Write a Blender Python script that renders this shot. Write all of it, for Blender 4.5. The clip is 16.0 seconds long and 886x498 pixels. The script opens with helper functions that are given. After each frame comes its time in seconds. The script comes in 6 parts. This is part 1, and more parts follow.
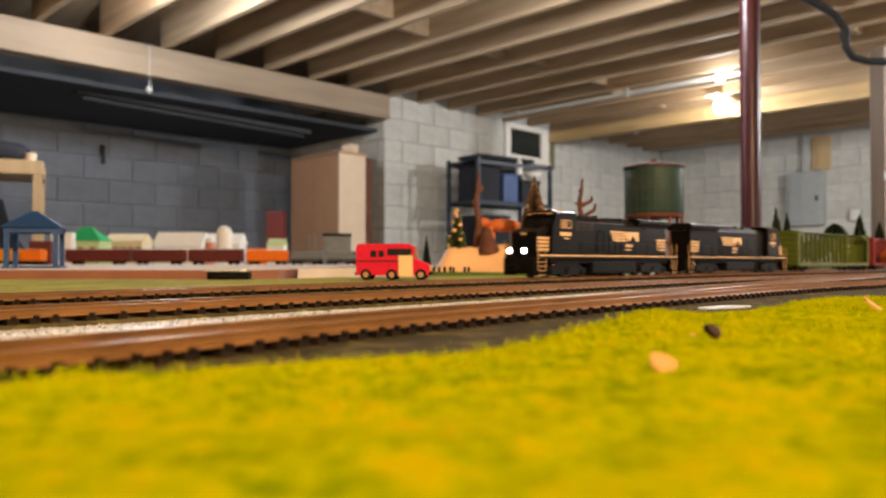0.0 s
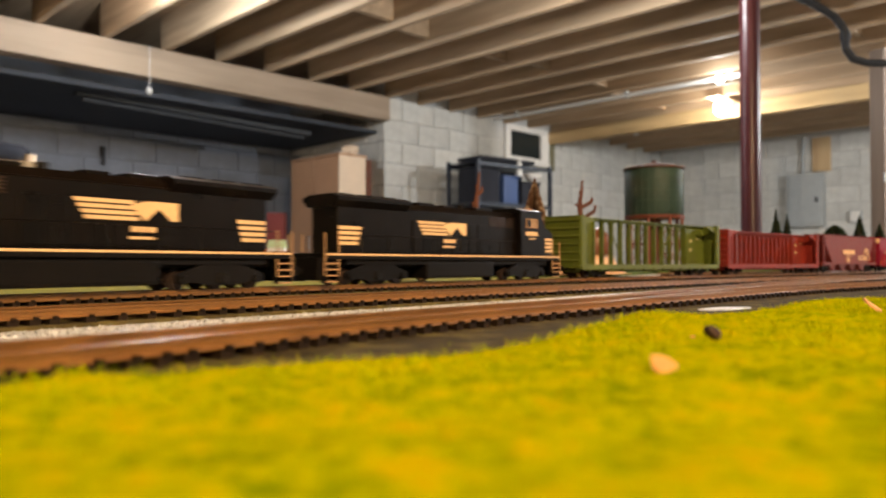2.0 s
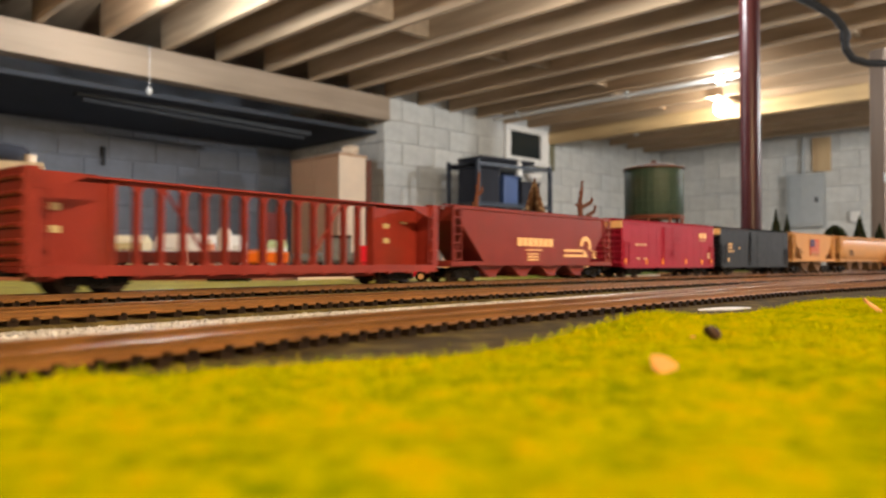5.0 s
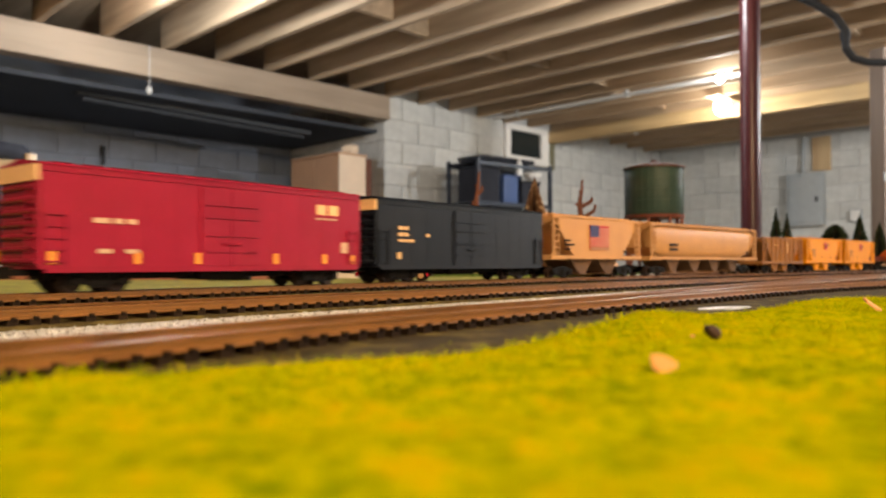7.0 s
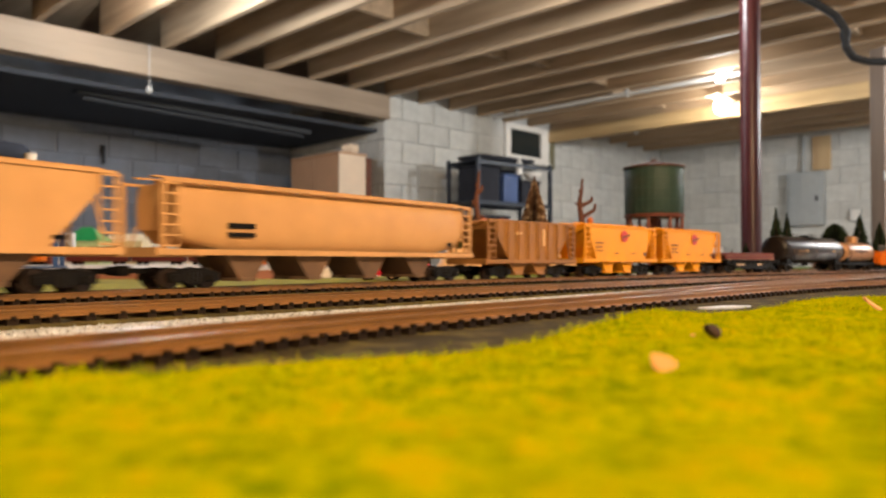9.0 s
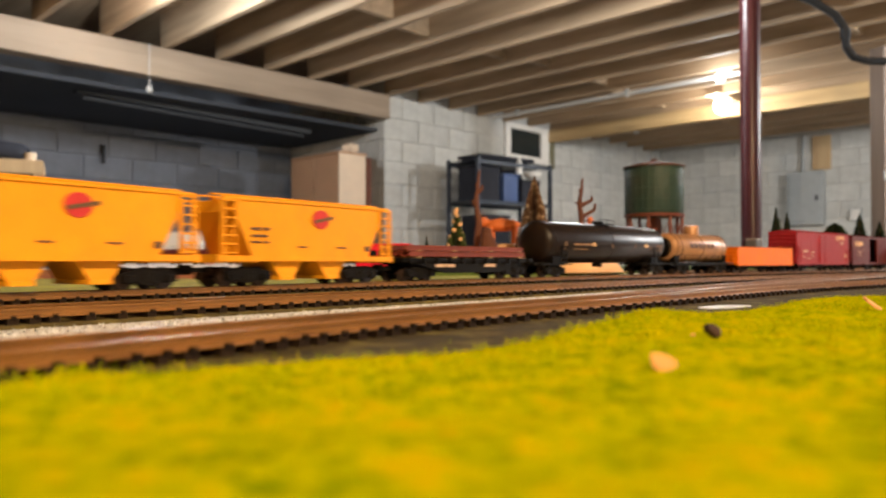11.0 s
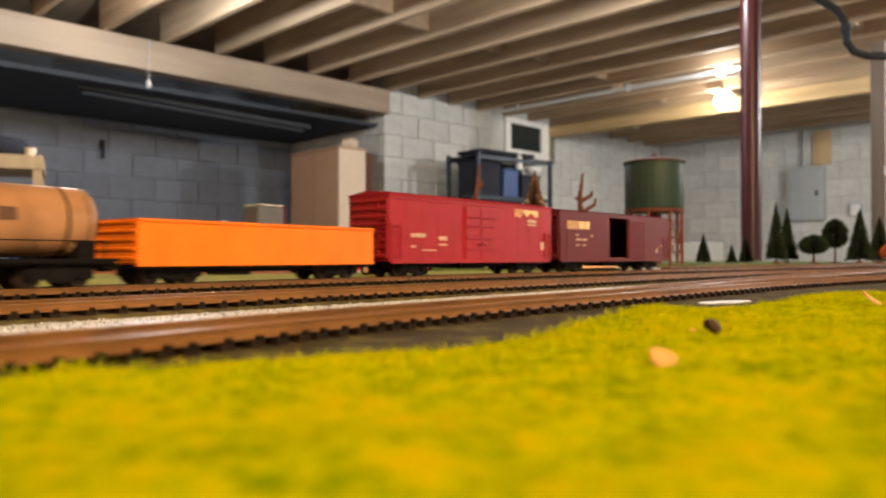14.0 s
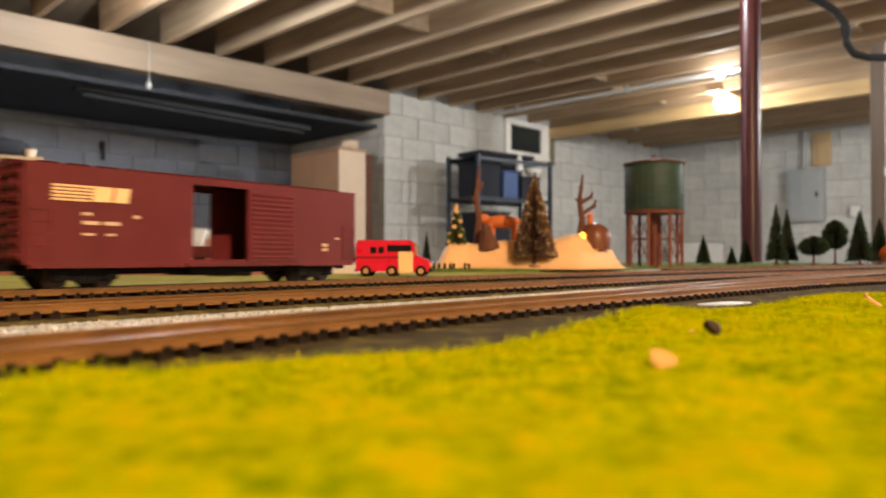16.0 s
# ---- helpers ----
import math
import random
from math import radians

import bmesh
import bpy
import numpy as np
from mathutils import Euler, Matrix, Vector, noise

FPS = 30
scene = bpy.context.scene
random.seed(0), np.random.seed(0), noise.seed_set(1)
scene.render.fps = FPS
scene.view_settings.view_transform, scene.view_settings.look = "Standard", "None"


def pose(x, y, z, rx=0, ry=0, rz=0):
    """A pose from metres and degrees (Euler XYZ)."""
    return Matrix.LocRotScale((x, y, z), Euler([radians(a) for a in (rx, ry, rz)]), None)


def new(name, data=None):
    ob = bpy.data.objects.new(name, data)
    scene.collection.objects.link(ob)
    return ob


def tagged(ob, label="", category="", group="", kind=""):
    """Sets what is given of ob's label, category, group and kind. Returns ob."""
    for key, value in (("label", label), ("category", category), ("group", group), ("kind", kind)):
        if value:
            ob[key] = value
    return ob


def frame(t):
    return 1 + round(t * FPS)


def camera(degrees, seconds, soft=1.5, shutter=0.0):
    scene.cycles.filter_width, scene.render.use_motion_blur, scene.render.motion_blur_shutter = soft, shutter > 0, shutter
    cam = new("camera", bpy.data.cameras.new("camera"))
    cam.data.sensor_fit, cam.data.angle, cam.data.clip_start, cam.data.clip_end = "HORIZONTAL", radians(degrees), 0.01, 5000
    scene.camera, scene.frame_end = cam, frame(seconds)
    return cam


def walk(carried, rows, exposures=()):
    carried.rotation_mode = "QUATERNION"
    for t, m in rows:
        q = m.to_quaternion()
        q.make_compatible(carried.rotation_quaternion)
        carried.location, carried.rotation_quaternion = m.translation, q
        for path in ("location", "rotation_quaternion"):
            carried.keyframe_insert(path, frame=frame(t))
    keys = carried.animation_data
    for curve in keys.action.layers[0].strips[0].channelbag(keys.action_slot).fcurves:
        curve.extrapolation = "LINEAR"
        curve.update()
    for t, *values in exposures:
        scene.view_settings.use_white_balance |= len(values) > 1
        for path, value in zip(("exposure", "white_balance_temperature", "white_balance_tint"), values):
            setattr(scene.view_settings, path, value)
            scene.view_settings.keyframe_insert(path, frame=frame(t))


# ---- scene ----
HORIZON = 465.8          # eye level in the picture at rest
FOCAL = 1300.0
EYE = Vector((0.0, 0.0, 0.0179))
cam = camera(2 * math.degrees(math.atan(784 / FOCAL)), 16.0, 2.0, 0.5)
cam.data.dof.use_dof = True
cam.data.dof.focus_distance = 0.31
cam.data.dof.aperture_fstop = 19.0


def tilt(drop):
    up = math.degrees(math.atan((HORIZON + drop - 441) / FOCAL))
    return pose(EYE.x, EYE.y, EYE.z, 90 + up, 0, 0)


walk(cam, [(t, tilt(d)) for t, d in (
    (0, -1.5), (0.5, -1), (1, -0.4), (1.5, 0.6), (2, 1.2), (2.5, 2.3), (3, 2.6), (3.5, 2.6), (4, 2.5), (6.5, 0), (7, 0),
    (7.5, -0.4), (8, -0.8), (8.5, -1.2), (9, -1.3), (11.5, -2.6), (12, -3.8), (12.5, -4.8), (13, -7.2), (13.5, -8.6),
    (14, -10.4), (14.5, -11.6), (15, -11.2), (15.5, -10.6), (16, -8))])

# ---- light ----
scene.view_settings.exposure = 1.2
world = bpy.data.worlds.new("world")
world.use_nodes = True
world.node_tree.nodes["Background"].inputs[0].default_value = (0.55, 0.6, 0.7, 1)
world.node_tree.nodes["Background"].inputs[1].default_value = 0.035
scene.world = world


def bulb_light(name, at, watts, colour, size=0.06):
    lamp = bpy.data.lights.new(name, "POINT")
    lamp.energy, lamp.color, lamp.shadow_soft_size = watts, colour, size
    ob = new(name, lamp)
    ob.location = at
    return ob


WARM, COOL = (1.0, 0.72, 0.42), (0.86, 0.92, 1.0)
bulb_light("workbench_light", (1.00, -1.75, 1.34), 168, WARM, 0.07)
bulb_light("ceiling_light_far", (2.40, 6.32, 1.30), 9, (1.0, 0.96, 0.88))
bulb_light("ceiling_light_joist", (2.08, 5.50, 1.34), 5, (0.95, 0.97, 1.0), 0.04)
# added fill with no known source, brightens the joists and north wall
bulb_light("ceiling_light_near", (0.85, 3.35, 1.40), 20, (0.92, 0.96, 1.0))
bulb_light("ceiling_light_middle", (-1.45, 3.75, 1.38), 29, COOL)
# strong fill added only to lift the end wall; no lamp known here
bulb_light("ceiling_light_corner", (4.6, 3.5, 1.30), 140, (0.95, 0.97, 1.0))

# ---- room axes: a runs along the train, b across it ----
R2 = math.sqrt(0.5)


def room(a, b, z=0.0):
    return Vector(((a - b) * R2, (a + b) * R2, z))


ROOM = Matrix.Rotation(radians(45), 4, "Z")

# ---- mesh helpers ----


def box(bm, x0, x1, y0, y1, z0, z1, bev=0.0):
    vs = bmesh.ops.create_cube(bm, size=1.0)["verts"]
    for v in vs:
        v.co = Vector((x0 + (v.co.x + .5) * (x1 - x0), y0 + (v.co.y + .5) * (y1 - y0), z0 + (v.co.z + .5) * (z1 - z0)))
    if bev:
        es = list({e for v in vs for e in v.link_edges})
        bmesh.ops.bevel(bm, geom=es, offset=bev, segments=2, profile=0.6, affect="EDGES")
    return vs


def rod(bm, p, q, r, n=8, r2=None):
    p, q = Vector(p), Vector(q)
    d = q - p
    m = Matrix.Translation((p + q) / 2) @ d.to_track_quat("Z", "Y").to_matrix().to_4x4()
    return bmesh.ops.create_cone(bm, cap_ends=True, segments=n, radius1=r, radius2=r if r2 is None else r2, depth=d.length, matrix=m)["verts"]


def ball(bm, at, r, sub=2, sq=(1, 1, 1)):
    m = Matrix.Translation(at) @ Matrix.Diagonal((*sq, 1))
    return bmesh.ops.create_icosphere(bm, subdivisions=sub, radius=r, matrix=m)["verts"]


def prism(bm, pts, x0, x1):
    """A profile of (y, z) points drawn out along x."""
    a = [bm.verts.new((x0, y, z)) for y, z in pts]
    b = [bm.verts.new((x1, y, z)) for y, z in pts]
    n = len(pts)
    bm.faces.new(a), bm.faces.new(b[::-1])
    for i in range(n):
        bm.faces.new((a[i], b[i], b[(i + 1) % n], a[(i + 1) % n]))
    bmesh.ops.recalc_face_normals(bm, faces=bm.faces)


def side_prism(bm, pts, y0, y1):
    """A profile of (x, z) points drawn out along y."""
    a = [bm.verts.new((x, y0, z)) for x, z in pts]
    b = [bm.verts.new((x, y1, z)) for x, z in pts]
    n = len(pts)
    bm.faces.new(a), bm.faces.new(b[::-1])
    for i in range(n):
        bm.faces.new((a[i], b[i], b[(i + 1) % n], a[(i + 1) % n]))
    bmesh.ops.recalc_face_normals(bm, faces=bm.faces)


def lathe(bm, profile, n=24, at=(0, 0, 0)):
    """(radius, z) points turned round the z axis."""
    rings = []
    for r, z in profile:
        rings.append([bm.verts.new((at[0] + r * math.cos(2 * math.pi * i / n), at[1] + r * math.sin(2 * math.pi * i / n), at[2] + z)) for i in range(n)])
    for p, q in zip(rings, rings[1:]):
        for i in range(n):
            bm.faces.new((p[i], p[(i + 1) % n], q[(i + 1) % n], q[i]))
    bm.faces.new(rings[0][::-1]), bm.faces.new(rings[-1])
    bmesh.ops.recalc_face_normals(bm, faces=bm.faces)


def finish(bm, name, material, smooth=False):
    me = bpy.data.meshes.new(name)
    if smooth:
        for f in bm.faces:
            f.smooth = True
    bm.to_mesh(me)
    bm.free()
    if material:
        me.materials.append(material)
    if smooth:
        me.set_sharp_from_angle(angle=radians(35))
    return me


def part(name, bm, material, parent, label="", smooth=False):
    ob = new(name, finish(bm, name, material, smooth))
    ob.parent = parent
    if label:
        ob["label"] = label
    return ob


def thing(name, label, category, at=None, group="", kind=""):
    ob = new(name)
    ob.empty_display_size = 0.02
    if at is not None:
        ob.matrix_basis = at
    return tagged(ob, label, category, group, kind)


def solid(name, bm, material, label, category, group="", kind="", smooth=False):
    return tagged(new(name, finish(bm, name, material, smooth)), label, category, group, kind)


def made(f, *args, **kw):
    """A fresh bmesh shaped by f."""
    bm = bmesh.new()
    f(bm, *args, **kw)
    return bm


# ---- materials ----


def paint(name, colour, rough=0.5, metal=0.0, var=0.12, scale=60.0, bump=0.0, bscale=None, dirt=None, dirt_amount=0.3, spec=0.3, coat=0.0):
    """Colour with uneven tone at two sizes, patches of dirt and fine relief."""
    m = bpy.data.materials.new(name)
    m.use_nodes = True
    nt = m.node_tree
    N, L = nt.nodes, nt.links
    b = N["Principled BSDF"]
    co = N.new("ShaderNodeTexCoord")
    n1, n2 = N.new("ShaderNodeTexNoise"), N.new("ShaderNodeTexNoise")
    for nn, s, d in ((n1, scale, 6), (n2, scale * 0.13, 3)):
        nn.inputs["Scale"].default_value, nn.inputs["Detail"].default_value = s, d
        L.new(co.outputs["Object"], nn.inputs["Vector"])
    info = N.new("ShaderNodeObjectInfo")
    add = N.new("ShaderNodeMath"); add.operation = "ADD"
    L.new(n1.outputs["Fac"], add.inputs[0]); L.new(n2.outputs["Fac"], add.inputs[1])
    rnd = N.new("ShaderNodeMath"); rnd.operation = "MULTIPLY_ADD"
    rnd.inputs[1].default_value, rnd.inputs[2].default_value = 0.35, -0.17
    L.new(info.outputs["Random"], rnd.inputs[0])
    sm = N.new("ShaderNodeMath"); sm.operation = "ADD"
    L.new(add.outputs[0], sm.inputs[0]); L.new(rnd.outputs[0], sm.inputs[1])
    mp = N.new("ShaderNodeMapRange")
    mp.inputs["From Min"].default_value, mp.inputs["From Max"].default_value = 0.6, 1.4
    mp.inputs["To Min"].default_value, mp.inputs["To Max"].default_value = 1 - var, 1 + var
    L.new(sm.outputs[0], mp.inputs["Value"])
    mul = N.new("ShaderNodeVectorMath"); mul.operation = "SCALE"
    mul.inputs[0].default_value = colour
    L.new(mp.outputs[0], mul.inputs["Scale"])
    out = mul.outputs[0]
    if dirt:
        n3 = N.new("ShaderNodeTexNoise")
        n3.inputs["Scale"].default_value, n3.inputs["Detail"].default_value = scale * 0.35, 8
        L.new(co.outputs["Object"], n3.inputs["Vector"])
        ramp = N.new("ShaderNodeMapRange")
        ramp.inputs["From Min"].default_value, ramp.inputs["From Max"].default_value = 0.5, 0.72
        ramp.inputs["To Max"].default_value = dirt_amount
        L.new(n3.outputs["Fac"], ramp.inputs["Value"])
        mix = N.new("ShaderNodeMix"); mix.data_type = "RGBA"
        L.new(ramp.outputs[0], mix.inputs["Factor"])
        L.new(out, mix.inputs[6])
        mix.inputs[7].default_value = (*dirt, 1)
        out = mix.outputs[2]
    L.new(out, b.inputs["Base Color"])
    rr = N.new("ShaderNodeMapRange")
    rr.inputs["To Min"].default_value, rr.inputs["To Max"].default_value = max(rough - 0.12, 0.02), min(rough + 0.12, 1)
    L.new(n1.outputs["Fac"], rr.inputs["Value"])
    L.new(rr.outputs[0], b.inputs["Roughness"])
    b.inputs["Metallic"].default_value = metal
    b.inputs["Specular IOR Level"].default_value = spec
    b.inputs["Coat Weight"].default_value = coat
    if bump:
        bp = N.new("ShaderNodeBump")
        bp.inputs["Strength"].default_value = min(bump, 1.0)
        bp.inputs["Distance"].default_value = 0.3 / (bscale or scale)
        nb = N.new("ShaderNodeTexNoise")
        nb.inputs["Scale"].default_value, nb.inputs["Detail"].default_value = bscale or scale, 5
        L.new(co.outputs["Object"], nb.inputs["Vector"])
        L.new(nb.outputs["Fac"], bp.inputs["Height"])
        L.new(bp.outputs[0], b.inputs["Normal"])
    return m


def wood(name, c1, c2, axis, scale=9.0, rough=0.65, rings=14.0):
    """Long grain along one axis of the object (0 x, 1 y, 2 z)."""
    m = bpy.data.materials.new(name)
    m.use_nodes = True
    nt = m.node_tree
    N, L = nt.nodes, nt.links
    b = N["Principled BSDF"]
    co, mapn, no, wv = N.new("ShaderNodeTexCoord"), N.new("ShaderNodeMapping"), N.new("ShaderNodeTexNoise"), N.new("ShaderNodeTexNoise")
    s = [rings, rings, rings]
    s[axis] = scale * 0.12
    mapn.inputs["Scale"].default_value = s
    L.new(co.outputs["Object"], mapn.inputs["Vector"])
    no.inputs["Scale"].default_value, no.inputs["Detail"].default_value = 1.0, 8
    wv.inputs["Scale"].default_value, wv.inputs["Detail"].default_value = 0.9, 3
    L.new(mapn.outputs[0], no.inputs["Vector"]); L.new(co.outputs["Object"], wv.inputs["Vector"])
    ad = N.new("ShaderNodeMath"); ad.operation = "MULTIPLY_ADD"
    ad.inputs[1].default_value = 0.5
    L.new(wv.outputs["Fac"], ad.inputs[0]); L.new(no.outputs["Fac"], ad.inputs[2])
    geo = N.new("ShaderNodeNewGeometry")
    a2 = N.new("ShaderNodeMath"); a2.operation = "MULTIPLY_ADD"
    a2.inputs[1].default_value = 0.22
    L.new(geo.outputs["Random Per Island"], a2.inputs[0]); L.new(ad.outputs[0], a2.inputs[2])
    cr = N.new("ShaderNodeValToRGB")
    cr.color_ramp.elements[0].position, cr.color_ramp.elements[1].position = 0.55, 1.05
    cr.color_ramp.elements[0].color, cr.color_ramp.elements[1].color = (*c1, 1), (*c2, 1)
    L.new(a2.outputs[0], cr.inputs["Fac"]); L.new(cr.outputs[0], b.inputs["Base Color"])
    b.inputs["Roughness"].default_value = rough
    bp = N.new("ShaderNodeBump")
    bp.inputs["Strength"].default_value, bp.inputs["Distance"].default_value = 0.3, 0.002
    L.new(no.outputs["Fac"], bp.inputs["Height"]); L.new(bp.outputs[0], b.inputs["Normal"])
    return m


def glow(name, colour, strength):
    m = bpy.data.materials.new(name)
    m.use_nodes = True
    b = m.node_tree.nodes["Principled BSDF"]
    b.inputs["Base Color"].default_value = (*colour, 1)
    b.inputs["Emission Color"].default_value = (*colour, 1)
    b.inputs["Emission Strength"].default_value = strength
    return m


BLOCK = paint("grey_block", (0.54, 0.54, 0.51), 0.9, 0, 0.16, 14, 0.7, 90, (0.42, 0.42, 0.39), 0.35)
# Recess wall: block and mortar greys darkened to hold its shade.
BLOCK_SHADED = paint("grey_block_unpainted", (0.19, 0.205, 0.24), 0.92, 0, 0.14, 14, 0.7, 90, (0.17, 0.18, 0.20), 0.4)
MORTAR_SHADED = paint("dark_mortar", (0.20, 0.215, 0.245), 0.95, 0, 0.1, 30, 0.5)
MORTAR = paint("mortar", (0.46, 0.46, 0.44), 0.95, 0, 0.1, 30, 0.5)
CONCRETE = paint("concrete_floor", (0.28, 0.27, 0.26), 0.75, 0, 0.2, 5, 0.3, 40)
JOIST = wood("joist_wood", (0.22, 0.150, 0.085), (0.46, 0.33, 0.205), 1)
BEAM = wood("beam_wood", (0.20, 0.145, 0.095), (0.33, 0.25, 0.175), 0)
PINE = wood("pine_wood", (0.34, 0.22, 0.11), (0.52, 0.37, 0.20), 2)
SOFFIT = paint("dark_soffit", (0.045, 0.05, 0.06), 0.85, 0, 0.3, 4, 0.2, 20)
RED_STEEL = paint("red_oxide_steel", (0.050, 0.009, 0.011), 0.34, 0, 0.2, 12, 0.1, 60, spec=0.4)
BALLAST = paint("grey_baseboard", (0.56, 0.585, 0.62), 0.42, 0, 0.55, 900, 1.0, 800, (0.16, 0.155, 0.15), 0.8, 0.5)
TIE = paint("tie_plastic", (0.015, 0.009, 0.0055), 0.7, 0, 0.3, 300, 0.2, spec=0.1)
RAIL = paint("brown_rail", (0.19, 0.088, 0.024), 0.36, 0.15, 0.25, 160, 0.1, 900, (0.07, 0.03, 0.012), 0.5, 0.5)
GRASS_BOARD = paint("green_grass_mat", (0.16, 0.20, 0.025), 0.95, 0, 0.4, 260, 0.8, 900)
# ---- room ----
FLOOR_Z, CEIL_Z = -0.87, 1.49
A0, A1, B0, B1, B2, AC = -4.5, 9.15, -3.5, 4.96, 6.44, 4.23


def slab(name, x0, x1, y0, y1, z0, z1, material, label, category):
    bm = bmesh.new()
    box(bm, x0, x1, y0, y1, z0, z1)
    ob = solid(name, bm, material, label, category, kind="structure")
    ob.matrix_basis = ROOM
    return ob


slab("floor", A0 - .2, A1 + .2, B0 - .2, B2 + .2, FLOOR_Z - 0.1, FLOOR_Z, CONCRETE, "bare grey concrete basement floor", "floor")
walls = {}
walls["north"] = slab("wall_north", AC + .012, A1 + .2, B1 + 0.012, B1 + 0.2, FLOOR_Z, CEIL_Z + .22, MORTAR, "pale grey painted concrete block basement wall", "wall")
walls["recess"] = slab("wall_recess", A0 - .2, AC, B2 + 0.012, B2 + 0.2, FLOOR_Z, CEIL_Z + .22, MORTAR_SHADED, "shaded grey concrete block wall of the recess", "wall")
walls["return"] = slab("wall_return", AC + 0.012, AC + 0.2, B1 + 0.212, B2 + 0.2, FLOOR_Z, CEIL_Z + .22, MORTAR, "short grey concrete block return wall", "wall")
walls["east"] = slab("wall_east", A1 + 0.012, A1 + 0.2, B0 - .2, B1 + .01, FLOOR_Z, CEIL_Z + .22, MORTAR, "pale grey concrete block end wall", "wall")
slab("wall_south", A0 - .2, A1, B0 - .2, B0, FLOOR_Z, CEIL_Z + .22, BLOCK, "plain grey basement wall", "wall")
slab("wall_west", A0 - .2, A0, B0 + .002, B2, FLOOR_Z, CEIL_Z + .22, BLOCK, "plain grey basement wall", "wall")

# ceiling: subfloor, joists along b and blocking between them, in one mesh
bm = bmesh.new()
box(bm, A0, A1, B0, B2, CEIL_Z + 0.235, CEIL_Z + 0.26)
k = 0
x = A0 + 0.2
while x < A1 - 0.1:
    box(bm, x, x + 0.038, B0 + .003, B1 - 0.002, CEIL_Z + random.uniform(-.006, 0), CEIL_Z + 0.235)
    for yb in (1.35 + 0.12 * (k % 2), 3.55 - 0.1 * (k % 2)):
        if k % 3 != 1:
            box(bm, x + 0.038, x + 0.406, yb, yb + 0.038, CEIL_Z + 0.05, CEIL_Z + 0.22)
    x += 0.406
    k += 1
ceiling = solid("ceiling", bm, JOIST, "open wooden floor joists and subfloor overhead", "ceiling", kind="structure")
ceiling.matrix_basis = ROOM

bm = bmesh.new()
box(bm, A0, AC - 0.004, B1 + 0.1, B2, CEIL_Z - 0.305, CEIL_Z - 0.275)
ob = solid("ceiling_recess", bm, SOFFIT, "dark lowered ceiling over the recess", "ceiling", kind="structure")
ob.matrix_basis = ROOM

# beams
bm = bmesh.new()
for i in range(3):
    box(bm, A0 + .01, AC - 0.004, B1 - 0.075 + i * 0.045, B1 - 0.032 + i * 0.045, CEIL_Z - 0.212, CEIL_Z - 0.008, 0.004)
ob = solid("beam_main", bm, BEAM, "built-up pale wooden main beam under the joists", "beam", kind="structure")
ob.matrix_basis = ROOM
bm = bmesh.new()
for i in range(2):
    box(bm, 6.60 + i * 0.042, 6.64 + i * 0.042, B0 + .02, B1 - .02, CEIL_Z - 0.14, CEIL_Z - 0.008, 0.004)
BEAM_Y = wood("yellow_beam_wood", (0.30, 0.20, 0.085), (0.50, 0.35, 0.17), 1)
ob = solid("beam_second", bm, BEAM_Y, "yellowish wooden header beam", "beam", kind="structure")
ob.matrix_basis = ROOM


def block_mesh(w, h, material):
    """A block face with chamfered edges, its back open against the mortar."""
    bm = bmesh.new()
    d, c = 0.012, 0.006
    out = [bm.verts.new((x, 0, z)) for x, z in ((0, 0), (w, 0), (w, h), (0, h))]
    mid = [bm.verts.new((x, -d + 0.004, z)) for x, z in ((0, 0), (w, 0), (w, h), (0, h))]
    top = [bm.verts.new((x, -d, z)) for x, z in ((c, c), (w - c, c), (w - c, h - c), (c, h - c))]
    for p, q in ((out, mid), (mid, top)):
        for i in range(4):
            bm.faces.new((p[i], p[(i + 1) % 4], q[(i + 1) % 4], q[i]))
    bm.faces.new(top)
    bmesh.ops.recalc_face_normals(bm, faces=bm.faces)
    return finish(bm, "block", material)


def block_wall(wall, origin, turn, length, material, holes=()):
    """Courses of blocks on a wall; origin and turn in room axes, running along local x, facing local -y."""
    m0 = ROOM @ Matrix.Translation(origin) @ Matrix.Rotation(radians(turn), 4, "Z")
    cache = {}
    inv = wall.matrix_basis.inverted()
    H, W = 0.2032, 0.4064
    for r in range(12):
        z0 = FLOOR_Z + r * 0.198
        x = -W / 2 if r % 2 else 0.0
        while x < length - 0.02:
            s, e = max(x, 0), min(x + W, length)
            w = round(e - s - 0.010, 3)
            x += W
            if w < 0.03 or any(h[0] < e - .05 and h[1] > s + .05 and h[2] < z0 + H - .02 and h[3] > z0 + .02 for h in holes):
                continue
            if w not in cache:
                cache[w] = block_mesh(w, 0.188, material)
            ob = new("block", cache[w])
            ob.parent = wall
            ob.matrix_basis = inv @ m0 @ Matrix.Translation((s + 0.005, random.uniform(-.002, .001), z0 + 0.005))


def all_blocks():
    block_wall(walls["north"], (AC, B1 + 0.012, 0), 0, A1 - AC, BLOCK, holes=((1.64, 2.38, 1.08, 1.6),))
    block_wall(walls["recess"], (AC - 16 * .4064, B2 + 0.012, 0), 0, 16 * .4064, BLOCK_SHADED)
    block_wall(walls["return"], (AC + 0.012, B2, 0), -90, B2 - B1, BLOCK)
    block_wall(walls["east"], (A1 + 0.012, B1, 0), -90, 20 * .4064, BLOCK)


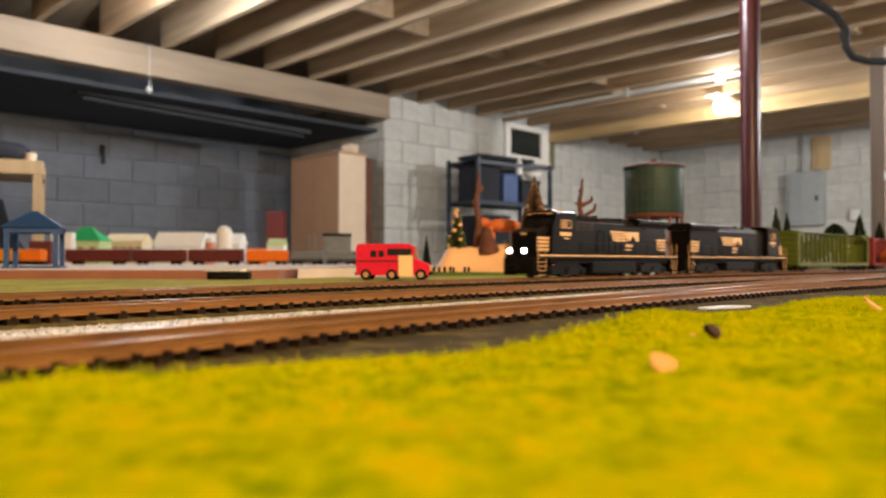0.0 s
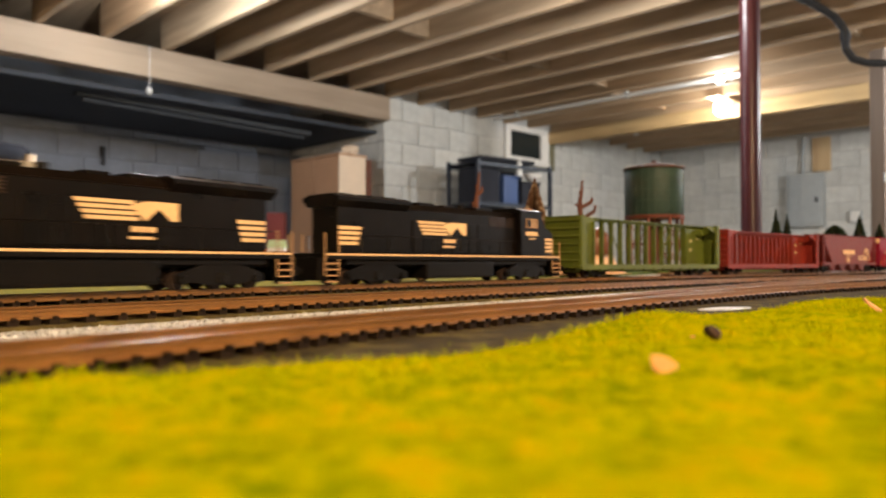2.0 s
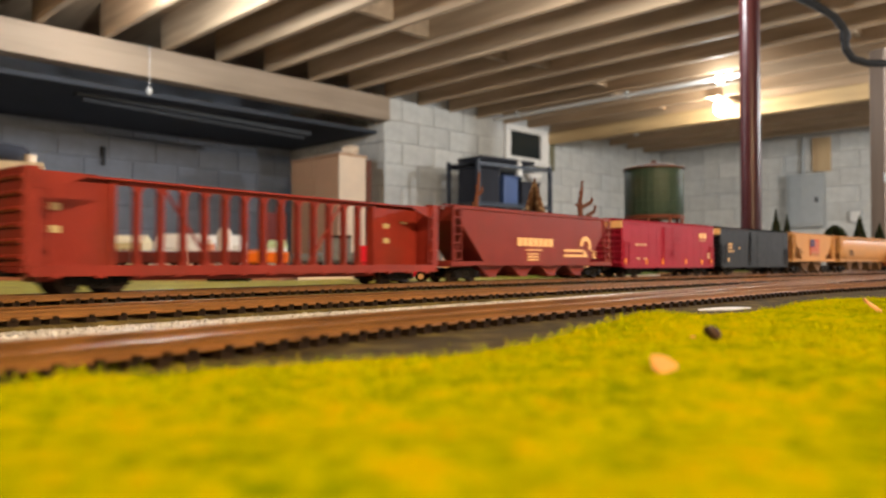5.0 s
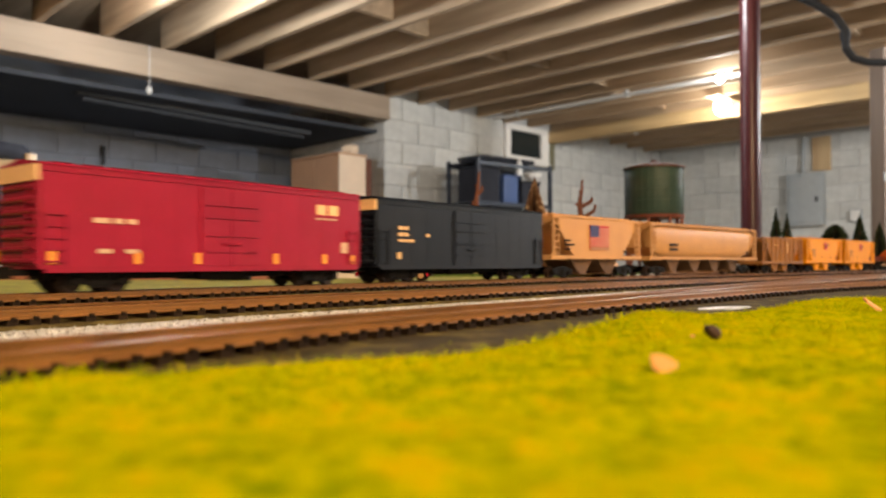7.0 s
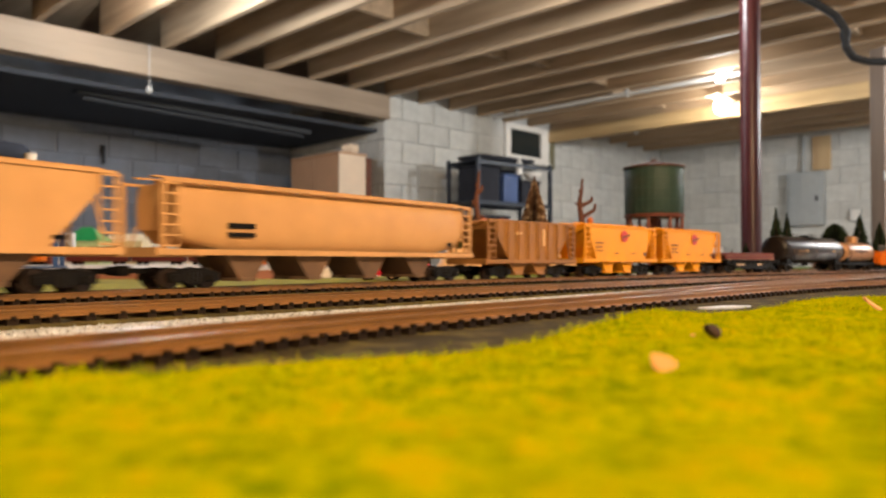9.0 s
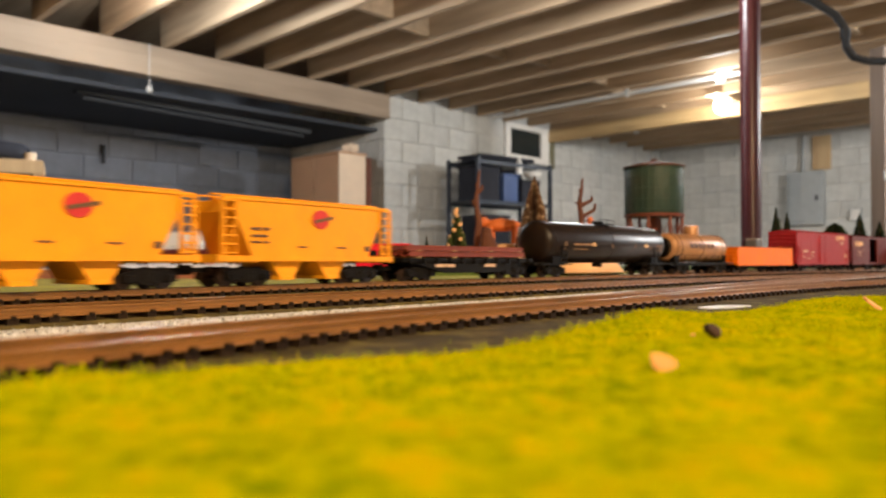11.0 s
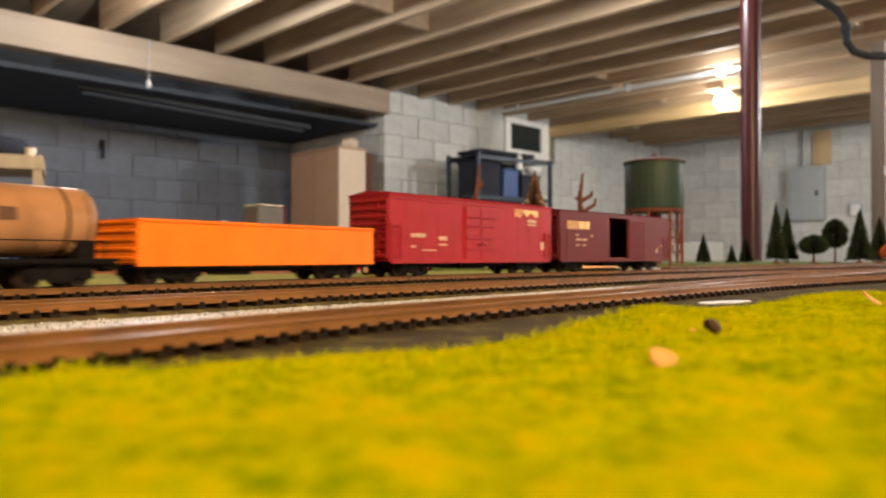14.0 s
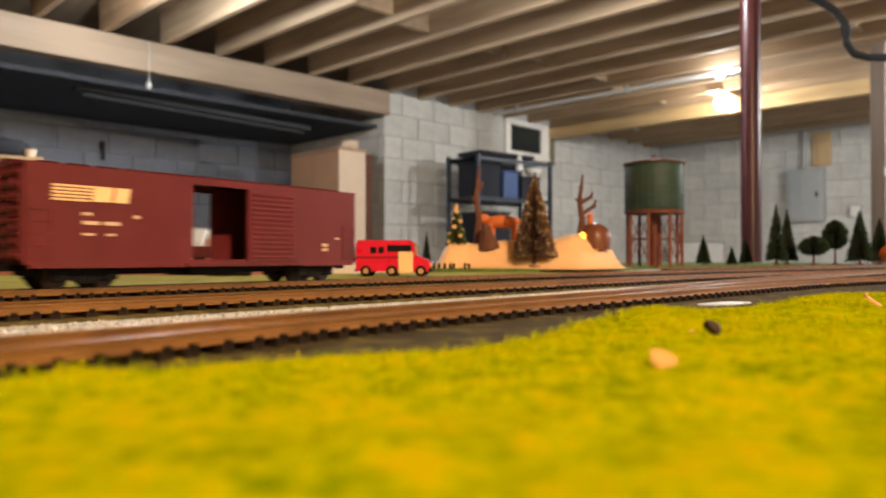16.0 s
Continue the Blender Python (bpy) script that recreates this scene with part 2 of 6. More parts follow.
# steel column
def steel_column():
    col = thing("steel_column", "dark red painted steel support column", "column", pose(1.47, 3.5, FLOOR_Z))
    h = CEIL_Z - FLOOR_Z - 0.012
    part("shaft", made(lambda b: rod(b, (0, 0, 0.01), (0, 0, h - .01), 0.047, 24)), RED_STEEL, col, smooth=True)
    part("base_plate", made(lambda b: box(b, -.09, .09, -.09, .09, 0, .01, .002)), RED_STEEL, col)
    part("top_plate", made(lambda b: box(b, -.09, .09, -.09, .09, h - .01, h, .002)), RED_STEEL, col)


steel_column()

# ---- layout table ----
TABLE = thing("layout_table", "large plywood train table with grey and green top", "table", ROOM.copy())
part("tabletop", made(lambda b: box(b, -4.2, 2.95, -1.35, 3.6, -0.02, 0, 0.001)), BALLAST, TABLE, "grey speckled tabletop")
for i, (a, b_) in enumerate(((-4.1, -1.25), (2.8, -1.25), (-4.1, 3.45), (2.8, 3.45), (0.7, 3.45), (0.7, -1.25), (-1.8, -1.25), (-1.8, 3.45))):
    part("leg", made(lambda b: box(b, a, a + .09, b_, b_ + .09, FLOOR_Z, -0.02, .003)), PINE, TABLE, "pine post leg")

# ---- track lines ----
TH0, TH1, TH2 = 0.83130, -0.29153, 0.22843
STEP = 0.005
ULO, UHI = -4.4, 4.4


def heading(u):
    c = min(max(u, -0.5), 1.1)
    th = TH0 + TH1 * c + TH2 * c * c
    if u < -0.6:
        th += max((u + 0.6) * 0.5, -0.25)      # runs on along the table
    if u > 1.2:
        th -= (u - 1.2) / 0.70
    return th


def main_line():
    pts = {}
    n0, n1 = round(ULO / STEP), round(UHI / STEP)
    x, y = 0.04490, 0.56112
    for i in range(0, n1 + 1):
        pts[i] = (x, y)
        t = heading((i + .5) * STEP)
        x, y = x + math.cos(t) * STEP, y + math.sin(t) * STEP
    x, y = pts[0]
    for i in range(0, n0 - 1, -1):
        pts[i] = (x, y)
        t = heading((i - .5) * STEP)
        x, y = x - math.cos(t) * STEP, y - math.sin(t) * STEP
    return pts


LINE = main_line()
RAIL_TOP = 0.00545


def at_u(u):
    f = u / STEP
    i = math.floor(f)
    p, q = Vector(LINE[i]), Vector(LINE[i + 1])
    return p.lerp(q, f - i)


def smooth_line(knots, step=0.005):
    """A Catmull-Rom curve through plan points, sampled evenly."""
    P = [Vector(k) for k in knots]
    P = [2 * P[0] - P[1]] + P + [2 * P[-1] - P[-2]]
    out = []
    for i in range(1, len(P) - 2):
        for j in range(60):
            t = j / 60
            out.append(0.5 * (2 * P[i] + (P[i + 1] - P[i - 1]) * t + (2 * P[i - 1] - 5 * P[i] + 4 * P[i + 1] - P[i + 2]) * t * t + (3 * P[i] - P[i - 1] - 3 * P[i + 1] + P[i + 2]) * t ** 3))
    even, acc = [out[0]], 0.0
    for p, q in zip(out, out[1:]):
        acc += (q - p).length
        if acc >= step:
            even.append(q)
            acc = 0.0
    return even


def normals(pts):
    ns = []
    for i in range(len(pts)):
        d = (pts[min(i + 1, len(pts) - 1)] - pts[max(i - 1, 0)]).normalized()
        ns.append(Vector((-d.y, d.x)))
    return ns


RAIL_PROFILE = ((-.0013, 0), (.0013, 0), (.0012, .0005), (.0004, .0008), (.0004, .0018), (.0008, .0020), (.0008, .0026), (-.0008, .0026),
                (-.0008, .0020), (-.0004, .0018), (-.0004, .0008), (-.0012, .0005))
TIE_MESH = None


def rail_mesh(pts, off):
    bm = bmesh.new()
    ns = normals(pts)
    rings = []
    for p, n in zip(pts, ns):
        rings.append([bm.verts.new((p.x + n.x * (off + y), p.y + n.y * (off + y), RAIL_TOP - .0026 + z)) for y, z in RAIL_PROFILE])
    m = len(RAIL_PROFILE)
    for r, s in zip(rings, rings[1:]):
        for i in range(m):
            bm.faces.new((r[i], s[i], s[(i + 1) % m], r[(i + 1) % m]))
    bm.faces.new(rings[0]), bm.faces.new(rings[-1][::-1])
    bmesh.ops.recalc_face_normals(bm, faces=bm.faces)
    return bm


def track(pts, label, near=lambda p: False, tie_len=0.0216, skip=lambda p: False):
    global TIE_MESH
    tr = thing("model_track", label, "railway track", group="model railway tracks")
    for off in (-0.00865, 0.00865):
        part("rail", rail_mesh(pts, off), RAIL, tr, "brown weathered rail")
    if TIE_MESH is None:
        bm = bmesh.new()
        box(bm, -.0014, .0014, -tie_len / 2, tie_len / 2, 0, .0026)
        for s in (-1, 1):
            for q in (-.0112, -.0061):
                box(bm, -.0006, .0006, s * abs(q) - .0006, s * abs(q) + .0006, .0026, .0033)
        TIE_MESH = finish(bm, "tie", TIE)
    ns = normals(pts)
    rest = bmesh.new()
    count = 0
    acc = 0.0
    for i in range(1, len(pts)):
        acc += (pts[i] - pts[i - 1]).length
        if acc < 0.0072:
            continue
        acc -= 0.0072
        if skip(pts[i]):
            continue
        m = Matrix.Translation((pts[i].x, pts[i].y, 0.0003)) @ Matrix.Rotation(math.atan2(ns[i].y, ns[i].x) - math.pi / 2 + random.uniform(-.02, .02), 4, "Z")
        if near(pts[i]) and count < 190:
            ob = new("tie", TIE_MESH)
            ob.parent = tr
            ob.matrix_basis = m
            count += 1
        else:
            vs = [rest.verts.new(m @ Vector((x, y, z))) for x in (-.0014, .0014) for y in (-.0108, .0108) for z in (0, .0026)]
            for f in ((0, 1, 3, 2), (4, 6, 7, 5), (0, 4, 5, 1), (2, 3, 7, 6), (1, 5, 7, 3)):
                rest.faces.new([vs[k] for k in f])
    ob = part("tie_strip", rest, TIE, tr)
    ob["kind"] = "stuff"
    return tr


T3 = [at_u(u) for u in np.arange(-3.9, 3.9, 0.006)]
T2 = smooth_line(((-.62, -.45), (-.40, -.13), (-.118, .205), (.004, .343), (.095, .448), (.20, .565), (.34, .70), (.50, .84), (.78, 1.08), (1.2, 1.45), (1.6, 1.62)))
T1 = smooth_line(((-.406, -.396), (-.207, -.095), (-.0605, .1168), (.0045, .2015), (.099, .308), (.19, .405), (.285, .490), (.45, .63), (.72, .83), (1.15, 1.08), (1.7, 1.2)))
T4 = smooth_line(((.055, .262), (.105, .330), (.175, .425), (.27, .545), (.40, .69), (.52, .815)))


def in_view(p):
    return p.y > 0.05 and abs(p.x / p.y) < 0.66 and p.y < 1.25


def clear_of(line, d):
    pts = line[::3]
    return lambda p: any((p - q).length < d for q in pts)


near_t1, near_t2 = clear_of(T1, .021), clear_of(T2, .021)


ROADBED = paint("dark_roadbed", (0.060, 0.046, 0.018), 0.95, 0, 0.45, 260, 0.8, 900, (0.20, 0.17, 0.05), 0.6, 0.1)


def roadbed(pts, far, near, label):
    """A thin strip of glued scatter under a track, from far to near of its centre line."""
    bm = bmesh.new()
    ns = normals(pts)
    rows = []
    for i, (p, n) in enumerate(zip(pts, ns)):
        w = .0018 * noise.noise(Vector((p.x * 70, p.y * 70, 2)))
        rows.append([bm.verts.new((p.x + n.x * o, p.y + n.y * o, z)) for o, z in ((far + w, .00005), (far - .0015, .0012), (-near + .0015, .0012), (-near - w, .00005))])
    for r, s in zip(rows, rows[1:]):
        for k in range(3):
            bm.faces.new((r[k], r[k + 1], s[k + 1], s[k]))
    bmesh.ops.recalc_face_normals(bm, faces=bm.faces)
    solid("ground_roadbed", bm, ROADBED, label, "ground", kind="structure")


roadbed([p for p in T1 if p.y > -.3], .0125, .044, "dark brown scatter under the track by the grass")
roadbed(T2, .018, .0125, "dark brown scatter under the middle track")
roadbed([p for p in T3 if -1 < p.x < 1.3 and p.y > -.6], .020, .016, "dark brown scatter under the running track")

track(T4, "brown model crossover track between two lines", in_view, skip=lambda p: near_t1(p) or near_t2(p))
track(T3, "brown model railway track under the running train", in_view)
track(T2, "brown model railway track beside the grey strip", in_view)
track(T1, "brown model railway track along the grass edge", in_view)

T5 = smooth_line(((.30, 1.0), (.38, 1.07), (.6, 1.25), (.9, 1.5), (1.2, 1.72)))
track(T5, "brown model railway siding before the green mat", in_view)
# ---- train ----
BLACK = paint("black_loco_paint", (0.0040, 0.0026, 0.0020), 0.32, 0, 0.3, 120, 0.05, 500, (0.009, 0.005, 0.003), 0.4, 0.16)
BLACK_FRAME = paint("black_underframe", (0.0045, 0.0034, 0.0028), 0.6, 0, 0.3, 200, 0.2, 600, spec=0.10)
WHEEL = paint("dark_wheel_metal", (0.03, 0.018, 0.013), 0.5, 0.3, 0.2, 300)
CREAM = paint("cream_lettering", (0.76, 0.49, 0.25), 0.5, 0, 0.08, 300)
WHITE_INK = paint("white_lettering", (0.52, 0.36, 0.25), 0.5, 0, 0.08, 300)
GREEN_CAR = paint("olive_green_car", (0.085, 0.105, 0.014), 0.5, 0, 0.18, 90, 0.05, 400, (0.06, 0.05, 0.02), 0.3)
OXIDE_CAR = paint("oxide_red_car", (0.195, 0.020, 0.012), 0.5, 0, 0.18, 90, 0.05, 400, (0.09, 0.03, 0.02), 0.35)
BROWN_RED = paint("brown_red_hopper", (0.17, 0.022, 0.016), 0.42, 0, 0.16, 90, 0.05, 400, (0.08, 0.03, 0.02), 0.3)
CRIMSON = paint("crimson_boxcar", (0.26, 0.009, 0.034), 0.38, 0, 0.12, 90, 0.04, 400, (0.2, 0.02, 0.02), 0.25)
SLATE = paint("slate_blue_black_boxcar", (0.0075, 0.0105, 0.019), 0.45, 0, 0.16, 90, 0.04, 400, (0.022, 0.024, 0.03), 0.3)
TAN = paint("tan_hopper", (0.49, 0.265, 0.105), 0.5, 0, 0.12, 70, 0.04, 400, (0.40, 0.20, 0.08), 0.35)
BROWN_CAR = paint("brown_hopper", (0.26, 0.115, 0.03), 0.55, 0, 0.18, 90, 0.05, 400, (0.12, 0.05, 0.02), 0.35)
YELLOW_CAR = paint("yellow_hopper", (0.72, 0.29, 0.003), 0.55, 0, 0.10, 90, 0.04, 400, (0.45, 0.18, 0.02), 0.25)
TANK_BLACK = paint("black_tank_gloss", (0.012, 0.0066, 0.0048), 0.36, 0, 0.3, 90, 0.03, 400, (0.018, 0.009, 0.005), 0.4, 0.25)
TANK_TAN = paint("tarnished_tank", (0.36, 0.185, 0.085), 0.40, 0.2, 0.22, 90, 0.05, 400, (0.15, 0.07, 0.03), 0.6)
ORANGE_CAR = paint("bright_orange_gondola", (0.80, 0.175, 0.004), 0.45, 0, 0.10, 90, 0.05, 400, (0.5, 0.09, 0.01), 0.3)
RED_BOX = paint("raspberry_boxcar", (0.29, 0.014, 0.022), 0.45, 0, 0.12, 90, 0.04, 400, (0.15, 0.02, 0.02), 0.25)
MAROON = paint("maroon_boxcar", (0.110, 0.015, 0.016), 0.42, 0, 0.14, 90, 0.05, 400, (0.06, 0.02, 0.015), 0.3)
FLAG_RED = paint("flag_red", (0.45, 0.03, 0.03), 0.5)
FLAG_BLUE = paint("flag_blue", (0.03, 0.035, 0.13), 0.5)
CAB_GLASS = paint("cab_window_amber", (0.30, 0.19, 0.11), 0.10, 0, 0.3, 200)
DARK_GLASS = paint("dark_cab_glass", (0.012, 0.012, 0.013), 0.08)
HEADLAMP = glow("headlamp_glow", (1.0, 0.93, 0.82), 14.0)
LOAD_WOOD = paint("rust_red_rails", (0.17, 0.035, 0.02), 0.45, 0.1, 0.3, 200)
BROWN_INK = paint("worn_brown_lettering", (0.10, 0.05, 0.03), 0.6, 0, 0.3, 300)
WORN_INK = paint("worn_tan_lettering", (0.20, 0.12, 0.065), 0.6, 0, 0.3, 300)
FADED_INK = paint("faded_cream_lettering", (0.42, 0.36, 0.20), 0.6, 0, 0.2, 300)
# Brown that holds the shade on the tan hoppers' bays; the emblem bar shares it.
BAY_SHADE_BROWN = paint("grimy_brown_bay", (0.11, 0.060, 0.032), 0.7, 0, 0.3, 120, 0.05, 400, (0.03, 0.02, 0.012), 0.6)
TRAIN = []


def decal(parent, name, material, polys, y, label=""):
    """Thin raised shapes of (x, z) points on the side that faces -y at y."""
    for pts in polys:
        part(name, made(side_prism, pts, y - 0.00025, y + 0.0002), material, parent, label)


def bar(x0, x1, z0, z1, lean=0.0):
    return ((x0, z0), (x1, z0), (x1 + lean, z1), (x0 + lean, z1))


def words(x, z, widths, h, gap=0.0012):
    """A row of plain bars, one for each word."""
    out = []
    for w in widths:
        out.append(bar(x, x + w, z, z + h))
        x += w + gap
    return out


def wheel_bm(x, y):
    bm = bmesh.new()
    s = 1 if y > 0 else -1
    rod(bm, (x, y - .0013 * s, .0048), (x, y + .0011 * s, .0048), .0048, 16)
    rod(bm, (x, y - .0020 * s, .0048), (x, y - .0013 * s, .0048), .0055, 16)
    rod(bm, (x, y + .0011 * s, .0048), (x, y + .0020 * s, .0048), .0014, 8)
    return bm


def truck(car, x, axles=2, base=0.0200, y=0.0125, big=1.0):
    """A bogie: side frames with springs and journal boxes, bolster, axles and wheels."""
    bm = bmesh.new()
    half = base * (axles - 1) / 2
    for s in (-1, 1):
        pts = [(x - half - .004, .0035), (x - half - .004, .0075), (x - half * .45, .0098 * big), (x + half * .45, .0098 * big), (x + half + .004, .0075),
               (x + half + .004, .0035), (x + half - .003, .0040), (x + half * .35, .0022), (x - half * .35, .0022), (x - half + .003, .0040)]
        side_prism(bm, pts, s * y - .0008, s * y + .0008)
        for i in range(axles):
            ax = x - half + i * base
            box(bm, ax - .0020, ax + .0020, s * y - .0017, s * y + .0017, .0030, .0068, .0003)
        for k in (-1, 0, 1):
            rod(bm, (x + k * .0022, s * (y + .0003), .0032), (x + k * .0022, s * (y + .0003), .0082), .0010, 6)
    box(bm, x - .004, x + .004, -y, y, .0055, .0095)
    for i in range(axles):
        ax = x - half + i * base
        rod(bm, (ax, -y, .0048), (ax, y, .0048), .0010, 6)
    t = part("truck", bm, BLACK_FRAME, car, "black cast bogie")
    for i in range(axles):
        for s in (-1, 1):
            part("wheel", wheel_bm(x - half + i * base, s * .0082), WHEEL, t)
    return t


def couplers(car, L, z=0.0085):
    for s in (-1, 1):
        bm = bmesh.new()
        box(bm, s * (L / 2 - .006), s * (L / 2 + .004), -.0016, .0016, z - .0012, z + .0012)
        box(bm, s * (L / 2 + .0035), s * (L / 2 + .0078), -.0022, .0022, z - .002, z + .002, .0004)
        part("coupler", bm, BLACK_FRAME, car)


def ladder(car, x, y, z0, z1, w, material, n=5, along="x"):
    bm = bmesh.new()
    for i in range(n):
        z = z0 + (z1 - z0) * i / (n - 1)
        if along == "x":
            box(bm, x, x + w, y - .0009, y - .0003, z - .0004, z + .0004)
        else:
            box(bm, x - .0009, x + .0009, y, y + w, z - .0004, z + .0004)
    for k in (0, 1):
        if along == "x":
            box(bm, x + k * w - .0003, x + k * w + .0003, y - .0007, y, z0 - .001, z1 + .001)
        else:
            box(bm, x - .0007, x + .0007, y + k * w - .0003, y + k * w + .0003, z0 - .001, z1 + .001)
    return part("ladder", bm, material, car)


def new_car(name, label, start, L, category="train car"):
    car = thing(name, label, category, group="cars of the running model train")
    TRAIN.append((car, start, L))
    return car


def locomotive(start, L, s, label):
    """A hood diesel; s is -1 with the cab at the head of the train, 1 with it at the tail."""
    car = new_car("model_locomotive", label, start, L, "locomotive")
    H = L / 2

    def X(d):                       # distance from the cab end
        return s * (H - d)

    def bx(bm, d0, d1, y0, y1, z0, z1, bev=0.0):
        box(bm, min(X(d0), X(d1)), max(X(d0), X(d1)), y0, y1, z0, z1, bev)

    bm = bmesh.new()
    bx(bm, .004, L - .004, -.0172, .0172, .0150, .0186, .0005)
    bx(bm, .010, L - .010, -.009, .009, .0105, .0150)
    part("frame", bm, BLACK_FRAME, car)
    decal(car, "walkway_stripe", CREAM, [bar(-H + .004, H - .004, .0172, .0182)], -.0172, "cream stripe along the walkway edge")
    part("walkway_stripe", made(lambda b: box(b, -H + .004, H - .004, .0172, .0175, .0172, .0182)), CREAM, car, "cream stripe along the walkway edge")
    # hood
    bm = bmesh.new()
    w = .0115
    bx(bm, .056, L - .016, -w, w, .0186, .0470, .0008)
    prof = [(-w + .0006, .0466), (w - .0006, .0466), (w - .0030, .0506), (-w + .0030, .0506)]
    a, b_ = sorted((X(.056), X(L - .018)))
    prism(bm, prof, a, b_)
    part("hood", bm, BLACK, car)
    # radiator with flared top
    bm = bmesh.new()
    a, b_ = sorted((X(L - .074), X(L - .013)))
    prism(bm, [(-w, .0455), (w, .0455), (.0162, .0492), (.0162, .0512), (.0110, .0530), (-.0110, .0530), (-.0162, .0512), (-.0162, .0492)], a, b_)
    part("radiator", bm, BLACK, car, "flared black radiator section")
    bm = bmesh.new()
    for k in range(3):
        d = L - .066 + k * .018
        a, b_ = sorted((X(d), X(d + .013)))
        for j in range(-4, 5):
            box(bm, a, b_, j * .0022 - .0006, j * .0022 + .0006, .0530, .0537)
    part("radiator_grille", bm, BLACK_FRAME, car)
    # roof gear
    for d, ln, hh in ((.078, .020, .0020), (.122, .012, .0018), (.142, .016, .0022)):
        part("roof_hatch", made(lambda b: bx(b, d, d + ln, -.0065, .0065, .0506, .0506 + hh, .0005)), BLACK, car)
    a = X(.108)
    part("exhaust_stack", made(lambda b: rod(b, (a, 0, .0500), (a, 0, .0540), .0028, 10)), BLACK, car)
    # inlet grille and hood door seams
    bm = bmesh.new()
    for k in range(5):
        z = .0395 + k * .0014
        for q in range(3):
            a, b_ = sorted((X(.060 + q * .010), X(.0685 + q * .010)))
            box(bm, a, b_, -w - .0006, -w + .0002, z, z + .0006)
            box(bm, a, b_, w - .0002, w + .0006, z, z + .0006)
    part("side_grille", bm, GRILLE_BROWN, car, "dull brown louvred grille")
    d = .094
    while d < L - .08:
        a, b_ = sorted((X(d), X(d + .0085)))
        for sd in (-1, 1):
            part("hood_door", made(lambda b: box(b, a, b_, sd * w - .0005, sd * w + .0005, .0200, .0400, .0003)), BLACK, car)
        d += .0095
    # cab
    bm = bmesh.new()
    c0, c1 = X(.022), X(.055)
    pts = [(c0, .0186), (c1, .0186), (c1, .0520), (X(.029), .0520), (X(.0235), .0415)]
    side_prism(bm, pts, -.0160, .0160)
    part("cab", bm, BLACK, car)
    bm = bmesh.new()
    a, b_ = sorted((X(.0275), X(.056)))
    prism(bm, [(-.0164, .0512), (.0164, .0512), (.0164, .0526), (.0105, .0545), (-.0105, .0545), (-.0164, .0526)], a, b_)
    cr = part("cab_roof", bm, BLACK, car)
    front = part("roof_front", made(lambda b: side_prism(b, [(X(.0262), .0512), (X(.0275), .0528), (X(.0405), .0552), (X(.0420), .0552), (X(.0420), .0512)], -.0125, .0125)), paint_brass, car, "pale tan front roof panel")
    part("number_board", made(lambda b: bx(b, .0260, .0285, -.008, .008, .0496, .0520)), BLACK, car)
    for sd in (-1, 1):
        for d0, d1 in ((.0345, .0410), (.0425, .0480)):
            a, b_ = sorted((X(d0), X(d1)))
            win = part("window", made(lambda b: box(b, a, b_, sd * .0160 - .0003, sd * .0160 + .0003, .0405, .0462, .0002)), CAB_GLASS if d0 < .04 else DARK_GLASS, car, "cab side window")
            bm = bmesh.new()
            for q in ((a - .0006, a, .0399, .0468), (b_, b_ + .0006, .0399, .0468), (a, b_, .0399, .0405), (a, b_, .0462, .0468)):
                box(bm, q[0], q[1], sd * .0160 - .0006, sd * .0160 + .0006, q[2], q[3])
            part("window_frame", bm, paint_brass, win)
    bm = bmesh.new()
    for sd in (-1, 1):
        xa, xb = X(.0234), X(.0272)
        vs = [bm.verts.new(v) for v in ((xa, sd * .002, .0420), (xa, sd * .0135, .0420), (xb + s * .0003, sd * .0135, .0482), (xb + s * .0003, sd * .002, .0482))]
        bm.faces.new(vs)
    bmesh.ops.solidify(bm, geom=bm.faces[:], thickness=.0003)
    part("windscreen", bm, DARK_GLASS, car, "dark windscreen panes")
    # nose with cream stripes
    bm = bmesh.new()
    side_prism(bm, [(X(.006), .0186), (X(.0235), .0186), (X(.0235), .0412), (X(.014), .0398), (X(.007), .0365)], -.0125, .0125)
    part("nose", bm, BLACK, car)
    for sd in (-1, 1):
        polys = []
        for k in range(4):
            z = .0215 + k * .0030
            q = .0070, .0225 + k * .0013
            polys.append(((X(q[0]), z), (X(q[1]), z), (X(q[1] + .0006), z + .0019), (X(q[0]), z + .0019)))
        bm = bmesh.new()
        for p in polys:
            side_prism(bm, p, sd * .0125 - .0003, sd * .0125 + .0003)
        part("nose_stripes", bm, CREAM, car, "slanted cream nose stripes")
        bm = bmesh.new()
        for k in range(4):
            z = .0235 + k * .0030
            q = L - .0170, L - .032 - k * .0009
            side_prism(bm, ((X(q[0]), z), (X(q[1]), z), (X(q[1] - .0006), z + .0019), (X(q[0]), z + .0019)), sd * w - .0003, sd * w + .0003)
        part("tail_stripes", bm, CREAM, car, "slanted cream tail stripes")
    # side mark: slanted stripes that end in a plain horse-like wedge, and bars for the figures
    x0 = .020 if s < 0 else -.019
    g = 1.25
    polys = [((x0 - (.017 - .0012 * k) * g, .0385 - k * .0024), (x0 + (.004 + .0006 * k) * g, .0385 - k * .0024), (x0 + (.0045 + .0006 * k) * g, .0401 - k * .0024), (x0 - (.0175 - .0012 * k) * g, .0401 - k * .0024)) for k in range(4)]
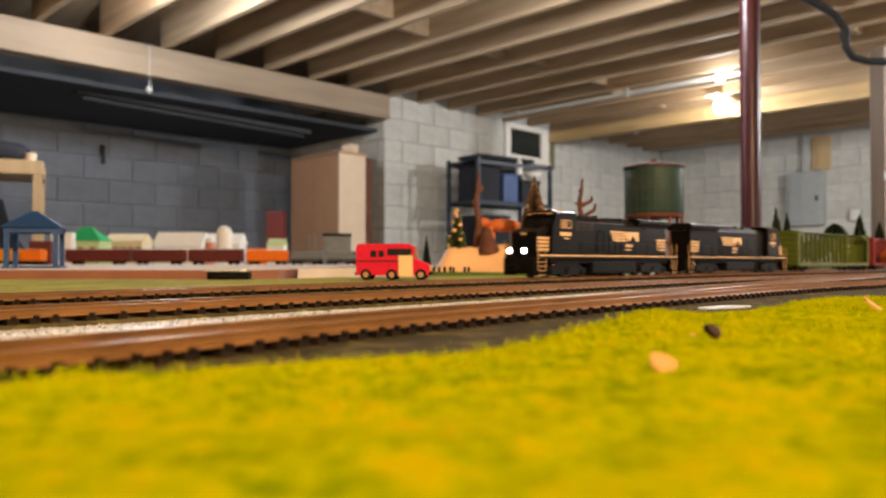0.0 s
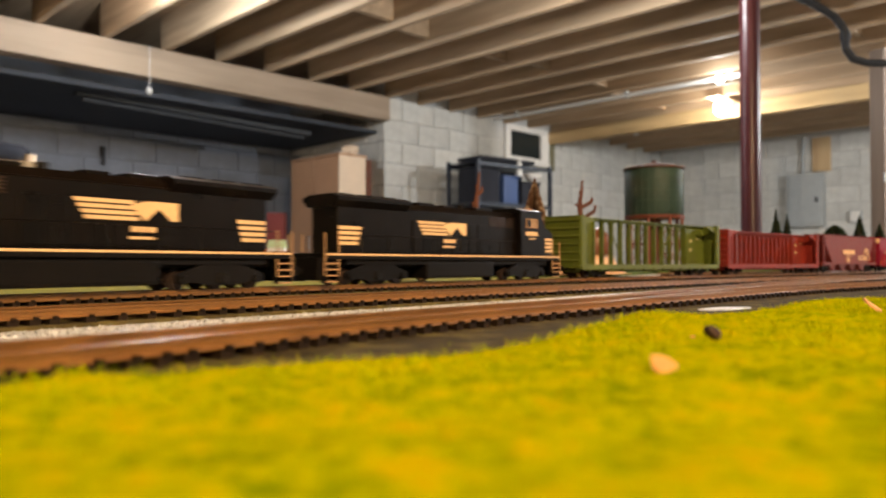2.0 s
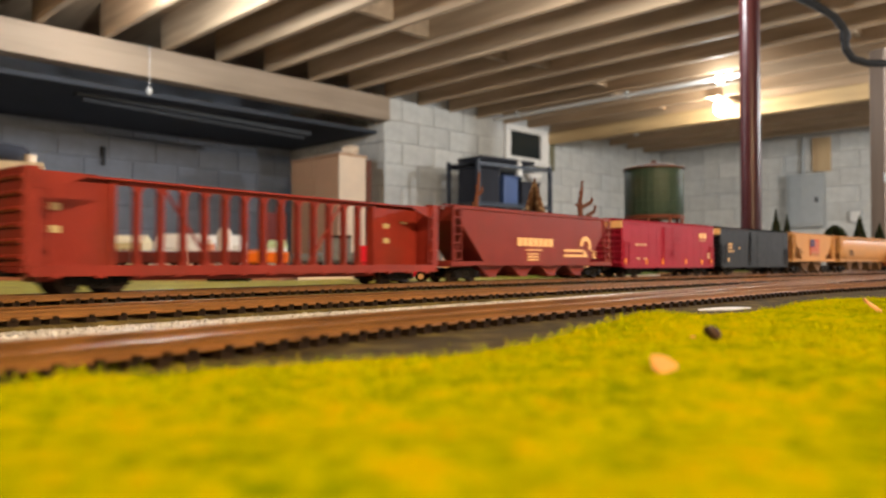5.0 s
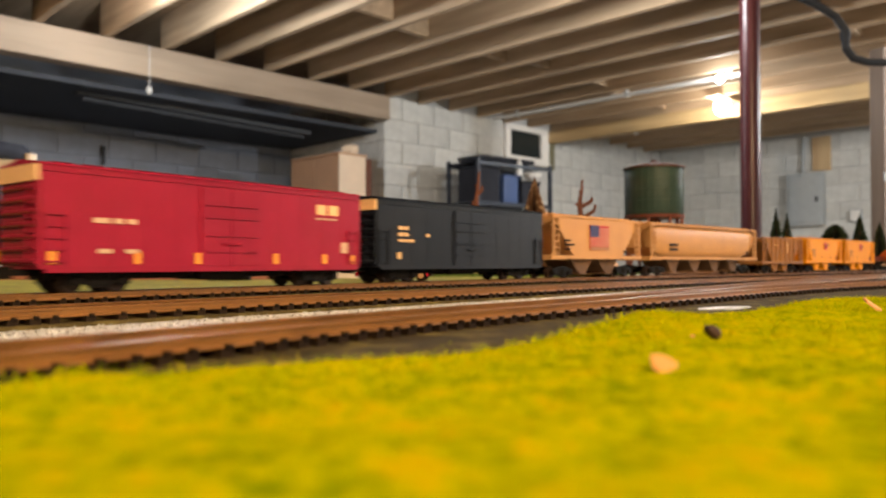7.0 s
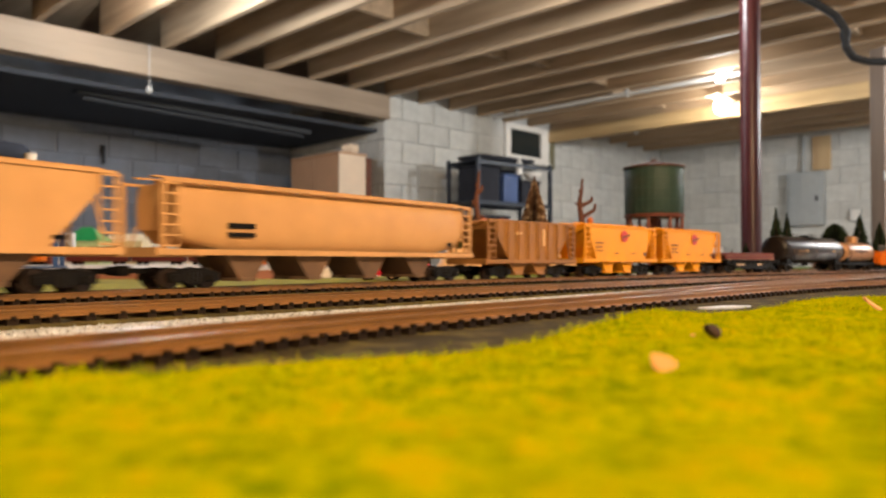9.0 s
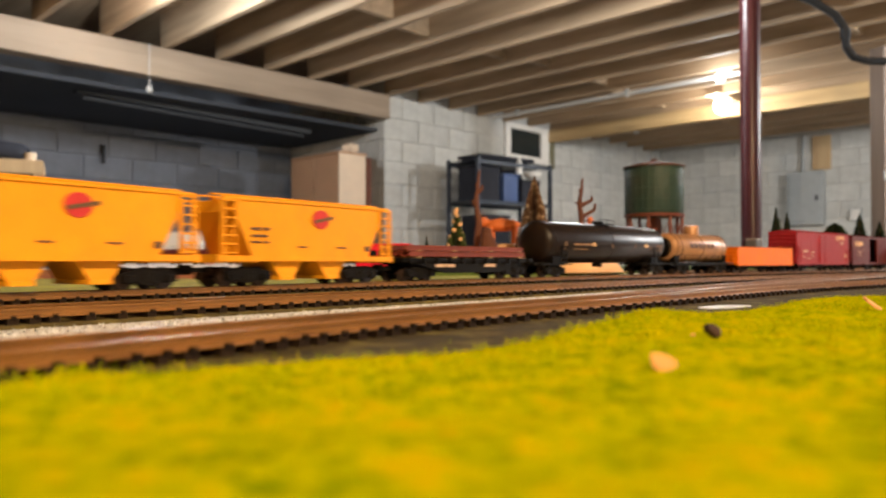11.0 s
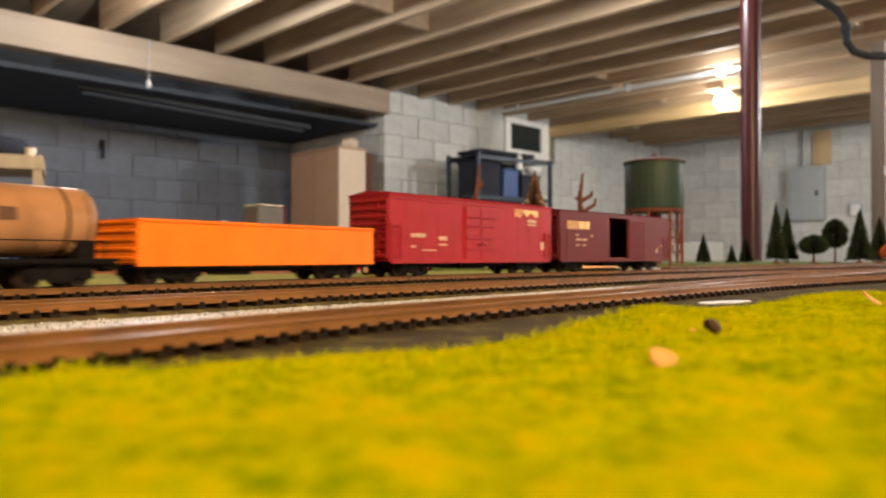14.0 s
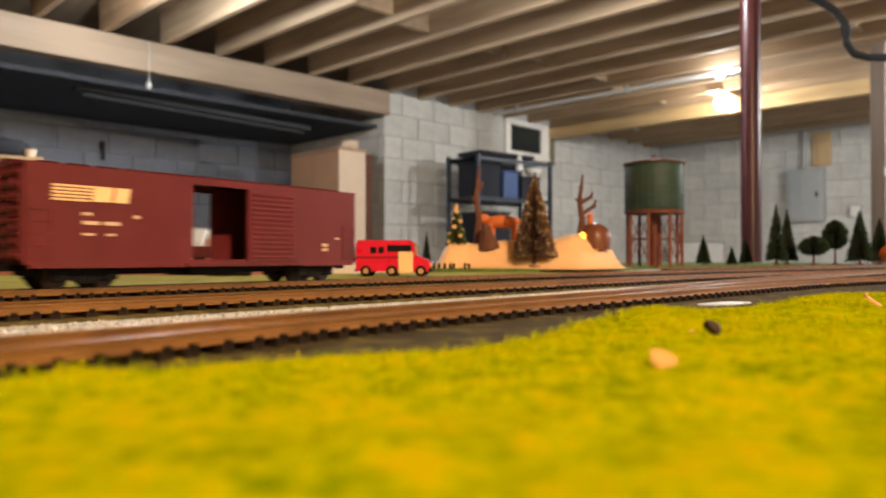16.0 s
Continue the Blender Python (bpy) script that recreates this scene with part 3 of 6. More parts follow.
    polys.append(((x0 + .003 * g, .0382), (x0 + .009 * g, .0402), (x0 + .022 * g, .0402), (x0 + .022 * g, .0318), (x0 + .019 * g, .0318), (x0 + .014 * g, .0370), (x0 + .0085 * g, .0312)))
    decal(car, "side_mark", CREAM, polys, -w - .0004, "cream slanted stripes and wedge mark")
    decal(car, "figure", CREAM, words(x0 + .004, .0262, (.0036, .0036, .0036), .0026, .0006) + words(x0 + .003, .0232, (.012,), .0012), -w - .0005)
    a, b_ = sorted((X(.033), X(.049)))
    decal(car, "cab_figure", CREAM, words(a, .0338, (.0034,) * 4, .0030, .0006) + words(a + .005, .0312, (.008,), .0008), -.0160, "cream figures under the window")
    # tanks, steps, rails
    bm = bmesh.new()
    box(bm, -.036, .036, -.0155, .0155, .0028, .0148, .0018)
    box(bm, -H + .02, H - .02, -.0150, .0150, .0120, .0150)
    part("fuel_tank", bm, BLACK_FRAME, car)
    for d in (.008, L - .008):
        for sd in (-1, 1):
            for k in range(5):
                bm = bmesh.new()
                bx(bm, d - .0042, d + .0042, sd * .0150 - .0016, sd * .0150 + .0016, .0022 + k * .0034, .0028 + k * .0034)
                part("step", bm, BLACK_FRAME, car)
            for q in (-.0046, .0046):
                bm = bmesh.new()
                bx(bm, d + q - .0004, d + q + .0004, sd * .0150 - .0016, sd * .0150 + .0016, .0020, .0190)
                part("step_side", bm, BLACK_FRAME, car)
            bm = bmesh.new()
            for k in range(5):
                bx(bm, d - .0042, d + .0042, sd * .0168 - .0002, sd * .0168 + .0002, .0020 + k * .0034, .0027 + k * .0034)
            for q in (-.0050, .0050):
                rod(bm, (X(d + q), sd * .0166, .0060), (X(d + q), sd * .0166, .0300), .0004, 6)
            part("grab_iron", bm, paint_brass, car, "warm cream grab irons")
    bm = bmesh.new()
    for sd in (-1, 1):
        d = .060
        while d < L - .016:
            rod(bm, (X(d), sd * .0166, .0186), (X(d), sd * .0166, .0290), .00028, 5)
            d += .0225
        rod(bm, (X(.060), sd * .0166, .0290), (X(L - .016), sd * .0166, .0290), .00028, 5)
    part("handrail", bm, BLACK, car)
    for e in (.001, L - .001):
        part("pilot", made(lambda b: bx(b, e - .0018, e + .0018, -.0150, .0150, .0030, .0160, .0004)), BLACK_FRAME, car)
    if s < 0:
        for y in (-.0072, .0072):
            lamp = part("headlight", made(lambda b: rod(b, (X(.0005), y, .0215), (X(-.0022), y, .0215), .0021, 12)), BLACK_FRAME, car)
            part("lens", made(lambda b: rod(b, (X(-.0022), y, .0215), (X(-.0030), y, .0215), .0019, 12)), HEADLAMP, lamp, "glowing white lamp")
        for y in (-.0016, .0016):
            part("headlight", made(lambda b: rod(b, (X(.0062), y, .0350), (X(.0054), y, .0350), .0009, 10)), CREAM, car)
    for d in (.046, L - .046):
        truck(car, X(d), 3, .0215, .0135, 1.28)
    couplers(car, L)
    return car


GRILLE_BROWN = paint("dull_brown_louvre", (0.035, 0.018, 0.010), 0.5, 0, 0.15, 200)
paint_brass = paint("warm_cream_metal", (0.42, 0.24, 0.11), 0.5, 0, 0.15, 200)


def frame_car(start, L, ztop, material, label, posts):
    """A centre-beam car: full-width bulkheads, a deck and one braced frame along the middle."""
    car = new_car("centre_beam_car", label, start, L)
    H, W = L / 2, .0182
    bm = bmesh.new()
    box(bm, -H, H, -W, W, .0088, .0112, .0004)
    box(bm, -H + .01, H - .01, -.006, .006, .0050, .0088)
    for sd in (-1, 1):
        box(bm, -H + .002, H - .002, sd * W - .0008, sd * W + .0008, .0074, .0118)
    part("underframe", bm, material, car)
    bm = bmesh.new()
    for i in range(14):
        x = -H + .012 + (L - .024) * i / 13
        for sd in (-1, 1):
            box(bm, x - .0016, x + .0016, sd * W - .0014, sd * W + .0014, .0066, .0084)
    part("stake_pocket", bm, material, car)
    e = .044
    for s in (-1, 1):
        a, b_ = sorted((s * H, s * (H - .0022)))
        end = part("end_panel", made(lambda b: box(b, a, b_, -W, W, .0112, ztop, .0004)), material, car, "ribbed bulkhead")
        for k in range(6):
            z = .0150 + k * (ztop - .019) / 5
            part("rib", made(lambda b: rod(b, (s * H, -W + .001, z), (s * H, W - .001, z), .0011, 8)), material, end)
        for sd in (-1, 1):
            a, b_ = sorted((s * (H - .0005), s * (H - .0060)))
            part("end_post", made(lambda b: box(b, a, b_, sd * W - .0010, sd * W + .0010, .0112, ztop, .0003)), material, end)
            part("gusset", made(lambda b: side_prism(b, [(s * (H - .002), ztop - .0012), (s * (H - .030), ztop - .0012), (s * (H - .002), ztop - .0100)], sd * (W - .001) - .0004, sd * (W - .001) + .0004)), material, end)
        a, b_ = sorted((s * (H - .0022), s * (H - e)))
        p = part("web_panel", made(lambda b: box(b, a, b_, -.0012, .0012, .0112, ztop - .001, .0002)), material, car, "solid web beside the bulkhead")
        part("edge_post", made(lambda b: box(b, s * (H - e) - .0010, s * (H - e) + .0010, -.0030, .0030, .0112, ztop - .0022)), material, p)
    part("top_chord", made(lambda b: (box(b, -H, H, -.0040, .0040, ztop - .0010, ztop), box(b, -H, H, -.0012, .0012, ztop - .0028, ztop - .0010))), material, car)
    for i in range(1, posts):
        x = -H + e + (L - 2 * e) * i / posts
        post = part("post", made(lambda b: box(b, x - .0009, x + .0009, -.0022, .0022, .0112, ztop - .0028)), material, car)
        for z0, z1 in ((ztop - .0028, ztop - .0080), (.0112, .0150)):
            part("gusset", made(lambda b: side_prism(b, [(x - .0034, z0), (x + .0034, z0), (x, z1)], -.0016, -.0010)), material, post)
    for x0, x1 in ((-H + e + .026, -H + e + .052), (H - e - .026, H - e - .052)):
        part("brace", made(lambda b: rod(b, (x0, 0, ztop - .003), (x1, 0, .0115), .0007, 6)), material, car)
    decal(car, "side_bar", FADED_INK, words(H - .034, .0350, (.0052,), .0030) + words(H - .034, .0255, (.0052,), .0032) + words(H - .018, .0385, (.006,), .0012) + words(-H + .016, .0350, (.0055,), .0030) + words(-H + .016, .0255, (.0055,), .0030), -.0014)
    for s in (-1, 1):
        ladder(car, s * (H - .006) - .004, -W - .0004, .014, ztop - .008, .007, material, 5)
        truck(car, s * (H - .032))
    couplers(car, L)
    return car


ROOFS = {}


def roof_paint(material):
    """The same paint with a smoother, glossier finish."""
    if material.name not in ROOFS:
        m = material.copy()
        m.name = material.name + "_gloss"
        for n in m.node_tree.nodes:
            if n.type == "MAP_RANGE" and n.outputs[0].links and n.outputs[0].links[0].to_socket.name == "Roughness":
                n.inputs["To Min"].default_value, n.inputs["To Max"].default_value = 0.12, 0.26
        ROOFS[material.name] = m
    return ROOFS[material.name]


def boxcar(start, L, ztop, material, label, open_door=False, marks=(), roof=None, end_band=False):
    car = new_car("boxcar", label, start, L)
    H, W = L / 2, .0182
    z0, ze = .0100, ztop - .0018
    if open_door:
        d0, d1 = -.0165, .0145
        for sd, a0, a1 in ((-1, d0, d1), (1, -.008, .019)):
            bm = bmesh.new()
            box(bm, -H, a0, sd * W - .0006, sd * W + .0006, z0, ze)
            box(bm, a1, H, sd * W - .0006, sd * W + .0006, z0, ze)
            box(bm, a0, a1, sd * W - .0006, sd * W + .0006, ze - .003, ze)
            box(bm, a0, a1, sd * W - .0006, sd * W + .0006, z0, z0 + .002)
            part("side_wall", bm, material, car)
        for s in (-1, 1):
            a, b_ = sorted((s * H, s * (H - .0012)))
            part("end_wall", made(lambda b: box(b, a, b_, -W, W, z0, ze)), material, car)
        part("car_floor", made(lambda b: box(b, -H, H, -W, W, z0, z0 + .0012)), BLACK_FRAME, car)
    else:
        part("body", made(lambda b: box(b, -H, H, -W, W, z0, ze, .0003)), material, car)
    bm = bmesh.new()
    prism(bm, [(-W - .0005, ze - .0006), (W + .0005, ze - .0006), (W + .0005, ze + .0004), (0, ztop + .0010), (-W - .0005, ze + .0004)], -H - .0004, H + .0004)
    n = 14
    for i in range(1, n):
        x = -H + L * i / n
        prism(bm, [(-W, ze + .0002), (W, ze + .0002), (W, ze + .0010), (0, ztop + .0016), (-W, ze + .0010)], x - .0005, x + .0005)
    part("roof", bm, roof_paint(material), car, "ribbed metal roof")
    # corrugated ends
    for s in (-1, 1):
        for k in range(8):
            z = z0 + .003 + k * (ze - z0 - .007) / 7
            part("end_rib", made(lambda b: rod(b, (s * H, -W + .0016, z), (s * H, W - .0016, z), .0012, 8)), material, car)
    # lamp light on the end's upper edge, put in as a cream strip
    if end_band:
        part("end_band", made(lambda b: box(b, -H - .0016, -H - .0002, -W + .0002, W - .0002, ze - .0068, ze - .0004)), CREAM, car, "cream band for the lit top of the end")
    # side sill, rivet seams
    bm = bmesh.new()
    for sd in (-1, 1):
        box(bm, -H + .002, H - .002, sd * W - .0007, sd * W + .0007, z0 - .0014, z0 + .0012)
        for i in range(1, 12):
            x = -H + L * i / 12
            if abs(x) > .021:
                box(bm, x - .00015, x + .00015, sd * W - .00008, sd * W + .00008, z0, ze - .001)
        box(bm, -H, H, sd * W - .0005, sd * W + .0005, ze - .0030, ze - .0022)
    part("sill", bm, material, car)
    part("underframe", made(lambda b: (box(b, -H + .006, H - .006, -.006, .006, .0055, z0), box(b, -.012, .014, -.010, .010, .0045, z0))), BLACK_FRAME, car)
    for s in (-1, 1):
        ladder(car, s * (H - .0055) - .0040, -W - .0002, .013, .030 if s > 0 else .032, .0085, material, 5)
        ladder(car, s * (H + .0006), -W + .001, .013, ze - .004, .008, material, 7, "y")
    if open_door:
        bm = bmesh.new()
        box(bm, d1, d1 + .030, -W - .0014, -W - .0006, z0 + .001, ze - .003)
        door = part("door", bm, material, car, "ribbed sliding door pushed open")
        for k in range(14):
            z = z0 + .003 + k * .0024
            part("rib", made(lambda b: rod(b, (d1 + .002, -W - .0015, z), (d1 + .028, -W - .0015, z), .0007, 6)), material, door)
        part("door_track", made(lambda b: box(b, d0 - .004, d1 + .034, -W - .0022, -W - .0006, z0 - .001, z0 + .0004)), material, car)
    else:
        bm = bmesh.new()
        box(bm, -.0170, .0170, -W - .0010, -W + .0002, z0 + .001, ze - .004, .0002)
        box(bm, -.0004, .0004, -W - .0013, -W, z0 + .001, ze - .004)
        door = part("door", bm, material, car, "closed plug door with locking bars")
        bm = bmesh.new()
        for z in (.0180, .0255, .0340, .0400):
            box(bm, -.0160, .0160, -W - .0018, -W - .0010, z - .0005, z + .0005)
        rod(bm, (-.0045, -W - .0018, .0215), (.0045, -W - .0018, .0215), .0007, 6)
        part("lock_bar", bm, material, door)
    for mat, polys, name in marks:
        decal(car, name, mat, polys, -W - (.0009 if open_door else .0003))
    for s in (-1, 1):
        truck(car, s * (H - .0265))
    couplers(car, L)
    return car


def hopper(start, L, ztop, material, label, bays=3, zs=.0125, slope=.030, rounded=False, ribs=0, marks=(), open_top=False, name="covered_hopper"):
    """A hopper car: sloped ends, outlet bays, hatches and running boards on top."""
    car = new_car(name, label, start, L)
    H, W = L / 2, .0180
    e = .010
    zm = zs + (ztop - zs) * .72
    bm = bmesh.new()
    pts = [(-H + e, ztop - .003), (H - e, ztop - .003), (H - e, zm), (H - e - slope, zs), (-H + e + slope, zs), (-H + e, zm)]
    if rounded:
        m = 10
        prof = []
        for i in range(m + 1):
            a = -math.pi / 2 + math.pi * i / m
            prof.append((W * math.cos(a) ** 0.20 if math.cos(a) > 1e-6 else 0.0, (zs + ztop - .003) / 2 + (ztop - .003 - zs) / 2 * math.sin(a)))
        ring = [(-y, z) for y, z in prof] + [(y, z) for y, z in prof[::-1]][1:-1]
        verts = []
        for x, k in ((-H + e, .70), (-H + e + slope * .25, .90), (-H + e + slope, 1.0), (H - e - slope, 1.0), (H - e - slope * .25, .90), (H - e, .70)):
            verts.append([bm.verts.new((x, y * (.9 + .1 * k), ztop - .003 - (ztop - .003 - z) * k)) for y, z in ring])
        for p, q in zip(verts, verts[1:]):
            for i in range(len(ring)):
                bm.faces.new((p[i], p[(i + 1) % len(ring)], q[(i + 1) % len(ring)], q[i]))
        bm.faces.new(verts[0]), bm.faces.new(verts[-1][::-1])
        bmesh.ops.remove_doubles(bm, verts=bm.verts, dist=1e-5)
        bmesh.ops.recalc_face_normals(bm, faces=bm.faces)
    else:
        side_prism(bm, pts, -W, W)
    part("body", bm, material, car, smooth=rounded)
    bm = bmesh.new()
    for sd in (-1, 1):
        box(bm, -H, H, sd * W - .0010, sd * W + .0010, zs - .0022, zs + .0006)
        box(bm, -H + .004, H - .004, sd * W - .0009, sd * W + .0009, ztop - .0034, ztop - .0020)
    for s in (-1, 1):
        a, b_ = sorted((s * H, s * (H - .003)))
        box(bm, a, b_, -W, W, zs - .003, zs + .0012)
        a, b_ = sorted((s * (H - .002), s * (H - .026)))
        box(bm, a, b_, -W + .002, W - .002, zs - .003, zs - .0018)
    part("sill", bm, material, car)
    for s in (-1, 1):
        for sd in (-1, 1):
            part("end_post", made(lambda b: (box(b, min(s * (H - .0046), s * (H - .0034)), max(s * (H - .0046), s * (H - .0034)), sd * W - .0008, sd * W + .0008, zs, ztop - .002),
                                            rod(b, (s * (H - .006), sd * (W - .001), zs), (s * (H - e - slope * .15), sd * (W - .001), zm - .004), .0006, 6))), material, car)
        ladder(car, s * (H - .0065) - .0045, -W - .0003, zs + .002, ztop - .004, .0090, material, 7)
    bm = bmesh.new()
    span = L - 2 * (e + .020)
    for i in range(bays):
        x = -span / 2 + span * (i + .5) / bays
        h = span / bays / 2 * (.66 if rounded else .74 if material is YELLOW_CAR else .92)
        side_prism(bm, [(x - h, zs), (x + h, zs), (x + .0040, .0035), (x - .0040, .0035)], -.0140, .0140)
        box(bm, x - .005, x + .005, -.0150, .0150, .0030, .0050, .0003)
    # tan cars: shade under the body is put into the bays' colour
    part("outlet_bay", bm, BAY_SHADE_BROWN if material is TAN else material, car, "sloped outlet bays")
    bm = bmesh.new()
    if open_top:
        for i in range(9):
            x = -H + e + (L - 2 * e) * (i + .5) / 9
            ball(bm, (x, random.uniform(-.003, .003), ztop - .0040), .010, 1, (1, 1.2, .25))
        part("load", bm, BROWN_CAR, car, "dull brown load")
    else:
        box(bm, -H + .004, H - .004, -.0090, -.0060, ztop - .0008, ztop)
        box(bm, -H + .004, H - .004, .0060, .0090, ztop - .0008, ztop)
        i = -H + .016
        while i < H - .016:
            for y in (-.0075, .0075):
                box(bm, i - .0008, i + .0008, y - .0025, y + .0025, ztop - .0030, ztop - .0008)
            box(bm, i + .003, i + .014, -.0045, .0045, ztop - .0030, ztop - .0012, .0004)
            i += .020
        part("running_board", bm, roof_paint(material), car, "roof walkway with hatch covers")
    if ribs:
        for i in range(ribs + 1):
            x = -H + e + .004 + (L - 2 * e - .008) * i / ribs
            zl = zs if abs(x) < H - e - slope else zs + (zm - zs) * (abs(x) - (H - e - slope)) / slope
            part("rib", made(lambda b: box(b, x - .0008, x + .0008, -W - .0012, -W, zl, ztop - .003)), material, car)
    for mat, polys, nm in marks:
        decal(car, nm, mat, polys, -W - .0004)
    for s in (-1, 1):
        truck(car, s * (H - .0225))
    couplers(car, L)
    return car


def tank_car(start, L, r, zc, material, label, dome=False, marks=(), bands=4, inset=.004):
    car = new_car("tank_car", label, start, L)
    H = L / 2
    bm = bmesh.new()
    n = 32
    rings = []
    cap = r * .42
    xs = []
    for i in range(7):
        a = math.pi / 2 * i / 6
        xs.append((-H + inset + cap * (1 - math.sin(a)), r * math.cos(a) if i < 6 else 0.0005))
    prof = xs[::-1] + [(-x, q) for x, q in xs]
    for x, q in prof:
        rings.append([bm.verts.new((x, q * math.cos(2 * math.pi * k / n), zc + q * math.sin(2 * math.pi * k / n))) for k in range(n)])
    for p, q in zip(rings, rings[1:]):
        for k in range(n):
            bm.faces.new((p[k], p[(k + 1) % n], q[(k + 1) % n], q[k]))
    bm.faces.new(rings[0]), bm.faces.new(rings[-1])
    bmesh.ops.recalc_face_normals(bm, faces=bm.faces)
    part("tank", bm, material, car, smooth=True)
    for i in range(bands):
        x = -H + .020 + (L - .040) * i / max(bands - 1, 1)
        part("tank_band", made(lambda b: rod(b, (x - .0005, 0, zc), (x + .0005, 0, zc), r + .0003, 32)), material if not dome else BLACK_FRAME, car)
    if dome:
        for s in (-1, 1):
            part("end_cap", made(lambda b: rod(b, (s * (H - inset + .0004), 0, zc), (s * (H - inset - cap - .001), 0, zc), r * .55, 28, r + .0004)), BLACK_FRAME, car, "black painted tank end", smooth=True)
        bm = bmesh.new()
        lathe(bm, ((.0085, 0), (.0085, .0100), (.0078, .0112), (.0040, .0122), (.0012, .0126)), 20, (0, 0, zc + r - .0026))
        part("dome", bm, material, car, "riveted tank dome", smooth=True)
        bm = bmesh.new()
        box(bm, -H, H, -.0120, .0120, .0085, .0115)
        for sd in (-1, 1):
            box(bm, -H, H, sd * .0165 - .0012, sd * .0165 + .0012, .0105, .0118)
            for i in range(9):
                x = -H + .006 + (L - .012) * i / 8
                rod(bm, (x, sd * .0170, .0112), (x, sd * .0170, .0190), .0003, 5)
            rod(bm, (-H + .006, sd * .0170, .0190), (H - .006, sd * .0170, .0190), .0003, 5)
        for x in (-H + .012, H - .012):
            box(bm, x - .004, x + .004, -.0130, .0130, .0110, .0190)
        part("underframe", bm, BLACK_FRAME, car)
    else:
        bm = bmesh.new()
        lathe(bm, ((.0055, 0), (.0055, .0030), (.0040, .0036), (.0010, .0038)), 16, (0, 0, zc + r - .0010))
        for y in (-.0100, .0100):
            rod(bm, (-.0120, y, zc + r + .0035), (.0120, y, zc + r + .0035), .0003, 5)
            for x in (-.0120, 0, .0120):
                rod(bm, (x, y, zc + r - .005), (x, y, zc + r + .0035), .0003, 5)
        box(bm, -.0120, .0120, -.0110, .0110, zc + r - .0006, zc + r)
        part("manway", bm, BLACK_FRAME, car, "valve housing with railing")
        for s in (-1, 1):
            bm = bmesh.new()
            a, b_ = sorted((s * H, s * (H - .042)))
            box(bm, a, b_, -.0100, .0100, .0095, .0122)
            box(bm, a, b_, -.0165, -.0135, .0100, .0110), box(bm, a, b_, .0135, .0165, .0100, .0110)
            box(bm, s * (H - .026) - .006, s * (H - .026) + .006, -.0135, .0135, .0110, .0170)
            part("underframe", bm, BLACK_FRAME, car)
        part("drain_valve", made(lambda b: rod(b, (0, 0, zc - r - .0035), (0, 0, zc - r + .002), .0045, 12)), BLACK_FRAME, car)
    for mat, polys, nm in marks:
        for pq in polys:
            bm = bmesh.new()
            xs0, xs1 = min(p[0] for p in pq), max(p[0] for p in pq)
            za, zb = min(p[1] for p in pq), max(p[1] for p in pq)
            a0, a1 = math.asin((za - zc) / r), math.asin((zb - zc) / r)
            row = []
            for k in range(4):
                a = a0 + (a1 - a0) * k / 3
                row.append([bm.verts.new((x, -(r + .00035) * math.cos(a), zc + (r + .00035) * math.sin(a))) for x in (xs0, xs1)])
            for p, q in zip(row, row[1:]):
                bm.faces.new((p[0], p[1], q[1], q[0]))
            part(nm, bm, mat, car)
    for s in (-1, 1):
        truck(car, s * (H - .0230 if dome else H - .023))
        if not dome:
            ladder(car, s * (H - .030) - .0035, -.0170, .0125, zc - .004, .007, BLACK_FRAME, 5)
    couplers(car, L)
    return car


def flatcar(start, L, label):
    car = new_car("flatcar", label, start, L)
    H = L / 2
    bm = bmesh.new()
    box(bm, -H, H, -.0170, .0170, .0125, .0150, .0003)
    side_prism(bm, [(-H + .006, .0125), (H - .006, .0125), (H - .026, .0085), (.030, .0050), (-.030, .0050), (-H + .026, .0085)], -.0160, -.0140)
    side_prism(bm, [(-H + .006, .0125), (H - .006, .0125), (H - .026, .0085), (.030, .0050), (-.030, .0050), (-H + .026, .0085)], .0140, .0160)
    part("deck", bm, BLACK_FRAME, car)
    bm = bmesh.new()
    for i in range(11):
        x = -H + .006 + (L - .012) * i / 10
        for sd in (-1, 1):
            box(bm, x - .0010, x + .0010, sd * .0170 - .0010, sd * .0170 + .0010, .0115, .0152)
    part("stake_pocket", bm, BLACK_FRAME, car)
    for lay in range(2):
        for i in range(7):
            y = -.0138 + i * .0046 + random.uniform(-.0006, .0006)
            z = .0172 + lay * .0038
            o = random.uniform(-.003, .003)
            part("load_rail", made(lambda b: (box(b, -H + .008 + o, H - .008 + o, y - .0012, y + .0012, z - .0012, z - .0006), box(b, -H + .008 + o, H - .008 + o, y - .0003, y + .0003, z - .0006, z + .0014),
                                              box(b, -H + .008 + o, H - .008 + o, y - .0008, y + .0008, z + .0014, z + .0022))), LOAD_WOOD, car, "rust-red rail in the load")
    bm = bmesh.new()
    for x in (-H + .016, -.020, .020, H - .016):
        box(bm, x - .0012, x + .0012, -.0160, .0160, .0150, .0160)
        box(bm, x - .0012, x + .0012, -.0160, .0160, .0196, .0202)
    part("spacer", bm, PINE, car)
    decal(car, "side_bar", WHITE_INK, words(-.040, .0090, (.010, .008), .0020) + words(.012, .0090, (.012,), .0020), -.0161)
    for s in (-1, 1):
        truck(car, s * (H - .020))
    couplers(car, L)
    return car


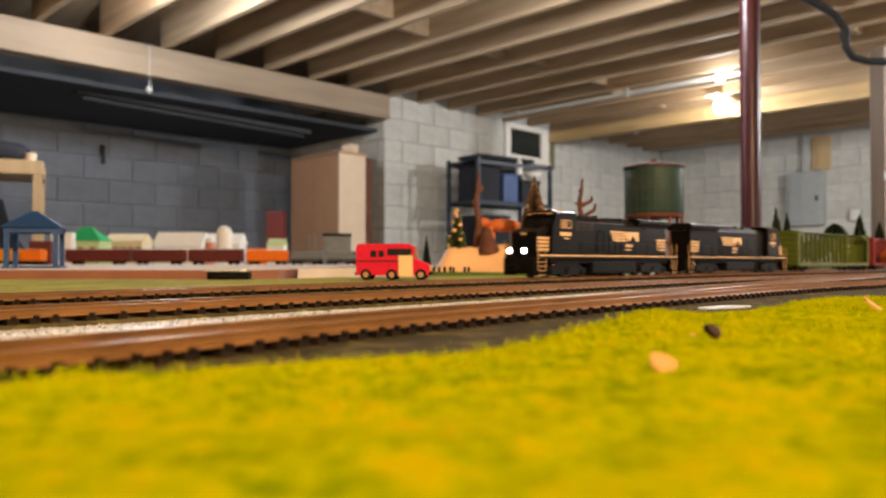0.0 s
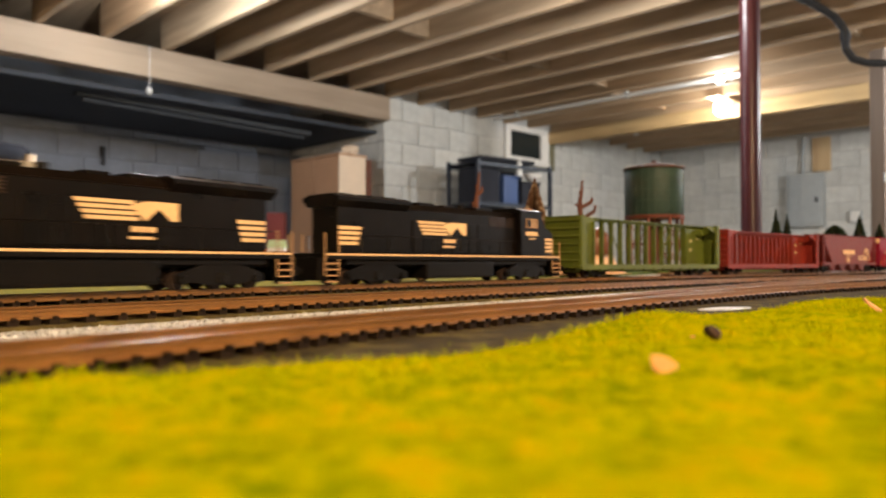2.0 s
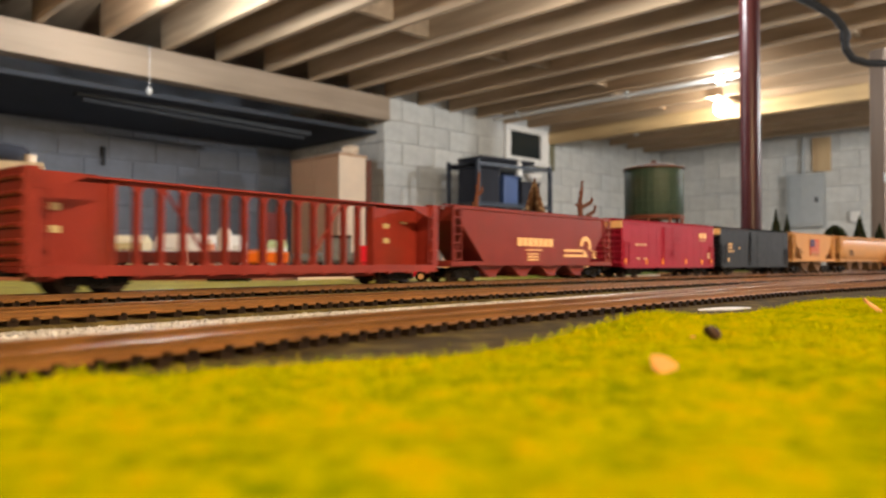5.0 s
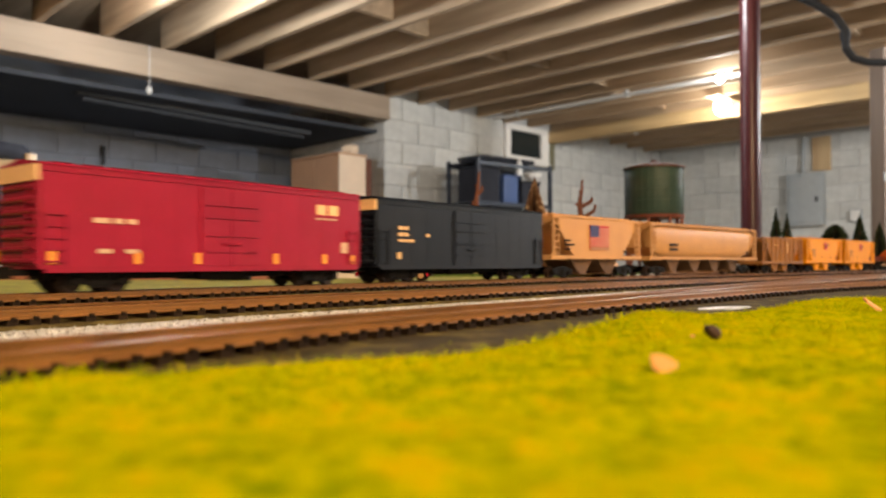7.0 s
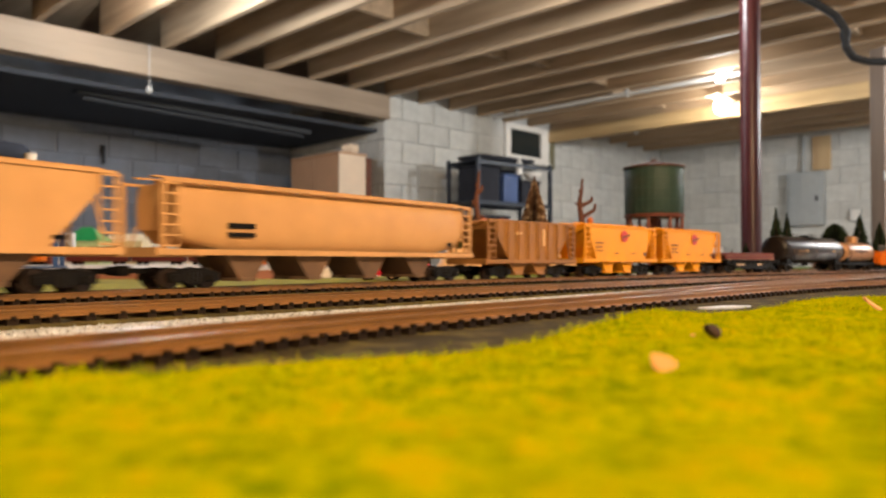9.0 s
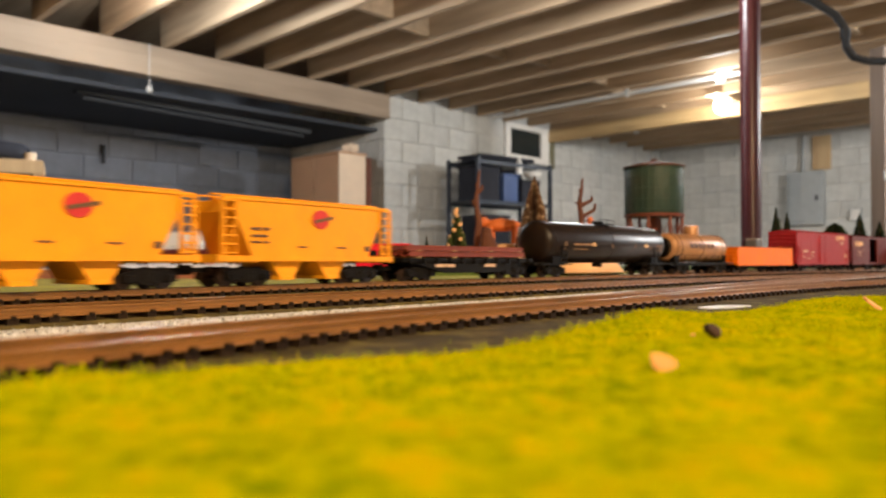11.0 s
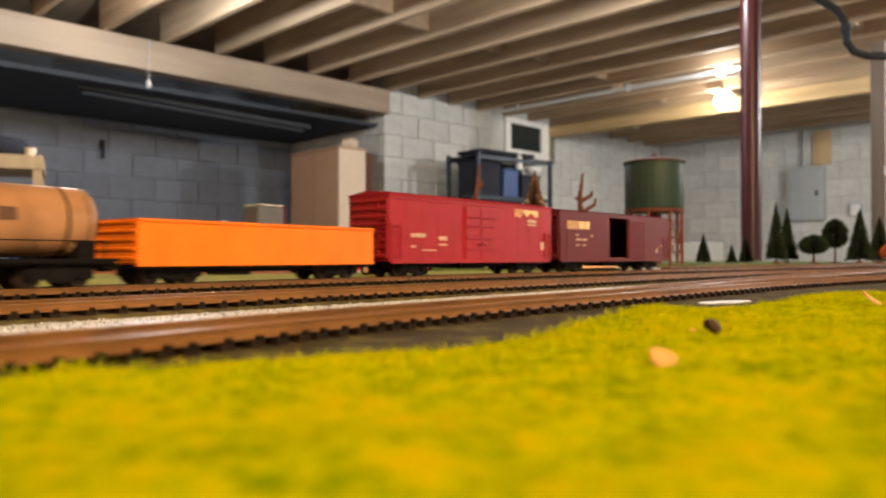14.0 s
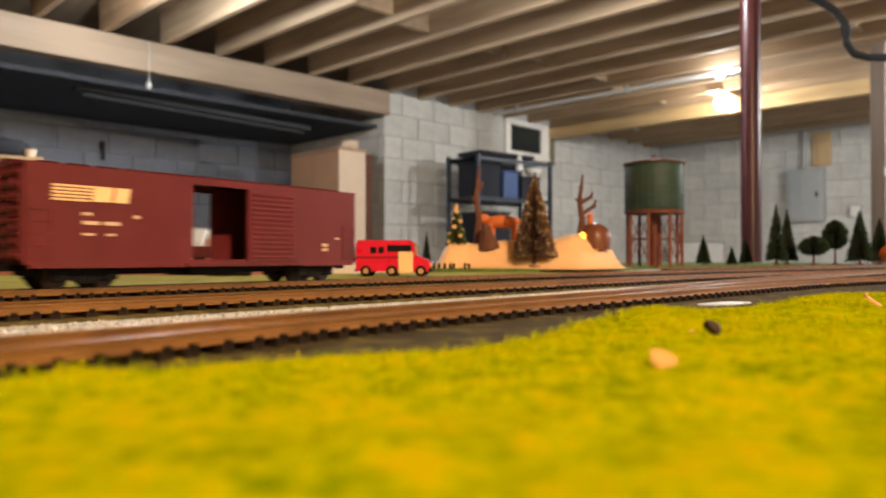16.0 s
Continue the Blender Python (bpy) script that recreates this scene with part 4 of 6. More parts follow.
def gondola(start, L, label):
    car = new_car("gondola", label, start, L)
    H, W, zt, zb = L / 2, .0180, .0295, .0090
    for sd in (-1, 1):
        part("side_wall", made(lambda b: box(b, -H, H, sd * W - .0006, sd * W + .0006, zb, zt - .0014)), ORANGE_CAR, car)
        part("top_chord", made(lambda b: box(b, -H, H, sd * W - .0013, sd * W + .0013, zt - .0014, zt)), ORANGE_CAR, car)
        part("side_sill", made(lambda b: box(b, -H, H, sd * W - .0011, sd * W + .0011, zb - .0006, zb + .0010)), ORANGE_CAR, car)
    for s in (-1, 1):
        bm = bmesh.new()
        a, b_ = sorted((s * H, s * (H - .0014)))
        box(bm, a, b_, -W, W, zb, zt)
        for k in range(5):
            rod(bm, (s * H, -W + .001, zb + .003 + k * .004), (s * H, W - .001, zb + .003 + k * .004), .0009, 8)
        part("end_wall", bm, ORANGE_CAR, car)
    for i in range(12):
        x = -H + .010 + (L - .020) * i / 11
        part("rib", made(lambda b: box(b, x - .0009, x + .0009, -W - .00055, -W, zb, zt - .001)), ORANGE_CAR, car)
    part("car_floor", made(lambda b: box(b, -H, H, -W, W, zb, zb + .001)), BLACK_FRAME, car)
    part("underframe", made(lambda b: (box(b, -H + .006, H - .006, -.006, .006, .0050, zb), box(b, -H, H, -W, W, zb - .0016, zb - .0006))), BLACK_FRAME, car)
    scrap = part("load_block", made(lambda b: box(b, .000, .017, -.006, .007, zb + .001, .0392, .0012)), GREY_LOAD, car, "dull grey block in the load")
    part("cap", made(lambda b: box(b, .001, .016, -.0065, .0075, .0393, .0406, .0005)), SILVER_LOAD, scrap, "shiny silver cap")
    for s in (-1, 1):
        truck(car, s * (H - .0215))
    couplers(car, L)
    return car


GREY_LOAD = paint("dull_grey_load", (0.10, 0.11, 0.13), 0.5, 0.2, 0.3, 200)
SILVER_LOAD = paint("silver_load_cap", (0.7, 0.72, 0.75), 0.25, 0.6, 0.2, 200)
locomotive(0.012, .233, -1, "black model diesel locomotive with cream stripes and lit headlamps")
locomotive(0.264, .248, 1, "black model diesel locomotive running backwards behind the leading one")
frame_car(0.538, .258, .0530, GREEN_CAR, "olive green centre-beam model freight car with solid bulkheads", 11)
frame_car(0.815, .255, .0505, OXIDE_CAR, "oxide red centre-beam model freight car with solid bulkheads", 14)
arc = [(.0635 + .0085 * math.cos(a), .0270 + .0085 * math.sin(a)) for a in np.linspace(math.pi * 1.0, -math.pi * .15, 12)]
arc += [(.0635 + .0045 * math.cos(a), .0270 + .0045 * math.sin(a)) for a in np.linspace(-math.pi * .15, math.pi * 1.0, 12)]
hopper(1.083, .210, .0535, BROWN_RED, "brown-red model covered hopper with cream side marks", 4, .0135, .026, False, 0,
       ((CREAM, words(-.0305, .0258, (.0056,) * 7, .0062, .0011), "side_mark"), (CREAM, [arc, bar(.031, .066, .0180, .0200), bar(.031, .060, .0222, .0242), bar(.060, .064, .0200, .0230)], "wheel_mark"),
        (CREAM, words(-.020, .0225, (.020,), .0010) + words(-.018, .0150, (.014,), .0012) + words(-.018, .0172, (.014,), .0012) + words(-.018, .0194, (.014,), .0010) + words(.074, .0195, (.006,), .0012) + words(.074, .0170, (.006,), .0012) + words(.074, .0222, (.006,), .0010), "side_bar")))
boxcar(1.313, .178, .0535, CRIMSON, "crimson model boxcar with ribbed ends and plug door", False,
       ((CREAM, [bar(.0555, .0625, .0388, .0442), bar(.0645, .0715, .0388, .0442)], "side_mark"),
        (WHITE_INK, words(.055, .0360, (.004, .004, .005), .0010) + words(-.068, .0290, (.007, .004, .004), .0022, .002) + words(-.066, .0165, (.006,), .0018) + words(-.054, .0165, (.006,), .0018) + words(.074, .018, (.006,), .006), "side_bar"),
        (paint("orange_reflector", (0.75, 0.30, 0.05), 0.4), [bar(x, x + .003, .0120, .0172) for x in (-.086, -.050, -.020, .026, .060, .082)], "reflector")), end_band=True)
boxcar(1.507, .176, .0530, SLATE, "slate-black model boxcar with ribbed ends and plug door", False,
       ((CREAM, words(-.070, .0330, (.004, .003), .0022) + words(-.070, .0290, (.004, .003), .0022) + words(-.070, .0255, (.004, .003, .004), .0016) + words(-.071, .0150, (.003,), .004) + words(-.045, .029, (.003,), .002) + words(.010, .0430, (.006,), .003), "side_bar"),), end_band=True)
hopper(1.695, .141, .0530, TAN, "tan model covered hopper with a striped flag panel", 2, .0180, .022, False, 0,
       ((FLAG_RED, [bar(-.0150, .0150, .0232, .0445)], "flag_field"),))
flag_car = TRAIN[-1][0]
decal(flag_car, "flag_stripe", WHITE_INK, [bar(-.0146, .0146, .0272 + k * .0023, .0280 + k * .0023) for k in range(0, 4)] + [bar(-.0010, .0146, .0272 + k * .0023, .0280 + k * .0023) for k in range(4, 7)], -.0187)
decal(flag_car, "flag_canton", FLAG_BLUE, [bar(-.0148, -.0014, .0345, .0443)], -.0189)
decal(flag_car, "flag_caption", paint("dull_tan", (.36, .18, .09)), [bar(-.0148, .0148, .0234, .0262)], -.0187)
decal(flag_car, "side_bar", BLACK_FRAME, words(-.052, .0300, (.009,), .0016) + words(-.052, .0265, (.009, .004), .0016) + words(-.052, .0230, (.008,), .0014) + words(.040, .0215, (.005,), .0018), -.0184)
hopper(1.853, .235, .0525, TAN, "long tan rounded model covered hopper", 4, .0180, .026, True, 0,
       ((BLACK_FRAME, words(-.080, .0290, (.016,), .0026) + words(-.080, .0248, (.016,), .0022) + words(.090, .0225, (.004,), .0030), "side_bar"),), name="covered_hopper")
hopper(2.102, .117, .0455, BROWN_CAR, "brown model open hopper with side ribs and a load", 2, .0140, .018, False, 7,
       ((CREAM, words(.012, .0250, (.0020,), .0130) + words(-.022, .0330, (.006,), .002), "side_bar"),), True, "open_hopper")
for st, L in ((2.230, .124), (2.364, .124)):
    hopper(st, L, .0465, YELLOW_CAR, "bright yellow two-bay model covered hopper with a round red emblem", 2, .0150, .011, False, 0,
           ((FLAG_RED, [[(.004 + .0060 * math.cos(a), .0355 + .0052 * math.sin(a)) for a in np.linspace(0, 2 * math.pi, 18)[:-1]]], "emblem"),
            (BROWN_INK, words(-.042, .0285, (.006, .004), .0014) + words(-.042, .0250, (.010,), .0012) + words(-.042, .0220, (.006, .004), .0010) + words(-.012, .0200, (.006,), .0008) + words(.016, .0200, (.007,), .0008) + words(.038, .0185, (.004,), .0030), "side_bar")))
    decal(TRAIN[-1][0], "emblem_bar", BAY_SHADE_BROWN, [((-.001, .0332), (-.001, .0350), (.013, .0378), (.013, .0360))], -.0187, "dark slanted bar across the emblem")
flatcar(2.500, .142, "low black model flatcar loaded with rust-red rails")
tank_car(2.654, .211, .0174, .0288, TANK_BLACK, "long glossy black model tank car", False,
         ((WORN_INK, words(-.062, .0262, (.030,), .0016) + words(-.062, .0228, (.021,), .0008) + words(-.074, .0225, (.0022,), .0065) + words(-.004, .0250, (.002,), .0034) + words(.036, .0250, (.002,), .0034) + words(.064, .0240, (.0022,), .0034) + words(.076, .0262, (.011,), .0022) + words(.076, .0232, (.011,), .0016), "side_bar"),
          (CREAM, words(.053, .0262, (.007,), .0024), "placard"), (CREAM, words(-.034, .0258, (.004,), .0026), "arrow_mark")), 3, .008)
tank_car(2.873, .127, .0148, .0272, TANK_TAN, "tarnished tan model tank car with dome and dark lettering bars", True,
         ((BROWN_INK, words(-.029, .0266, (.0072,) * 6, .0050, .0018), "side_mark"), (CREAM, words(-.050, .0150, (.004,), .003) + words(.046, .0150, (.004,), .003), "side_bar")), 3, .004)
gondola(3.009, .148, "bright orange low-sided model gondola")
boxcar(3.172, .178, .0530, RED_BOX, "raspberry red model boxcar with ribbed ends", False,
       ((CREAM, [bar(.040, .050 - k * .0005, .0470 - k * .0015, .0478 - k * .0015) for k in range(4)] + [((.050, .0478), (.070, .0478), (.070, .0430), (.066, .0430), (.061, .0460), (.055, .0425))], "side_mark"),
        (WHITE_INK, words(.056, .0385, (.012,), .0022) + words(.056, .0362, (.012,), .0012) + words(-.070, .0250, (.004,) * 3, .0026, .0006) + words(-.044, .0235, (.008,), .0026) + words(-.044, .0200, (.008,), .0012) + words(-.070, .0185, (.004,), .0012) +
         words(-.060, .0165, (.014,), .0008) + words(.074, .0180, (.004,), .006), "side_bar")))
boxcar(3.362, .180, .0515, MAROON, "maroon model boxcar with its middle door slid open", True,
       ((CREAM, [bar(-.080, -.062 - k * .0008, .0412 - k * .0014, .0420 - k * .0014) for k in range(5)] + [bar(-.0640, -.0560, .0358, .0420, .0012), bar(-.0548, -.0485, .0358, .0420, .0012)], "side_mark"),
        (WHITE_INK, words(-.068, .0300, (.004,), .0012) + words(-.068, .0262, (.007, .007), .0015, .002) + words(-.046, .0295, (.003,), .0014) + words(-.068, .0218, (.005, .004), .0010, .005) +
         words(.064, .0190, (.004,), .0016) + words(.064, .0165, (.004,), .0016) + words(.074, .0230, (.003,), .0012), "side_bar")))
# ---- scenery on the table ----
GRASS = bpy.data.materials.new("yellow_green_flock")
GRASS.use_nodes = True
_n, _l = GRASS.node_tree.nodes, GRASS.node_tree.links
_c, _a, _b, _m, _r, _p = (_n.new("ShaderNode" + k) for k in ("TexCoord", "TexNoise", "TexNoise", "Math", "ValToRGB", "Bump"))
_a.inputs["Scale"].default_value, _a.inputs["Detail"].default_value = 420, 8
_b.inputs["Scale"].default_value, _b.inputs["Detail"].default_value = 95, 4
_m.operation = "MULTIPLY_ADD"
_m.inputs[1].default_value = 0.55
_l.new(_c.outputs["Object"], _a.inputs["Vector"]), _l.new(_c.outputs["Object"], _b.inputs["Vector"])
_l.new(_b.outputs["Fac"], _m.inputs[0]), _l.new(_a.outputs["Fac"], _m.inputs[2])
_l.new(_m.outputs[0], _r.inputs["Fac"])
for pos, col in ((0.58, (0.17, 0.225, 0.0005)), (0.72, (0.32, 0.355, 0.0005)), (0.83, (0.42, 0.405, 0.0005)), (0.95, (0.50, 0.40, 0.0005))):
    e = _r.color_ramp.elements.new(pos)
    e.color = (*col, 1)
_r.color_ramp.elements[0].color, _r.color_ramp.elements[-1].color = (0.14, 0.20, 0.0005, 1), (0.54, 0.38, 0.001, 1)
_p.inputs["Strength"].default_value, _p.inputs["Distance"].default_value = 0.8, 0.0006
_l.new(_a.outputs["Fac"], _p.inputs["Height"])
_l.new(_r.outputs[0], _n["Principled BSDF"].inputs["Base Color"])
_l.new(_p.outputs[0], _n["Principled BSDF"].inputs["Normal"])
_n["Principled BSDF"].inputs["Roughness"].default_value = 0.95
_n["Principled BSDF"].inputs["Specular IOR Level"].default_value = 0.0
FIBRE = bpy.data.materials.new("flock_fibre")
FIBRE.use_nodes = True
_n, _l = FIBRE.node_tree.nodes, FIBRE.node_tree.links
_g, _r = _n.new("ShaderNodeNewGeometry"), _n.new("ShaderNodeValToRGB")
for pos, col in ((0.0, (0.20, 0.27, 0.001)), (0.45, (0.34, 0.40, 0.001)), (0.8, (0.47, 0.44, 0.001)), (1.0, (0.56, 0.44, 0.002))):
    e = _r.color_ramp.elements.new(pos) if 0 < pos < 1 else _r.color_ramp.elements[0 if pos == 0 else -1]
    e.color = (*col, 1)
_l.new(_g.outputs["Random Per Island"], _r.inputs["Fac"])
_l.new(_r.outputs[0], _n["Principled BSDF"].inputs["Base Color"])
_n["Principled BSDF"].inputs["Roughness"].default_value = 0.9
_n["Principled BSDF"].inputs["Specular IOR Level"].default_value = 0.0
MAT_GREEN = paint("dark_green_mat", (0.10, 0.16, 0.03), 0.95, 0, 0.4, 160, 0.8, 700, (0.16, 0.16, 0.03), 0.5)
VERGE = paint("green_verge_flock", (0.24, 0.25, 0.03), 0.95, 0, 0.45, 130, 0.8, 800, (0.20, 0.13, 0.05), 0.6)
# Peach base: the warm light on the snow is put into its colour.
SNOW = paint("ceramic_snow", (0.84, 0.51, 0.265), 0.55, 0, 0.08, 25, 0.3, 120)
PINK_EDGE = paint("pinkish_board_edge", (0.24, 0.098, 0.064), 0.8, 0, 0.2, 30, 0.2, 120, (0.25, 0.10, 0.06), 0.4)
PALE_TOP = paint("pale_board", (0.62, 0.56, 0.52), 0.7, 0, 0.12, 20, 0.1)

EDGE = smooth_line(((-.63, -.693), (-.31, -.263), (-.0825, .0672), (-.0412, .109), (.0008, .1335), (.024, .170), (.043, .206), (.060, .219), (.077, .213), (.098, .238), (.136, .286), (.180, .302), (.26, .36), (.45, .47), (.80, .62), (1.3, .75)), 0.003)


def ease(x, a, b):
    t = min(max((x - a) / (b - a), 0), 1)
    return t * t * (3 - 2 * t)


def mat_height(x, y, d):
    """Height of the flocked mat at a plan point, d from its edge."""
    h = 0.0034 + 0.0008 * ease(x, 0.02, 0.07)
    h += 0.0011 * noise.noise(Vector((x * 28, y * 28, 0.3))) + 0.0004 * noise.noise(Vector((x * 120, y * 120, 1.7)))
    return max(h * ease(d, -0.001, 0.012), 0.0006)


def grass_mat():
    ns = normals(EDGE)
    xs = np.concatenate([np.arange(-.66, -.12, .02), np.arange(-.12, .30, .0025), np.arange(.30, 1.28, .02)])
    ys = np.concatenate([np.arange(-.90, .0, .03), np.arange(.0, .42, .0025), np.arange(.42, .80, .02)])
    ex, en = np.array([tuple(p) for p in EDGE]), np.array([tuple(n) for n in ns])
    verts, faces, inside = [], [], []
    for x in xs:
        g = np.stack([np.full(len(ys), x), ys], 1)
        diff = g[:, None, :] - ex[None, :, :]
        near = (diff ** 2).sum(2).argmin(1)
        rel = g - ex[near]
        d = np.hypot(rel[:, 0], rel[:, 1]) * np.where((rel * en[near]).sum(1) > 0, -1, 1)
        for y, dd in zip(ys, d):
            verts.append((float(x), float(y), mat_height(float(x), float(y), float(dd) + 0.002 * noise.noise(Vector((x * 160, y * 160, 0))))))
            inside.append(dd > -.0012)
    m = len(ys)
    for i in range(len(xs) - 1):
        for j in range(m - 1):
            q = (i * m + j, (i + 1) * m + j, (i + 1) * m + j + 1, i * m + j + 1)
            if all(inside[k] for k in q):
                faces.append(q)
    me = bpy.data.meshes.new("grass_mat")
    me.from_pydata(verts, [], faces)
    me.materials.append(GRASS)
    bm = bmesh.new()
    bm.from_mesh(me)
    bmesh.ops.delete(bm, geom=[v for v in bm.verts if not v.link_faces], context="VERTS")
    bm.to_mesh(me)
    bm.free()
    for f in me.polygons:
        f.use_smooth = True
    me.update()
    ob = tagged(new("grass_mat", me), "bright yellow-green flocked grass mat beside the track", "grass mat", kind="structure")
    # loose fibres standing on the mat
    rng = np.random.default_rng(5)
    fv, ff = [], []
    for _ in range(90000):
        i = int(rng.integers(0, len(EDGE)))
        p, n = EDGE[i], ns[i]
        d = float(rng.random() ** 1.6) * 0.22
        q = p - n * d + Vector((float(rng.normal()), float(rng.normal()))) * .002
        if q.y < 0.075 or abs(q.x) > q.y * 0.75 + 0.02 or q.y > 0.42:
            continue
        z = mat_height(q.x, q.y, d) - .0002
        a = float(rng.random()) * 6.283
        ln = (0.0006 + 0.0010 * float(rng.random())) * ease(d, -.004, .006)
        w = 0.00013
        lean = Vector((float(rng.normal()), float(rng.normal()))) * ln * 0.5
        k = len(fv)
        fv += [(q.x - w * math.cos(a), q.y - w * math.sin(a), z), (q.x + w * math.cos(a), q.y + w * math.sin(a), z), (q.x + lean.x, q.y + lean.y, z + ln)]
        ff.append((k, k + 1, k + 2))
    me = bpy.data.meshes.new("grass_fibre")
    me.from_pydata(fv, [], ff)
    me.materials.append(FIBRE)
    tagged(new("grass_fibre", me), "short yellow-green flock fibres on the mat", "grass", kind="stuff")


grass_mat()


def on_mat(x, y):
    d = min((Vector((x, y)) - e).length for e in EDGE)
    return mat_height(x, y, d)


def flake(x, y, size, turn, colour, label, flat=0.12, name="leaf_flake"):
    bm = bmesh.new()
    n = 9
    rad = [random.uniform(.7, 1.15) for _ in range(n)]
    top = [bm.verts.new((size * r * math.cos(6.283 * i / n), size * .8 * r * math.sin(6.283 * i / n), size * flat * (1 + .8 * math.sin(i)))) for i, r in enumerate(rad)]
    low = [bm.verts.new((v.co.x, v.co.y, v.co.z - size * .12)) for v in top]
    bm.faces.new(top), bm.faces.new(low[::-1])
    for i in range(n):
        bm.faces.new((top[i], low[i], low[(i + 1) % n], top[(i + 1) % n]))
    bmesh.ops.recalc_face_normals(bm, faces=bm.faces)
    ob = solid(name, bm, colour, label, "debris")
    ob.matrix_basis = pose(x, y, on_mat(x, y) + size * .35, 38, 6, turn)


FLAKE = paint("peach_flake", (0.72, 0.34, 0.12), 0.8, 0, 0.1, 300)
flake(.0284, .0955, .0021, 20, FLAKE, "small peach-coloured leaf flake on the mat")
flake(.1240, .2130, .0046, 60, FLAKE, "flat peach-coloured leaf flake on the mat")
flake(.0475, .1400, .0006, 10, FLAKE, "tiny peach-coloured crumb on the mat")
bm = bmesh.new()
vs = ball(bm, (0, 0, 0), .0015, 2, (1.25, .9, .8))
for v in vs:
    v.co *= 1 + .35 * noise.noise(v.co * 900)
ob = solid("pebble", bm, paint("dark_brown_pebble", (0.045, 0.022, 0.014), 0.7, 0, 0.3, 600, 0.4, 2000), "small dark brown pebble lying on the mat", "stone", smooth=True)
ob.matrix_basis = pose(.0500, .1360, on_mat(.0500, .1360) + .0013, 0, 25, 0)

CRUMB = paint("orange_crumb", (0.50, 0.20, 0.08), 0.8)
bm = bmesh.new()
for i in range(240):
    i0 = random.randrange(len(T1))
    p = T1[i0] + Vector((random.uniform(-.05, .05), random.uniform(-.02, .09)))
    if in_view(p):
        r = random.uniform(.0002, .0006)
        ball(bm, (p.x, p.y, r * .5), r, 1, (1, 1, .6))
solid("crumbs", bm, CRUMB, "scattered reddish ballast crumbs between the tracks", "debris", kind="stuff")

bm = bmesh.new()
ring = []
for i in range(18):
    a = 6.283 * i / 18
    ring.append(bm.verts.new((.1035 + .010 * math.cos(a) + .005 * math.sin(a) + .001 * math.sin(3 * a), .2700 + .009 * math.cos(a) - .003 * math.sin(a), .0016)))
bm.faces.new(ring)
ext = bmesh.ops.extrude_face_region(bm, geom=bm.faces[:])["geom"]
for v in [g for g in ext if isinstance(g, bmesh.types.BMVert)]:
    v.co.z = .0004
bmesh.ops.recalc_face_normals(bm, faces=bm.faces)
solid("ground_patch", bm, BALLAST, "bare pale grey patch between track and mat", "ground", kind="structure")

GRIT = bpy.data.materials.new("grey_grit")
GRIT.use_nodes = True
_n, _l = GRIT.node_tree.nodes, GRIT.node_tree.links
_g, _r = _n.new("ShaderNodeNewGeometry"), _n.new("ShaderNodeValToRGB")
_r.color_ramp.elements[0].color, _r.color_ramp.elements[1].color = (0.10, 0.10, 0.10, 1), (0.74, 0.77, 0.82, 1)
_l.new(_g.outputs["Random Per Island"], _r.inputs["Fac"])
_l.new(_r.outputs[0], _n["Principled BSDF"].inputs["Base Color"])
_n["Principled BSDF"].inputs["Roughness"].default_value = 0.5


def grit():
    """Fine ballast grains on the bare strip between the two nearer tracks."""
    rng = np.random.default_rng(11)
    a1, a2 = np.array([tuple(p) for p in T1]), np.array([tuple(p) for p in T2])
    n1 = np.array([tuple(n) for n in normals(T1)])
    n2 = np.array([tuple(n) for n in normals(T2)])
    gv, gf = [], []
    for _ in range(60):
        i = rng.integers(0, len(a1), 1200)
        q = a1[i] + n1[i] * (.0125 + rng.random(1200)[:, None] * .075) + rng.normal(0, .0015, (1200, 2))
        q = q[(q[:, 1] > .07) & (q[:, 1] < .50) & (np.abs(q[:, 0]) < q[:, 1] * .68)]
        k1 = ((q[:, None] - a1[None]) ** 2).sum(2).argmin(1)
        k2 = ((q[:, None] - a2[None]) ** 2).sum(2).argmin(1)
        s1, s2 = ((q - a1[k1]) * n1[k1]).sum(1), ((q - a2[k2]) * n2[k2]).sum(1)
        for x, y in q[(s1 > .0125) & (s2 < -.0125)]:
            r = .00018 + .00038 * float(rng.random()) ** 2
            w = float(rng.random()) * 6.283
            k = len(gv)
            for c in range(3):
                gv.append((x + r * math.cos(w + c * 2.094), y + r * math.sin(w + c * 2.094), .0001))
            gv.append((x + r * .3 * math.cos(w), y + r * .3 * math.sin(w), .0001 + r * 1.1))
            gf += [(k, k + 1, k + 3), (k + 1, k + 2, k + 3), (k + 2, k, k + 3)]
    me = bpy.data.meshes.new("ballast_grit")
    me.from_pydata(gv, [], gf)
    me.materials.append(GRIT)
    tagged(new("ballast_grit", me), "fine grey grit glued between the tracks", "ballast", kind="stuff")


grit()

# lawn sheets beyond the running track and the raised boards


def sheet(name, pts, z0, z1, material, label, category, kind="structure", top=None):
    bm = bmesh.new()
    lo = [bm.verts.new((x, y, z0)) for x, y in pts]
    hi = [bm.verts.new((x, y, z1)) for x, y in pts]
    n = len(pts)
    f = bm.faces.new(hi)
    bm.faces.new(lo[::-1])
    for i in range(n):
        bm.faces.new((lo[i], lo[(i + 1) % n], hi[(i + 1) % n], hi[i]))
    bmesh.ops.recalc_face_normals(bm, faces=bm.faces)
    ob = solid(name, bm, material, label, category, kind=kind)
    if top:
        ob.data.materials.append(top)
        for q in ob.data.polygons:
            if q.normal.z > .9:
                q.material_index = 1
    return ob


